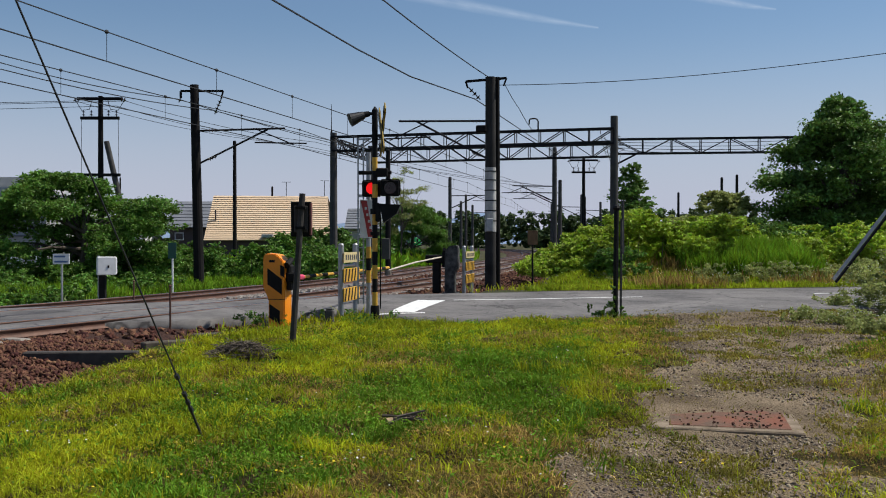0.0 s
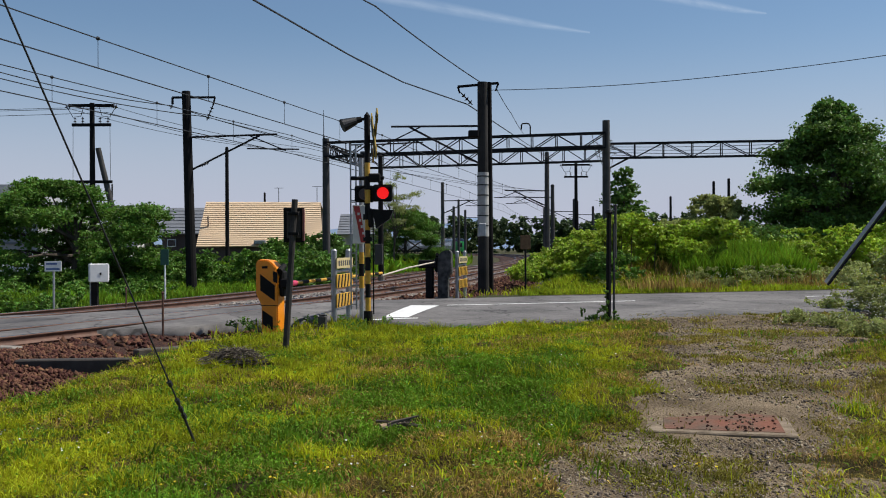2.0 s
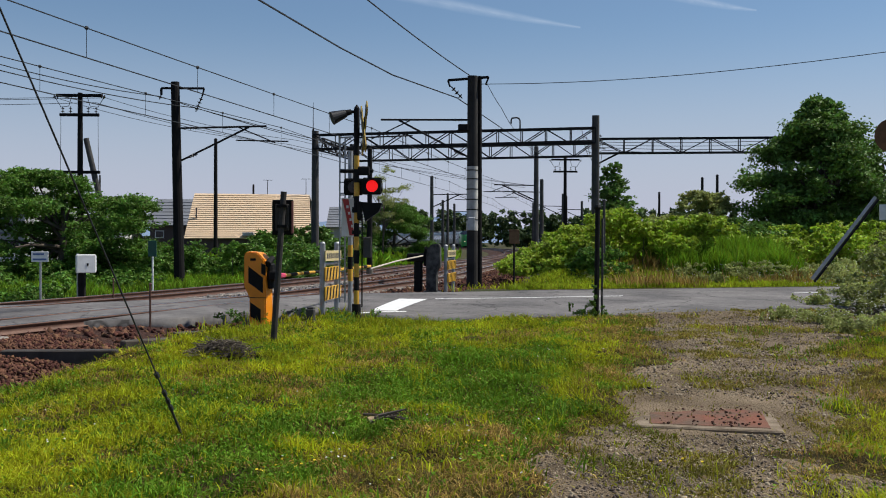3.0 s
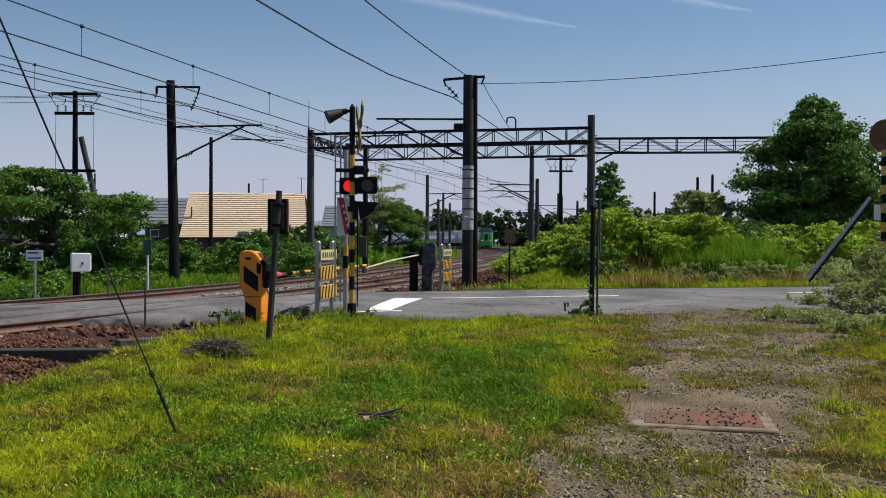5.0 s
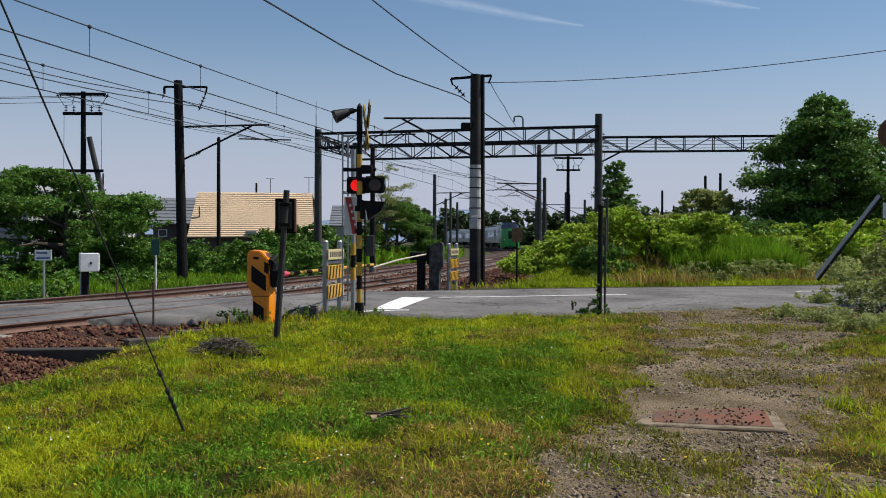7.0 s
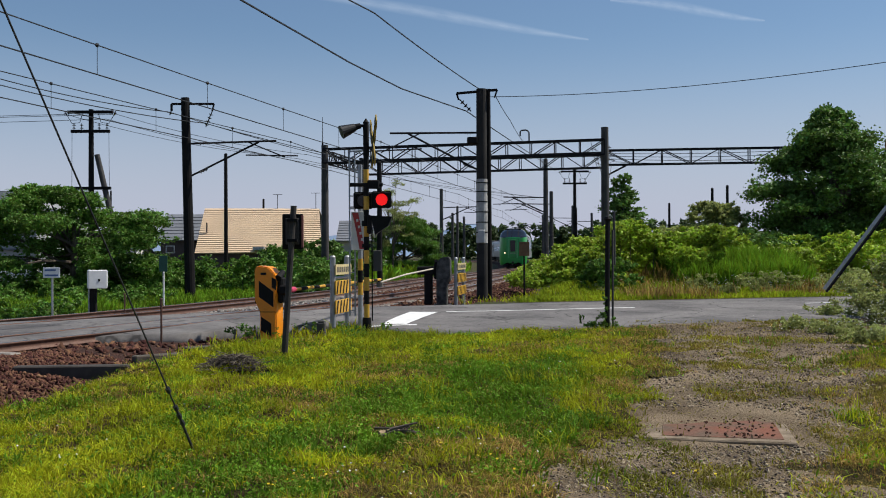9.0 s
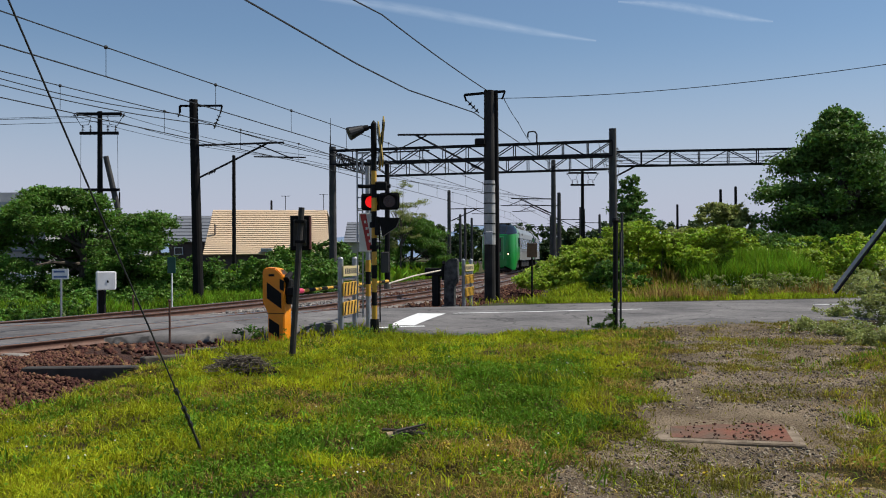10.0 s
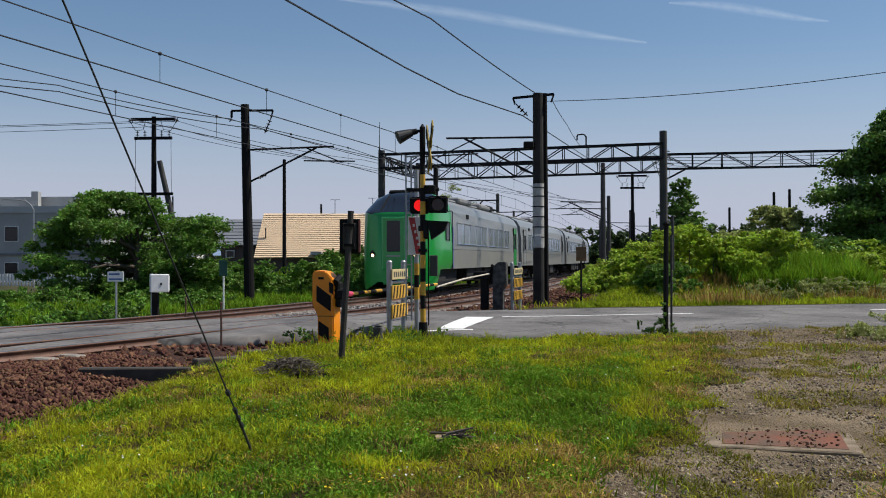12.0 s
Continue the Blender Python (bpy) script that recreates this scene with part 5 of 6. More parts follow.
def tree(name, x, y, height, blobs, n, size, mat, label, seed, trunk=0.18, limbs=7, droop=0.1, shell=0.5, bark=None, wide=0.55, lumps=0.35):
    rng = np.random.default_rng(seed)
    z = ground_z(x, y) - 0.1
    t = thing(name, pose(x, y, z), label, "tree")
    bm = B()
    rod(bm, (0, 0, 0), (0.1, 0, height * 0.45), trunk, trunk * 0.65, 9)
    rod(bm, (0.1, 0, height * 0.44), (0.0, 0.1, height * 0.85), trunk * 0.65, trunk * 0.15, 7)
    local = [(b[0], b[1], b[2], b[3], b[4], b[5]) for b in blobs]
    for i in range(limbs):
        b = local[i % len(local)]
        q = Vector(b[:3]) + Vector(rng.normal(size=3)) * 0.35 * min(b[3:])
        s = Vector((0.08, 0, height * rng.uniform(0.22, 0.5)))
        m = s.lerp(q, 0.5) + Vector((0, 0, 0.12 * height * 0.3))
        rod(bm, s, m, trunk * 0.4, trunk * 0.28, 6)
        rod(bm, m, q, trunk * 0.28, trunk * 0.06, 5)
    part("trunk", bm, bark or M_BARK, t)
    crown = leaf_mesh("crown", blob_points(local, n, rng, shell, lumps), size, mat, rng, droop, wide)
    crown.parent = t
    return t


def bush(name, x, y, blobs, n, size, mat, label, seed, category="bush", shell=0.4, kind="", droop=0.0):
    rng = np.random.default_rng(seed)
    pts = blob_points(blobs, n, rng, shell, floor_z=-0.1)
    z = ground_z(x, y)
    if kind or category not in ("bush", "bushes", "hedge"):
        ob = leaf_mesh(name, pts, size, mat, rng, droop)
        ob.location = (x, y, z)
        return tagged(ob, label, category, kind=kind)
    t = thing(name, pose(x, y, z), label, category)
    for clump in np.array_split(pts[np.argsort(pts[:, 0] + rng.normal(size=len(pts)) * 0.3)], 6):
        leaf_mesh("leaf_clump", clump, size, mat, rng, droop).parent = t
    stems = B()
    for b in blobs[::3]:
        rod(stems, (b[0] * 0.95, b[1] * 0.95, -0.1), (b[0], b[1], max(0.1, b[2])), 0.018, 0.008, 5)
    part("stems", stems, M_BARK, t)
    return t


def random_blobs(rng, n, x, y, z, r):
    return [(rng.uniform(*x), rng.uniform(*y), rng.uniform(*z), *(rng.uniform(*r) * np.array((1, 1, 0.8)))) for _ in range(n)]


def crown_blobs(seed, h, w, n, base=0.3):
    """Clumps for a broad crown of height h and width w."""
    rng = np.random.default_rng(seed)
    out = []
    for i in range(n):
        u = rng.uniform(0, 1)
        z = h * (base + (0.9 - base) * u)
        wide = w / 2 * (1 - 0.75 * abs(u - 0.35) ** 1.5 * 1.6)
        a = rng.uniform(0, 2 * math.pi)
        r = wide * math.sqrt(rng.uniform(0, 1)) * 0.8
        s = w * rng.uniform(0.12, 0.2)
        out.append((r * math.cos(a), r * math.sin(a), z, s * 1.15, s * 1.15, s * 0.75))
    return out


# ---- trees ----
def profile_blobs(seed, n, rows, r, deep=0.8, flat=0.55):
    """Clumps that fill an outline: rows hold height, reach to the left and to the right."""
    rng = np.random.default_rng(seed)
    h, lf, rt = (np.array(c) for c in zip(*rows))
    out = []
    for _ in range(n):
        z = rng.uniform(h[0], h[-1])
        a, b = np.interp(z, h, lf), np.interp(z, h, rt)
        x = rng.uniform(-a, b)
        rest = math.sqrt(max(0.05, 1 - ((x - (b - a) / 2) / max(0.2, (a + b) / 2)) ** 2))
        s = rng.uniform(*r) * (0.55 + 0.45 * min(1, (a + b) / 4))
        out.append((x, rng.uniform(-1, 1) * (a + b) / 2 * deep * rest, z, s * 1.25, s * 1.2, s * flat))
    return out


tree("spreading_tree", -13.9, 37, 4.3, profile_blobs(31, 90, ((0.5, 3.6, 3.0), (1.3, 4.3, 3.4), (2.3, 4.1, 3.3), (3.0, 3.4, 2.9), (3.6, 2.4, 1.6), (4.3, 1.7, -0.4)), (0.42, 0.75)), 85000, 0.058, M_LEAF, "spreading green tree with layered leafy branches", 3, limbs=16, droop=0.15, shell=0.25, lumps=0.5)
tree("broadleaf_tree", 18.8, 45.3, 7.6, profile_blobs(7, 110, ((1.6, 3.1, 2.4), (2.9, 3.6, 2.7), (4.2, 3.2, 2.6), (5.3, 2.2, 2.0), (6.2, 1.35, 1.5), (7.1, 0.8, 0.5), (7.6, 0.3, 0.1)), (0.5, 0.95), 0.8, 0.7), 105000, 0.085, M_LEAF_DARK, "tall dark green tree with tiered leafy branches", 7, 0.3, limbs=18, shell=0.2, lumps=0.6)
tree("broadleaf_tree", 26.0, 54, 7.0, crown_blobs(8, 6.4, 7.0, 30, 0.15), 22000, 0.13, M_LEAF_DARK, "dark green tree behind the bushes", 8, 0.3)
tree("conifer", 17.6, 90, 9.9, [(0.15 * math.sin(i * 2.1), 0, 0.9 + i * 0.63, 3.4 * (1 - i / 14.5) ** 0.75 + 0.1, 3.4 * (1 - i / 14.5) ** 0.75 + 0.1, 0.7) for i in range(14)], 20000, 0.15, M_LEAF_DARK, "dark pointed evergreen tree", 9, 0.2, limbs=0, shell=0.3)
tree("willow", -2.3, 70, 5.2, profile_blobs(12, 46, ((0.5, 1.9, 2.4), (2.0, 2.0, 2.4), (3.2, 1.7, 2.0), (4.2, 1.2, 1.3), (4.7, 0.6, 0.6)), (0.45, 0.85)), 42000, 0.10, M_LEAF, "grey-green willow with drooping leafy branches", 12, 0.15, droop=1.4, shell=0.2, wide=0.22, lumps=0.6)
tree("thin_tree", -3.0, 68, 7.0, profile_blobs(14, 20, ((2.5, 1.0, 1.2), (4.5, 1.5, 1.7), (6.0, 1.0, 1.3), (6.9, 0.3, 0.5)), (0.35, 0.6)), 7000, 0.075, M_LEAF_PALE, "thin sparse tree with see-through branches", 14, 0.08, droop=0.9, limbs=22, wide=0.22, lumps=0.8)
tree("young_tree", 13.1, 46, 3.1, profile_blobs(15, 60, ((0.2, 2.4, 2.4), (1.4, 2.2, 2.2), (2.3, 1.5, 1.7), (3.2, 0.5, 0.9)), (0.45, 0.75)), 36000, 0.07, M_LEAF_PALE, "rounded pale green young tree among the bushes", 15, 0.1, shell=0.3, lumps=0.5)

# ---- bushes ----
rng = np.random.default_rng(21)


def bank_blobs(rng, n, x, y, top, r):
    """Blobs heaped up to the height that top gives for each place."""
    out = []
    for _ in range(n):
        px, py = rng.uniform(*x), rng.uniform(*y)
        h = float(np.interp(px, top[0], top[1]))
        s = rng.uniform(*r)
        out.append((px, py, max(0.1, rng.uniform(0.25, 1.0) * h - s * 0.6), s * 1.2, s, s * 0.75))
    return out


bush("hedge", -8.8, 40, bank_blobs(rng, 70, (-4.6, 4.4), (-1.3, 1.6), ((-5, 0, 3, 4.5), (1.5, 1.75, 1.7, 1.5)), (0.45, 0.75)), 55000, 0.075, M_LEAF, "thick green hedge of broad leaves beyond the track", 21, "hedge", shell=0.3)
bush("shrub", -13.6, 38.6, bank_blobs(rng, 44, (-3.6, 3.4), (-0.8, 0.8), ((-4, 0, 4), (1.4, 1.9, 1.5)), (0.4, 0.7)), 24000, 0.075, M_LEAF_DARK, "dark green undergrowth below the spreading tree", 58, shell=0.2)
bush("shrub", -5.4, 47, bank_blobs(rng, 20, (-1.3, 1.2), (-1, 1), ((-1, 1), (2.4, 2.6)), (0.5, 0.8)), 14000, 0.085, M_LEAF_DARK, "dark green shrub beside the gantry post", 23, shell=0.25)
bush("shrub", -7.5, 62, bank_blobs(rng, 34, (-3.5, 4.5), (-1.5, 1.5), ((-4, 5), (2.6, 2.2)), (0.6, 1.0)), 24000, 0.10, M_LEAF, "rough green shrubs behind the track", 25, shell=0.25)
bush("bramble_thicket", 6.6, 37, bank_blobs(rng, 110, (-3.3, 4.2), (-2.6, 3.0), ((-3.3, -2.5, -1.4, -0.4, 0.6, 4), (0.45, 0.95, 1.6, 2.2, 2.5, 2.2)), (0.3, 0.6)), 105000, 0.068, M_LEAF_LIME, "sunlit thicket of brambles and vines on a bank", 22, "bushes", shell=0.3)
bush("bramble_thicket", 15.2, 41, bank_blobs(rng, 70, (-3, 6.5), (-2.0, 2.5), ((-3, 0, 6), (1.2, 1.5, 1.8)), (0.4, 0.7)), 46000, 0.078, M_LEAF_LIME, "light green thicket below the tall tree", 26, "bushes", shell=0.3)
bush("shrub", 13.4, 42.5, bank_blobs(rng, 24, (-1.5, 3.5), (-1, 1.2), ((-2, 4), (2.1, 1.9)), (0.5, 0.9)), 16000, 0.085, M_LEAF_DARK, "dark green shrub in the bank", 27, shell=0.25)
bush("tall_weeds", 9.9, 20.4, bank_blobs(rng, 80, (-1.3, 2.8), (-1.4, 1.4), ((-1.3, -0.6, 0.3, 3), (0.5, 1.2, 1.9, 2.1)), (0.2, 0.42)), 34000, 0.033, M_LEAF_PALE, "pale tall weeds round the second signal", 28, "weeds", shell=0.1, droop=-0.4)
bush("tall_weeds", 7.1, 16.2, bank_blobs(rng, 60, (-0.9, 2.6), (-2.0, 1.6), ((-1, 0.3, 1.2, 3), (0.2, 0.5, 0.85, 1.0)), (0.12, 0.28)), 22000, 0.024, M_LEAF_PALE, "pale green flowering weeds at the drive's edge", 29, "weeds", shell=0.1, droop=-0.4)
bush("shrub", 5.6, 32.6, bank_blobs(rng, 12, (-0.6, 1.2), (-0.5, 0.5), ((-1, 2), (1.0, 1.1)), (0.25, 0.45)), 8000, 0.05, M_LEAF, "small grey-green shrub by the thin post", 30, shell=0.2)
bush("climbing_weed", 3.0, 17.35, [(0.0, 0, 0.12, 0.22, 0.15, 0.12), (0.05, 0, 0.32, 0.13, 0.1, 0.2), (-0.15, 0, 0.18, 0.15, 0.1, 0.1), (0.22, 0, 0.14, 0.14, 0.1, 0.12), (-0.35, 0, 0.2, 0.07, 0.07, 0.18), (0.06, 0, 0.62, 0.06, 0.06, 0.12)], 1500, 0.02, M_LEAF, "leafy weed climbing a thin post", 33, "weed", shell=0.0)
bush("bramble_thicket", 14.5, 38.5, bank_blobs(rng, 80, (-3.5, 8), (-2.0, 1.5), ((-4, 0, 8), (0.8, 1.0, 1.5)), (0.35, 0.65)), 50000, 0.068, M_LEAF_LIME, "low green thicket of vines on the bank", 50, "bushes", shell=0.25)
bush("tall_weeds", 11.5, 33.5, bank_blobs(rng, 90, (-6.0, 8.0), (-1.8, 1.5), ((-6, -4, 0, 8), (0.3, 0.6, 0.75, 0.9)), (0.2, 0.4)), 36000, 0.038, M_LEAF_PALE, "pale flowering weeds on the far verge", 53, "weeds", shell=0.1)
bush("leafy_weeds", -12.3, 23.5, bank_blobs(rng, 40, (-3.5, 2.2), (-1.6, 4.5), ((-4, 0, 2.5), (0.75, 0.6, 0.35)), (0.25, 0.45)), 26000, 0.05, M_LEAF, "leafy green weeds beyond the crossing", 37, "weeds", shell=0.15)
bush("leafy_weeds", -12.5, 31, bank_blobs(rng, 40, (-4.0, 3.6), (-1.0, 2.5), ((-4, 4), (0.9, 0.6)), (0.25, 0.5)), 24000, 0.055, M_LEAF, "leafy green weeds below the tree", 38, "weeds", shell=0.15)
bush("leafy_weeds", -2.3, 16.6, bank_blobs(rng, 26, (-1.3, 1.4), (-0.5, 1.5), ((-2, 2), (0.16, 0.14)), (0.05, 0.13)), 2600, 0.02, M_LEAF, "low leafy weeds round the signal posts", 39, "weeds", shell=0.1)
bush("far_woods", 30, 330, random_blobs(rng, 190, (-38, 70), (-8, 18), (1, 10.0), (3, 5.5)), 60000, 0.65, M_LEAF_FAR, "distant dark green wood beyond the bend", 24, "woods", kind="stuff")
bush("far_woods_side", -70, 190, random_blobs(rng, 60, (-70, 55), (-8, 18), (1, 3.5), (2.5, 5)), 20000, 0.65, M_LEAF_FAR, "distant dark green trees behind the houses", 34, "woods", kind="stuff")
bush("far_woods_right", 90, 180, random_blobs(rng, 60, (-40, 70), (-8, 18), (0, 2.0), (2.5, 4)), 20000, 0.65, M_LEAF_FAR, "distant dark green trees behind the bank", 35, "woods", kind="stuff")
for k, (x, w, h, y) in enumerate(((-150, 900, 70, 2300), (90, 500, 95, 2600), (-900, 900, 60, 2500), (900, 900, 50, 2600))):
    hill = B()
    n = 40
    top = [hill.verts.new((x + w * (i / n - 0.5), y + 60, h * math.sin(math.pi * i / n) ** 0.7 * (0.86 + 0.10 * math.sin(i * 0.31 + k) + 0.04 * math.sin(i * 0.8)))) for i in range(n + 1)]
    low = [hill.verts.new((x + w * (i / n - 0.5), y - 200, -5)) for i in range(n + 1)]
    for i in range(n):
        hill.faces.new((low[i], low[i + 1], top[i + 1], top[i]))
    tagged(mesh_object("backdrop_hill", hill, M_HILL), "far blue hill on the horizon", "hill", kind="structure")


# ---- grass ----
def drive_left(y):
    return np.interp(y, [5, 6.2, 8.8, 11.9, 15, 19.5], [0.35, 0.64, 1.37, 2.75, 3.5, 4.0])


def drive_right(y):
    return np.interp(y, [5, 6.5, 9, 12, 16, 19.5], [2.4, 3.0, 4.3, 5.4, 7.2, 10.5])


def on_drive(x, y):
    """How bare the gravel is: 1 in the drive, 0 in the grass."""
    w = (value_noise(x, y, 0.8, 11) - 0.5) * 0.9 + (value_noise(x, y, 0.25, 12) - 0.5) * 0.3
    return smoothstep(-0.15, 0.25, x - drive_left(y) + w) * smoothstep(0.5, -0.5, x - drive_right(y) + w * 1.6)


def zone(x, y, cx, cy, rx_, ry_):
    return np.exp(-((x - cx) / rx_) ** 2 - ((y - cy) / ry_) ** 2)


def weedy(x, y):
    """Weed patches on the gravel."""
    spots = zone(x, y, 1.95, 6.9, 0.75, 0.55) + zone(x, y, 3.75, 8.4, 0.5, 1.3) + 0.8 * zone(x, y, 3.1, 10.6, 0.5, 0.5) + 0.9 * zone(x, y, 5.3, 15.0, 1.3, 0.7) + 0.7 * zone(x, y, 4.9, 11.5, 0.7, 1.6) + zone(x, y, 7.8, 18.6, 1.4, 0.9)
    return smoothstep(0.58, 0.75, 0.62 * value_noise(x, y, 0.9, 15) + 0.38 * value_noise(x, y, 0.3, 16) + 0.35 * spots - 0.05)


def trodden(x, y):
    """Bare brown earth by the road edge and round the posts."""
    w = 0.9 * (value_noise(x, y, 0.5, 71) - 0.5) + 0.5 * (value_noise(x, y, 0.18, 72) - 0.5)
    return smoothstep(0.45, 0.65, zone(x, y, -4.3, 15.2, 1.0, 1.5) + zone(x, y, -2.2, 16.4, 1.3, 0.75) + 0.6 * zone(x, y, -2.5, 12.1, 0.6, 0.4) + w * 0.7)


def lumps(x, y):
    """Uneven, tussocky surface of the sward."""
    near = 1 - smoothstep(17, 20, y)
    return near * (1 - on_drive(x, y)) * (0.10 * value_noise(x, y, 0.42, 61) + 0.05 * value_noise(x, y, 0.16, 62) - 0.05) * (1 - trodden(x, y))


def blades(name, n, area, weight, height, width, mat, label, seed, lean=0.5, clump=0.0):
    """Grass blades of three faces each, kept where weight(x, y) exceeds chance."""
    rng = np.random.default_rng(seed)
    x0, x1, y0, y1 = area
    y = y0 + (y1 - y0) * rng.uniform(0, 1, n) ** 1.15
    x = rng.uniform(x0, x1, n)
    if clump:
        m = n // 9
        cx, cy = x[:m], y[:m]
        k = rng.integers(0, m, n)
        x, y = cx[k] + rng.normal(size=n) * clump, cy[k] + rng.normal(size=n) * clump
    keep = (np.abs(x) < np.maximum(y, 5.4) * 0.56 + 2.0) & (rng.uniform(0, 1, n) < weight(x, y))
    x, y = x[keep], y[keep]
    n = len(x)
    z = ground_height(x, y) + lumps(x, y) - 0.01
    patch = 0.2 + 1.6 * (0.6 * value_noise(x, y, 0.33, seed) + 0.4 * value_noise(x, y, 0.12, seed + 1))
    h = rng.uniform(*height, n) * patch
    w = rng.uniform(*width, n) * (0.7 + 0.045 * y)
    a, b = rng.uniform(0, math.tau, n), rng.uniform(0, math.tau, n)
    d = np.stack([np.cos(a), np.sin(a)], 1)
    s = np.stack([np.cos(b), np.sin(b)], 1) * w[:, None] / 2
    l = rng.uniform(0.05, lean, n) * h
    base = np.stack([x, y], 1)
    v = np.zeros((n, 4, 3))
    v[:, 0, :2] = base
    v[:, 0, 2] = z
    mid = base + d * (l * 0.3)[:, None]
    v[:, 1, :2], v[:, 2, :2] = mid - s, mid + s
    v[:, 1, 2] = v[:, 2, 2] = z + h * 0.5
    v[:, 3, :2] = base + d * l[:, None]
    v[:, 3, 2] = z + h * (1 - 0.25 * (l / h))
    i = 4 * np.arange(n)[:, None]
    f = np.concatenate([i + np.array([[0, 2, 1]]), i + np.array([[1, 2, 3]])])
    return tagged(from_arrays(name, v.reshape(-1, 3), f, mat), label, "grass", kind="stuff")


def meadow(x, y):
    """1 where grass may stand between ballast, drive and road."""
    u = off_track(x, y)
    rough = value_noise(x, y, 0.6, 9)
    left = smoothstep(7.0, 7.9, u + rough * 1.1)
    road_side = smoothstep(0.05, 0.45, road_near(x) - y - 0.5 * rough)
    bare = (1 - 0.96 * trodden(x, y)) * (0.35 + 0.65 * smoothstep(0.25, 0.5, 0.55 * value_noise(x, y, 0.45, 51) + 0.45 * value_noise(x, y, 0.17, 52)))
    return left * road_side * bare * np.maximum(1 - on_drive(x, y), 0.10 * weedy(x, y))


def dry_share(x, y):
    spots = 1.1 * zone(x, y, 0.0, 6.3, 1.0, 0.75) + 0.7 * zone(x, y, -0.1, 7.9, 0.5, 0.6) + 0.75 * zone(x, y, -1.6, 9.6, 0.7, 0.8) + 0.6 * zone(x, y, -0.5, 12.0, 0.9, 1.0)
    rim = 0.75 * np.exp(-((x - drive_left(y) + 0.15) / 0.4) ** 2)
    return np.clip(spots + rim + 0.7 * zone(x, y, 1.8, 14.8, 1.4, 1.3) + 0.8 * smoothstep(1.5, 3.5, x - 0.02 * y) + 0.10 + 1.3 * (value_noise(x, y, 0.7, 21) - 0.5), 0, 0.93)


def deep_share(x, y):
    spots = 1.9 * zone(x, y, -1.5, 6.7, 0.65, 0.9) + 1.5 * zone(x, y, -1.05, 8.4, 0.8, 0.6) + 1.4 * zone(x, y, -0.45, 10.2, 0.8, 0.9) + 1.4 * zone(x, y, 0.8, 9.6, 0.55, 1.2) + 1.6 * zone(x, y, 1.15, 11.9, 0.8, 1.2)
    return np.clip(spots + 1.3 * (value_noise(x, y, 0.5, 23) - 0.58), 0, 0.92)


# turf between the blades
tx, ty = np.meshgrid(np.arange(-6, 9, 0.08), np.arange(4.6, 18.6, 0.08))
tw = (meadow(tx.ravel(), ty.ravel()) > 0.03).reshape(tx.shape)
idx = np.arange(tx.size).reshape(tx.shape)
cell = tw[:-1, :-1] & tw[1:, 1:] & tw[1:, :-1] & tw[:-1, 1:]
quads = np.stack([idx[:-1, :-1][cell], idx[:-1, 1:][cell], idx[1:, 1:][cell], idx[1:, :-1][cell]], 1)
tz = ground_height(tx.ravel(), ty.ravel()) + lumps(tx.ravel(), ty.ravel()) + 0.004
tagged(from_arrays("turf", np.stack([tx.ravel(), ty.ravel(), tz], 1), quads, M_TURF, True), "matted tussocky turf of short grass and moss", "turf", kind="structure")

tw = ((trodden(tx.ravel(), ty.ravel()) > 0.1) & (ty.ravel() < road_near(tx.ravel()) + 0.1) & (off_track(tx.ravel(), ty.ravel()) > 6.6)).reshape(tx.shape)
cell = tw[:-1, :-1] & tw[1:, 1:] & tw[1:, :-1] & tw[:-1, 1:]
quads = np.stack([idx[:-1, :-1][cell], idx[:-1, 1:][cell], idx[1:, 1:][cell], idx[1:, :-1][cell]], 1)
tagged(from_arrays("trodden_earth", np.stack([tx.ravel(), ty.ravel(), tz + 0.006], 1), quads, M_TRODDEN, True), "bare trodden brown earth by the road", "earth", kind="structure")

FIELD = (-6, 9.5, 5.2, 20)
blades("fresh_grass", 900000, FIELD, lambda x, y: meadow(x, y) * (1 - dry_share(x, y)) * (1 - deep_share(x, y)), (0.02, 0.115), (0.006, 0.013), M_GRASS, "fresh yellow-green grass", 41, 1.6, 0.045)
blades("deep_grass", 520000, FIELD, lambda x, y: meadow(x, y) * deep_share(x, y), (0.04, 0.13), (0.008, 0.018), M_GRASS_DEEP, "deep green lush grass and clover", 42, 1.4, 0.06)
blades("dry_grass", 640000, FIELD, lambda x, y: meadow(x, y) * dry_share(x, y) * (1 - 0.7 * deep_share(x, y)), (0.02, 0.09), (0.004, 0.010), M_GRASS_DRY, "dry straw-brown grass", 43, 2.0, 0.05)
blades("mixed_grass", 300000, FIELD, lambda x, y: meadow(x, y) * dry_share(x, y), (0.02, 0.08), (0.006, 0.012), M_GRASS_OLIVE, "olive green low weeds among dry grass", 57, 1.8, 0.05)
blades("grass_tufts", 150000, FIELD, lambda x, y: meadow(x, y) * smoothstep(0.6, 0.78, value_noise(x, y, 0.5, 31)) * (1 - 0.7 * dry_share(x, y)), (0.08, 0.20), (0.006, 0.011), M_GRASS, "taller tufts of yellow-green grass", 44, 0.9, 0.035)

blades("near_grass", 9000, (-5, 5, -4, 5.5), lambda x, y: 1 - on_drive(x, y), (0.03, 0.12), (0.01, 0.02), M_GRASS, "fresh grass round the viewpoint", 56, 1.2, 0.05)


def far_verge(x, y):
    u = off_track(x, y)
    beyond = smoothstep(0.1, 0.6, y - road_far(x))
    return beyond * np.where(u > 0, smoothstep(7.2, 8.2, u), smoothstep(3.2, 4.2, -u))


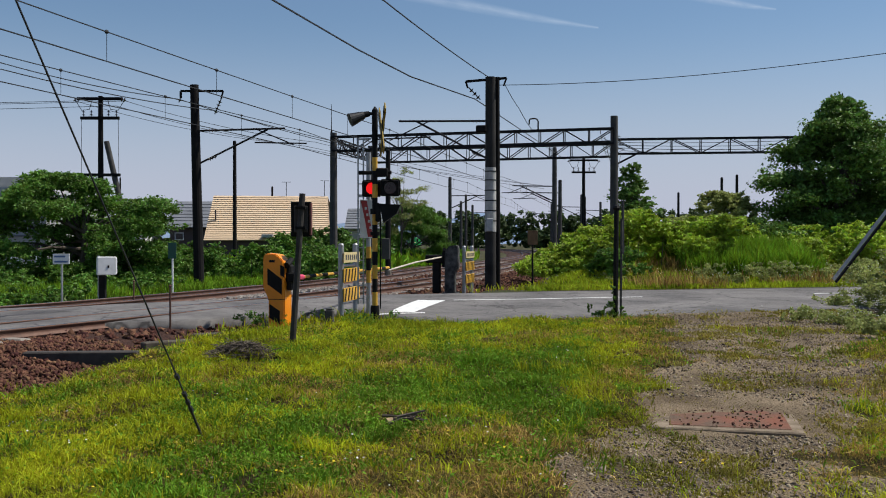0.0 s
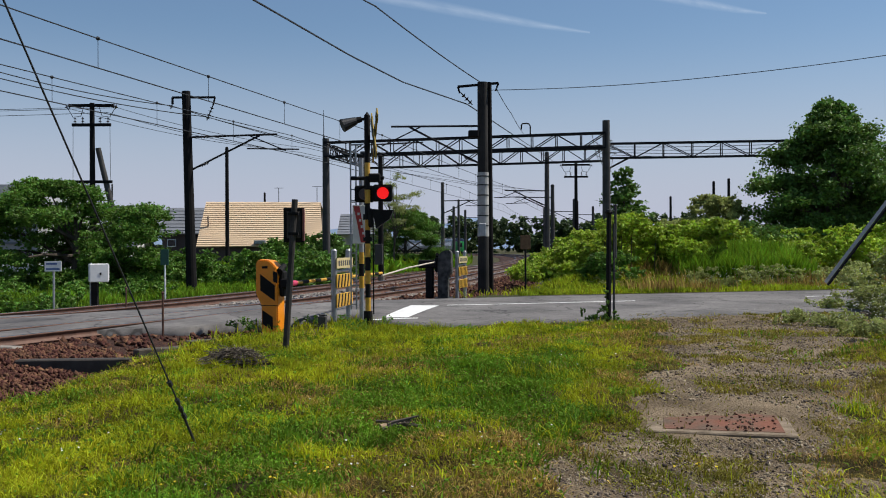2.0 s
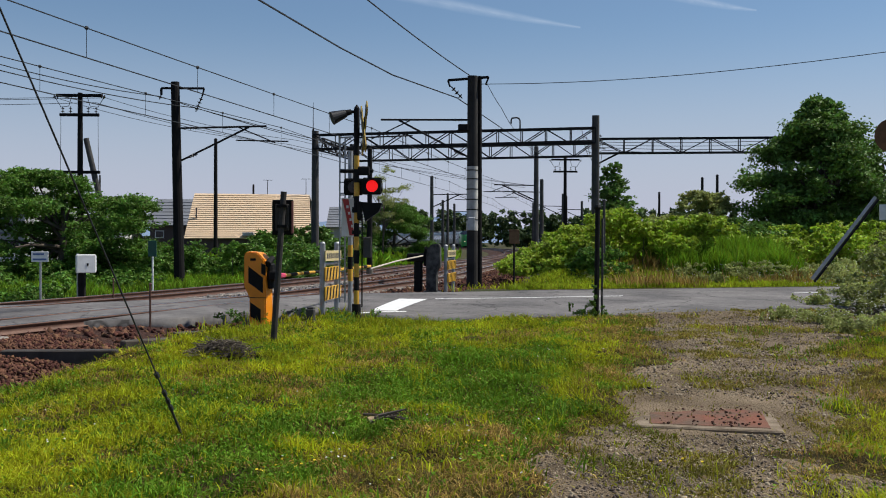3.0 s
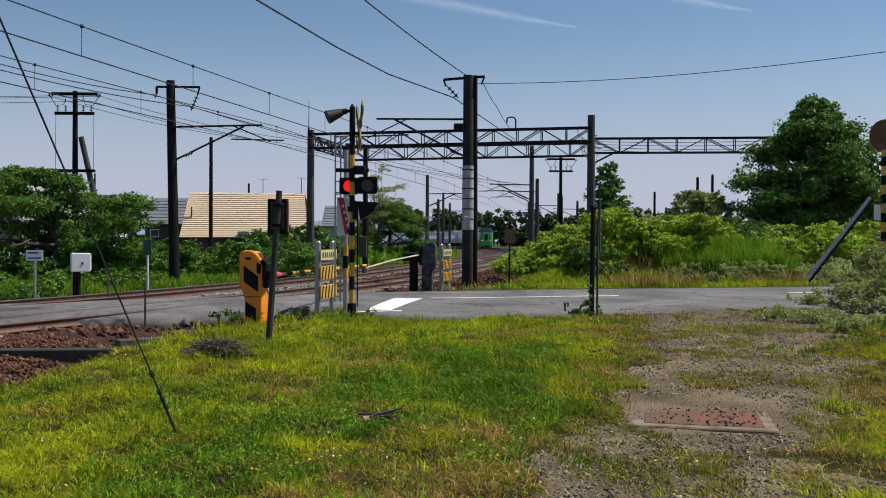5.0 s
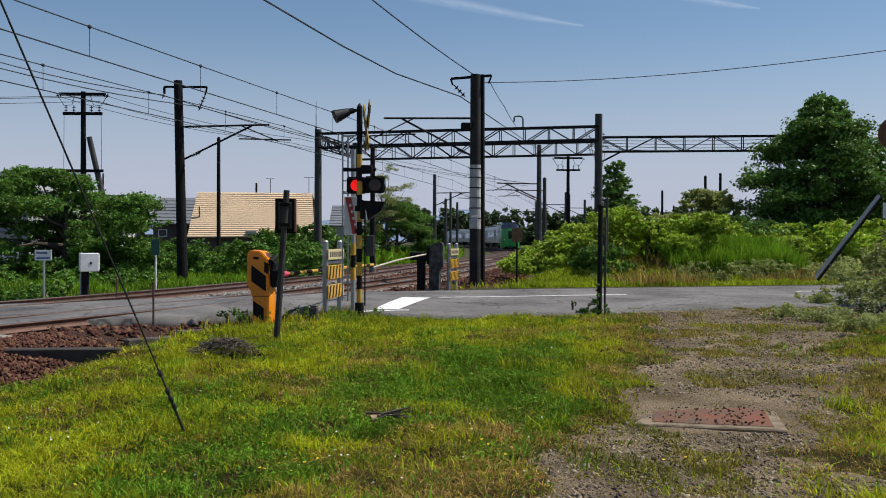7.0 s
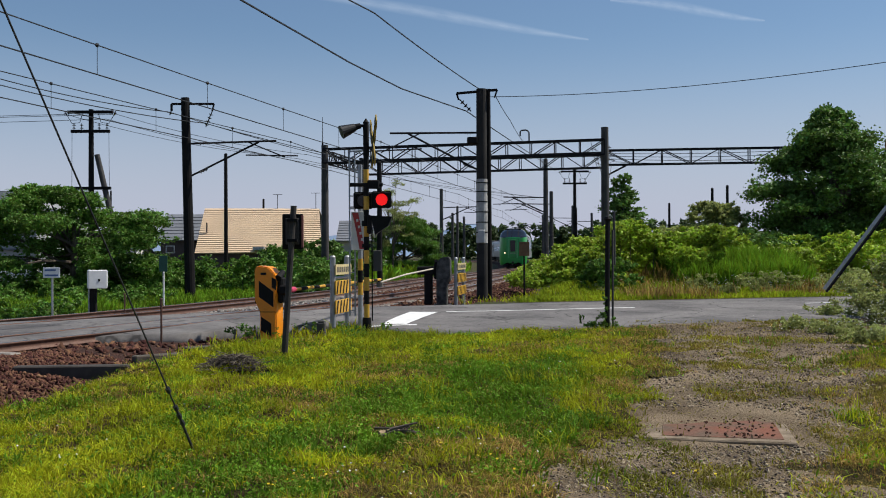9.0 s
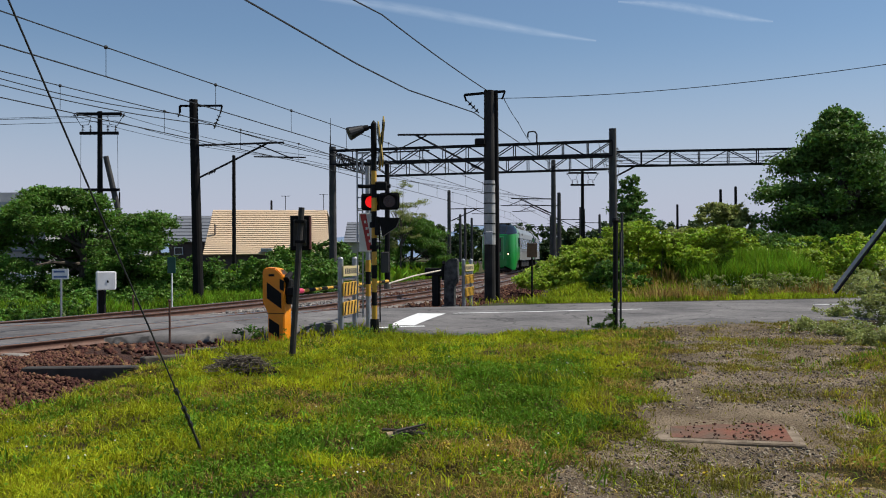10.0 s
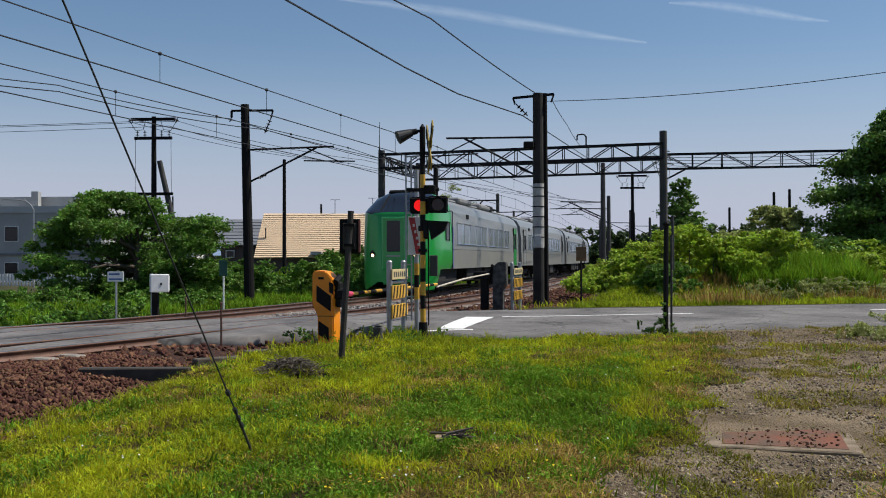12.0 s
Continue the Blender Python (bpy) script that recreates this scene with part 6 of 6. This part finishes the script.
blades("verge_grass", 130000, (2, 22, 26.5, 40), lambda x, y: far_verge(x, y) * 0.9, (0.05, 0.20), (0.014, 0.024), M_GRASS_VERGE, "rough yellow-green grass on the far verge", 45, 0.7, 0.1)
blades("verge_dry_grass", 14000, (6, 22, 28, 38), lambda x, y: far_verge(x, y) * smoothstep(0.35, 0.6, value_noise(x, y, 2.5, 33)), (0.2, 0.55), (0.010, 0.016), M_GRASS_DRY, "tall dry meadow grass below the bushes", 46, 0.5, 0.1)
blades("bank_grass", 30000, (8.8, 13.4, 34, 38.5), lambda x, y: smoothstep(0.3, 0.5, value_noise(x, y, 2, 34)), (0.4, 0.95), (0.014, 0.024), M_GRASS_BANK, "tall fresh green grass on the bank", 49, 0.5, 0.12)
blades("left_verge_grass", 110000, (-19, -5, 18, 42), lambda x, y: far_verge(x, y), (0.12, 0.36), (0.014, 0.022), M_GRASS_BANK, "lush green grass beyond the railway", 47, 0.7, 0.1)
blades("drive_weeds", 420000, (0, 10, 5.4, 19.5), lambda x, y: on_drive(x, y) * (0.06 + weedy(x, y)) * 0.9, (0.02, 0.075), (0.008, 0.015), M_GRASS_OLIVE, "low olive weeds on the gravel", 52, 1.6, 0.06)
blades("field_grass", 45000, (-14, 3, 42, 112), lambda x, y: smoothstep(3.4, 4.4, -off_track(x, y)) * 0.95, (0.3, 0.9), (0.05, 0.09), M_GRASS_BANK, "rough green grass beside the far track", 54, 0.8, 0.3)
blades("field_grass_right", 40000, (6, 22, 45, 110), lambda x, y: smoothstep(7.5, 8.5, off_track(x, y)) * 0.95, (0.3, 0.9), (0.03, 0.06), M_GRASS_BANK, "rough green grass past the near track", 55, 0.8, 0.3)
blades("track_weeds", 9000, (-7, 4, 13, 34), lambda x, y: smoothstep(5.9, 6.9, off_track(x, y)) * (1 - smoothstep(7.4, 8.2, off_track(x, y))) * 0.8 * ((y > road_far(x)) | (y < road_near(x))), (0.08, 0.25), (0.012, 0.02), M_GRASS, "scattered weeds at the ballast's foot", 48, 0.8, 0.12)

# broad-leaved weeds in the sward
rng = np.random.default_rng(77)
n = 120000
x, y = rng.uniform(-4.5, 4, n), rng.uniform(6, 17.5, n)
keep = rng.uniform(0, 1, n) < meadow(x, y) * np.clip(deep_share(x, y) + 0.12, 0, 1)
x, y = x[keep], y[keep]
tagged(leaf_mesh("clover", np.stack([x, y, ground_height(x, y) + lumps(x, y) + rng.uniform(0.02, 0.11, len(x))], 1), 0.015, M_GRASS_DEEP, rng), "small round clover leaves in the grass", "clover", kind="stuff")


def flowers(name, n, mat, label, seed, size, spots):
    rng = np.random.default_rng(seed)
    c = rng.integers(0, len(spots), n)
    sp = np.array(spots)[c]
    x, y = sp[:, 0] + rng.normal(size=n) * sp[:, 2], sp[:, 1] + rng.normal(size=n) * sp[:, 2] * 0.6
    bm = B()
    for a, b in zip(x, y):
        z = ground_z(a, b) + float(lumps(np.array([a]), np.array([b]))[0]) + rng.uniform(0.06, 0.14)
        bmesh.ops.create_cone(bm, cap_ends=True, segments=7, radius1=size * 0.5, radius2=size, depth=size * 0.7, matrix=pose(a, b, z, rng.uniform(-30, 30), rng.uniform(-30, 30)))
    return tagged(mesh_object(name, bm, mat), label, "flowers", kind="stuff")


flowers("yellow_flowers", 60, material("yellow_petals", (0.8, 0.6, 0.02), 0.6, 0, 0.15, 20, 0, 40, through_light=0.2), "small yellow flowers in the grass", 5, 0.011, [(-0.9, 6.5, 0.18), (-0.7, 6.8, 0.2), (-1.9, 6.4, 0.3), (-3.2, 12.2, 0.4), (1.9, 6.9, 0.15), (0.4, 7.4, 0.3)])
flowers("white_flowers", 60, material("white_petals", (0.75, 0.75, 0.68), 0.7, 0, 0.1, 20, 0, 40, through_light=0.2), "small white clover heads in the grass", 6, 0.009, [(0.3, 8, 0.7), (-2.4, 9, 0.8), (1.2, 12, 0.9), (-0.4, 7, 0.6), (-3.3, 8, 0.5)])

M_BLOSSOM = bpy.data.materials["white_petals"]
for x0, y0, spread_x, spread_y, low, high, n in ((10.2, 20.0, 1.5, 1.2, 0.5, 2.1, 900), (7.9, 16.1, 1.3, 1.6, 0.2, 0.85, 800), (12.0, 33.3, 4.5, 1.3, 0.2, 0.8, 450)):
    px_, py_ = x0 + rng.normal(size=n) * spread_x * 0.6, y0 + rng.normal(size=n) * spread_y * 0.6
    pz_ = ground_height(px_, py_) + low + (high - low) * rng.uniform(0, 1, n) * smoothstep(-1.6, 0.6, (px_ - x0) / spread_x)
    tagged(leaf_mesh("weed_blossom", np.stack([px_, py_, pz_], 1), 0.013 if y0 < 30 else 0.02, M_BLOSSOM, rng), "tiny white blossom on the tall weeds", "blossom", kind="stuff")

# ---- gravel drive ----
dx_, dy_ = np.meshgrid(np.arange(-0.6, 13, 0.09), np.arange(-6.0, 21.5, 0.09))
d_ok = on_drive(dx_, dy_) > 0.25
d_ok &= dy_ < road_near(dx_) + 0.25
idx = np.arange(dx_.size).reshape(dx_.shape)
cell = d_ok[:-1, :-1] & d_ok[1:, 1:] & d_ok[1:, :-1] & d_ok[:-1, 1:]
quads = np.stack([idx[:-1, :-1][cell], idx[:-1, 1:][cell], idx[1:, 1:][cell], idx[1:, :-1][cell]], 1)
dz_ = ground_height(dx_.ravel(), dy_.ravel()) + 0.008 + 0.012 * value_noise(dx_.ravel(), dy_.ravel(), 0.2, 8)
tagged(from_arrays("gravel_drive", np.stack([dx_.ravel(), dy_.ravel(), dz_], 1), quads, M_GRAVEL, True), "grey-brown gravel drive with weeds", "drive", kind="structure")
n = 130000
x, y = rng.uniform(-0.3, 10, n), 5.2 + 15 * rng.uniform(0, 1, n) ** 1.5
keep = (rng.uniform(0, 1, n) < on_drive(x, y)) & (y < road_near(x) - 0.1) & ((np.abs(x - 2.62) > 0.78) | (np.abs(y - 9.0) > 0.8))
x, y = x[keep], y[keep]
n = len(x)
r = (0.007 + 0.022 * rng.uniform(0, 1, (n, 1, 1)) ** 5) * rng.uniform(0.6, 1.5, (n, 1, 3)) * np.array((1, 1, 0.6))
q, _ = np.linalg.qr(rng.normal(size=(n, 3, 3)) + 1.6 * np.eye(3))
v = np.einsum("nij,nkj->nki", q, STONE[None] * r * rng.uniform(0.7, 1.2, (n, 6, 1))) + np.stack([x, y, ground_height(x, y) + 0.014], 1)[:, None, :]
tagged(from_arrays("gravel_stones", v.reshape(-1, 3), (STONE_FACES[None] + 6 * np.arange(n)[:, None, None]).reshape(-1, 3), M_PEBBLE), "loose grey and brown pebbles on the drive", "pebbles", kind="stuff")

# ---- cirrus ----
for x0, z0, x1, z1, wide in ((-420, 716, 420, 590, 17), (480, 690, 900, 640, 14)):
    cl = B()
    rows = []
    for i in range(21):
        u = i / 20
        c = Vector((x0 + (x1 - x0) * u, 2600, z0 + (z1 - z0) * u + 6 * math.sin(5 * u)))
        wdt = wide * math.sin(math.pi * (0.03 + 0.94 * u)) + 2
        rows.append([cl.verts.new(c + Vector((0, 0, wdt * k))) for k in (-1, 0, 1)])
    for a, b in zip(rows, rows[1:]):
        for k in range(2):
            cl.faces.new((a[k], b[k], b[k + 1], a[k + 1]))
    lay = cl.loops.layers.uv.new("across")
    for fce in cl.faces:
        for lp_ in fce.loops:
            i, k = next((i, r.index(lp_.vert)) for i, r in enumerate(rows) if lp_.vert in r)
            lp_[lay].uv = (i / 20, k / 2)
    tagged(mesh_object("backdrop_cirrus", cl, M_CIRRUS), "thin white streak of high cloud", "cloud", kind="structure")

# ---- train ----
CAR_LENGTH, CAR_GAP = 20.6, 0.7
M_TRAIN_GREEN = material("glossy_green_paint", (0.010, 0.30, 0.05), 0.28, 0, 0.06, 2, 0.0, 30, coat=0.4)
M_TRAIN_GREY = material("silver_grey_body", (0.27, 0.28, 0.28), 0.35, 0.3, 0.06, 1, 0.0, 30)
M_UNDER = material("underframe_grime", (0.014, 0.013, 0.012), 0.8, 0, 0.3, 3, 0.2, 30)
M_HEADLIGHT = material("lit_headlight", (1.0, 0.78, 0.42), 0.3, 0, 0, 3, 0, 30, glow=3.5)
BODY = [(1.40, 0.95), (1.43, 1.5), (1.43, 2.5), (1.36, 3.2), (1.18, 3.52), (0.8, 3.72), (0.0, 3.82)]


def body_ring(w, top, bottom):
    """Half section scaled to a half width, roof height and lower edge."""
    h = [(x / 1.43 * w, bottom + (z - 0.95) / (3.82 - 0.95) * (top - bottom)) for x, z in BODY]
    return h + [(-x, z) for x, z in h[-2::-1]]


def loft(bm, rings):
    rows = [[bm.verts.new(p) for p in r] for r in rings]
    for a, b in zip(rows, rows[1:]):
        for j in range(len(a) - 1):
            bm.faces.new((a[j], a[j + 1], b[j + 1], b[j]))
        bm.faces.new((a[-1], a[0], b[0], b[-1]))
    return rows


M_TRAIN_LIGHT = material("pale_green_trim", (0.05, 0.42, 0.12), 0.3, 0, 0.06, 2, 0.0, 30, coat=0.4)
M_TRAIN_LOWER = material("beige_grey_lower_body", (0.24, 0.235, 0.215), 0.4, 0.2, 0.08, 1, 0.0, 30)
M_TRAIN_ROOF = material("dusty_roof", (0.22, 0.22, 0.22), 0.6, 0.1, 0.15, 1, 0.05, 30)
# near-white metallic panes: the bright sky they mirror is put into the colour
M_SIDE_GLASS = material("sky_pale_side_glass", (0.72, 0.77, 0.82), 0.2, 0.9, 0.1, 1, 0.0, 30, spec=0.9)
M_STRIPE_BLUE = material("violet_blue_stripe", (0.06, 0.08, 0.30), 0.35, 0, 0.05, 2, 0, 30)


def hollow_nose(t, half):
    """The rounded cab: green shell below, black wrap-round windscreen above."""
    stations = [(0.0, 0.62, 2.96, 0.50), (0.05, 0.88, 3.03, 0.36), (0.17, 1.08, 3.09, 0.26), (0.42, 1.25, 3.20, 0.20), (0.8, 1.36, 3.40, 0.22), (1.2, 1.41, 3.62, 0.50), (1.5, 1.43, 3.78, 0.93), (2.05, 1.44, 3.93, 0.95), (2.5, 1.445, 3.93, 0.95), (3.3, 1.445, 3.86, 0.95)]
    belt_z = [2.90, 2.98, 3.02, 3.05, 3.08, 3.10, 3.11, 3.12, 3.12, 3.12]
    rings = []
    for (d, w, tp, bt), belt in zip(stations, belt_z):
        half_ring = [(0.96 * w, bt), (w, bt + 0.22), (w, 1.75), (0.992 * w, 2.3), (0.965 * w, belt)]
        half_ring += [(u * w, belt + f * (tp - belt)) for u, f in ((0.90, 0.40), (0.76, 0.74), (0.52, 0.93), (0.26, 1.0), (0.0, 1.0))]
        ring = half_ring + [(-x, z) for x, z in half_ring[-2::-1]]
        rings.append([(x, half - d, z) for x, z in ring])
    shell, screen = B(), B()
    shell.faces.new([shell.verts.new(p) for p in rings[0]])
    for k, (a, b) in enumerate(zip(rings, rings[1:])):
        for j in range(len(a) - 1):
            quad = (a[j], a[j + 1], b[j + 1], b[j])
            bm = screen if 4 <= j < len(a) - 5 and 1 <= k <= 6 else shell
            bm.faces.new([bm.verts.new(q) for q in quad])
    for bm in (shell, screen):
        bmesh.ops.remove_doubles(bm, verts=bm.verts, dist=0.0005)
        bmesh.ops.recalc_face_normals(bm, faces=bm.faces)
    nose = part("nose", shell, M_TRAIN_GREEN, t, "glossy green rounded cab front", smooth=True)
    glass = part("windscreen", screen, M_GLASS_DARK, t, "black wrap-round windscreen", smooth=True)
    for x in (-0.55, 0.55):
        part("pillar", bar(B(), (x, half - 0.22, 3.10), (x * 1.05, half - 1.5, 3.76), 0.05, 0.02), M_BLACK, glass)
    part("door_frame", box(B(), (-0.47, half - 0.06, 0.95), (0.47, half + 0.03, 2.88), 0.03), M_TRAIN_LIGHT, nose)
    door = part("front_door", box(B(), (-0.40, half - 0.02, 0.98), (0.40, half + 0.05, 2.84), 0.02), M_TRAIN_GREEN, nose)
    part("door_window", box(B(), (-0.25, half + 0.03, 1.60), (0.25, half + 0.062, 2.72), 0.012), M_GLASS_DARK, nose)
    part("door_sill", box(B(), (-0.26, half + 0.05, 1.42), (0.26, half + 0.07, 1.47), 0.005), M_TRAIN_GREY, nose)
    for x in (-0.80, 0.80):
        part("lamp_case", rod(B(), (x, half - 0.2, 1.50), (x, half + 0.0, 1.50), 0.13, 0.11, 16), M_BLACK, nose)
        part("headlight", rod(B(), (x, half - 0.05, 1.47), (x, half + 0.015, 1.47), 0.055, sides=16), M_HEADLIGHT, nose, "lit round headlight")
        part("tail_lamp", rod(B(), (x * 1.02, half - 0.05, 1.62), (x * 1.02, half + 0.008, 1.62), 0.04, sides=12), M_LAMP_OFF, nose)
    part("coupler_recess", box(B(), (-0.42, half - 0.3, 0.40), (0.42, half + 0.006, 0.66), 0.03), M_TRAIN_GREEN, nose)
    part("coupler", box(B(), (-0.12, half - 0.2, 0.44), (0.12, half + 0.05, 0.60), 0.03), M_UNDER, nose)
    part("snow_plough", box(B(), (-1.05, half - 0.9, 0.10), (1.05, half - 0.25, 0.24), 0.04), M_UNDER, nose)
    for s in (-1, 1):
        part("cab_side_window", box(B(), (s * 1.415, half - 2.75, 2.05), (s * 1.45, half - 2.15, 2.75), 0.02), M_GLASS_DARK, nose)
        part("cab_door_gap", box(B(), (s * 1.43, half - 3.34, 0.95), (s * 1.452, half - 3.28, 3.2)), M_BLACK, nose)
        part("blue_stripe", box(B(), (s * 1.43, half - 3.50, 0.97), (s * 1.449, half - 3.36, 2.6)), M_STRIPE_BLUE, nose)
        part("rain_gutter", bar(B(), (s * 1.40, half - 3.3, 3.22), (s * 1.40, half - 1.8, 3.1), 0.03), M_BLACK, nose)
    part("cab_underframe", box(B(), (-1.2, half - 5.2, 0.3), (1.2, half - 1.0, 0.97), 0.05), M_UNDER, nose)
    part("roof_fairing", box(B(), (-0.75, half - 3.6, 3.82), (0.75, half - 1.9, 3.98), 0.06), M_BLACK, nose)


def train_car(label, leading, pantograph):
    t = thing("train_car", Matrix(), label, "train car", "train cars")
    half = CAR_LENGTH / 2
    front = half - 3.3 if leading else half
    rows = B()
    ring = body_ring(1.43, 3.82, 0.95)
    made = loft(rows, [[(x, y, z) for x, z in ring] for y in (-half, front)])
    rows.faces.new(made[0])
    rows.faces.new(made[-1][::-1])
    bmesh.ops.recalc_face_normals(rows, faces=rows.faces)
    body = part("body", rows, M_TRAIN_GREY, t, "silver-grey painted steel body")
    for s in (-1, 1):
        part("lower_panel", box(B(), (s * 1.415, -half + 0.05, 0.96), (s * 1.445, front - 0.05, 1.72), 0.01), M_TRAIN_LOWER, t, "beige-grey lower body panel")
        groups = [(front - 0.9, 5), (front - 8.0, 3), (front - 12.6, 1)] if leading else [(front - 2.6, 6), (front - 11.2, 5)]
        for start, count in groups:
            for k in range(count):
                y1 = start - k * 1.32
                w = part("window", box(B(), (s * 1.40, y1 - 1.2, 1.93), (s * 1.440, y1, 2.78), 0.03), M_SIDE_GLASS, t)
                part("window_frame", box(B(), (s * 1.405, y1 - 1.29, 1.90), (s * 1.437, y1 - 1.2, 2.81)), M_TRAIN_GREY, w)
        doors = (-half + 1.3,) if leading else (-half + 1.3, half - 1.3)
        for y in doors:
            door = part("side_door", box(B(), (s * 1.405, y - 0.45, 1.0), (s * 1.447, y + 0.45, 3.0), 0.01), M_TRAIN_GREEN if leading else M_TRAIN_GREY, t)
            part("door_window", box(B(), (s * 1.43, y - 0.25, 1.9), (s * 1.452, y + 0.25, 2.7), 0.02), M_GLASS_DARK, door)
            for e in (-0.48, 0.48):
                part("door_gap", box(B(), (s * 1.41, y + e - 0.03, 0.98), (s * 1.450, y + e + 0.03, 3.05)), M_BLACK, door)
        part("destination_panel", box(B(), (s * 1.375, front - 3.4, 3.02), (s * 1.41, front - 3.0, 3.2)), M_BLACK, t)
    part("roof_panel", box(B(), (-0.7, -half + 0.3, 3.74), (0.7, front - 0.3, 3.86), 0.05), M_TRAIN_ROOF, t)
    for y, ln in ((-half + 7, 2.6), (1.5, 2.8)):
        part("air_conditioner", box(B(), (-0.85, y - ln / 2, 3.78), (0.85, y + ln / 2, 4.02), 0.07), M_TRAIN_ROOF, t)
    for y in (-half + 3.2, half - 3.6):
        bogie = part("bogie", box(B(), (-1.05, y - 1.5, 0.42), (1.05, y + 1.5, 0.72), 0.05), M_UNDER, t)
        for dy in (-1.05, 1.05):
            for s in (-1, 1):
                part("wheel", rod(B(), (s * 0.50, y + dy, 0.43), (s * 0.62, y + dy, 0.43), 0.43, sides=20), M_UNDER, bogie)
                part("axle_box", box(B(), (s * 0.88, y + dy - 0.18, 0.3), (s * 1.12, y + dy + 0.18, 0.6), 0.04), M_UNDER, bogie)
    for k, y in enumerate((-half + 6.6, -half + 9.0, -half + 11.2, -half + 13.0)):
        part("equipment_box", box(B(), (-1.3, y - 0.95, 0.34 + 0.06 * (k % 2)), (1.3, y + 0.75, 0.95), 0.04), M_UNDER, t)
    part("gangway", box(B(), (-0.55, -half - 0.34, 1.0), (0.55, -half, 3.2), 0.04), M_BLACK, t)
    if not leading:
        part("gangway", box(B(), (-0.55, half, 1.0), (0.55, half + 0.34, 3.2), 0.04), M_BLACK, t)
    if leading:
        hollow_nose(t, half)
    if pantograph:
        y = -half + 3.2
        pan = part("pantograph", box(B(), (-0.6, y - 0.7, 3.95), (0.6, y + 0.7, 4.03), 0.02), M_BLACK, t, "raised black pantograph")
        for x in (-0.45, 0.45):
            for dy in (-0.6, 0.6):
                part("insulator", rod(B(), (x, y + dy, 3.8), (x, y + dy, 3.97), 0.06, 0.04, 8), M_INSULATOR, pan)
        part("lower_arm", bar(B(), (0, y - 0.5, 4.0), (0, y + 0.75, 4.3), 0.06), M_BLACK, pan)
        part("upper_arm", bar(B(), (0, y + 0.75, 4.3), (0, y - 0.1, 4.50), 0.05), M_BLACK, pan)
        for dy in (-0.25, 0.1):
            part("contact_strip", bar(B(), (-0.85, y + dy, 4.50), (0.85, y + dy, 4.50), 0.05), M_BLACK, pan)
        for x in (-0.6, 0.0, 0.6):
            part("roof_box", box(B(), (x - 0.22, y + 1.6, 3.8), (x + 0.22, y + 3.2, 4.05), 0.03), M_BLACK, pan)
    return t


CARS = [train_car("silver express train front car with a green cab", True, True)]
CARS += [train_car("silver-grey express train car with dark windows", False, k == 2) for k in range(4)]
TRACK_S = np.r_[0, np.cumsum(np.linalg.norm(np.diff(TRACK[:, :2], axis=0), axis=1))]


def on_track(s):
    return Vector((float(np.interp(s, TRACK_S, TRACK[:, 0])), float(np.interp(s, TRACK_S, TRACK[:, 1])), 0.36))


FRONT_S = float(np.interp(34.7, TRACK[:, 1], TRACK_S))
SPEED = 21.0


def car_pose(number, t):
    """Where a car of the train stands at t seconds: its two bogies are on the rails."""
    nose = FRONT_S + SPEED * (12.0 - t) + number * (CAR_LENGTH + CAR_GAP)
    a, b = on_track(nose + 3.6), on_track(nose + CAR_LENGTH - 3.2)
    d = (a - b).normalized()
    mid = (on_track(nose + 3.6) + d * 3.6) - d * (CAR_LENGTH / 2)
    return Matrix.Translation(mid) @ d.to_track_quat("Y", "Z").to_matrix().to_4x4()


def motions():
    for number, car in enumerate(CARS):
        walk(car, [(k * 0.25, car_pose(number, k * 0.25)) for k in range(49)])
    # the two lamps flash in turn: each lit disc swings edge-on while the other shows
    switches = [0.25 + 0.6117 * k for k in range(20)]
    for lamp, (disc, m) in enumerate(LAMPS):
        lit, rows = lamp == 0, []
        away = m @ pose(0, 0.15, 0) @ pose(0, 0, 0, 0, 0, 86)
        rows.append((0.0, m if lit else away))
        for s in switches:
            rows.append((s, m if lit else away))
            lit = not lit
            rows.append((s + 1 / FPS, m if lit else away))
        rows.append((12.0, m if lit else away))
        walk(disc, rows)


motions()
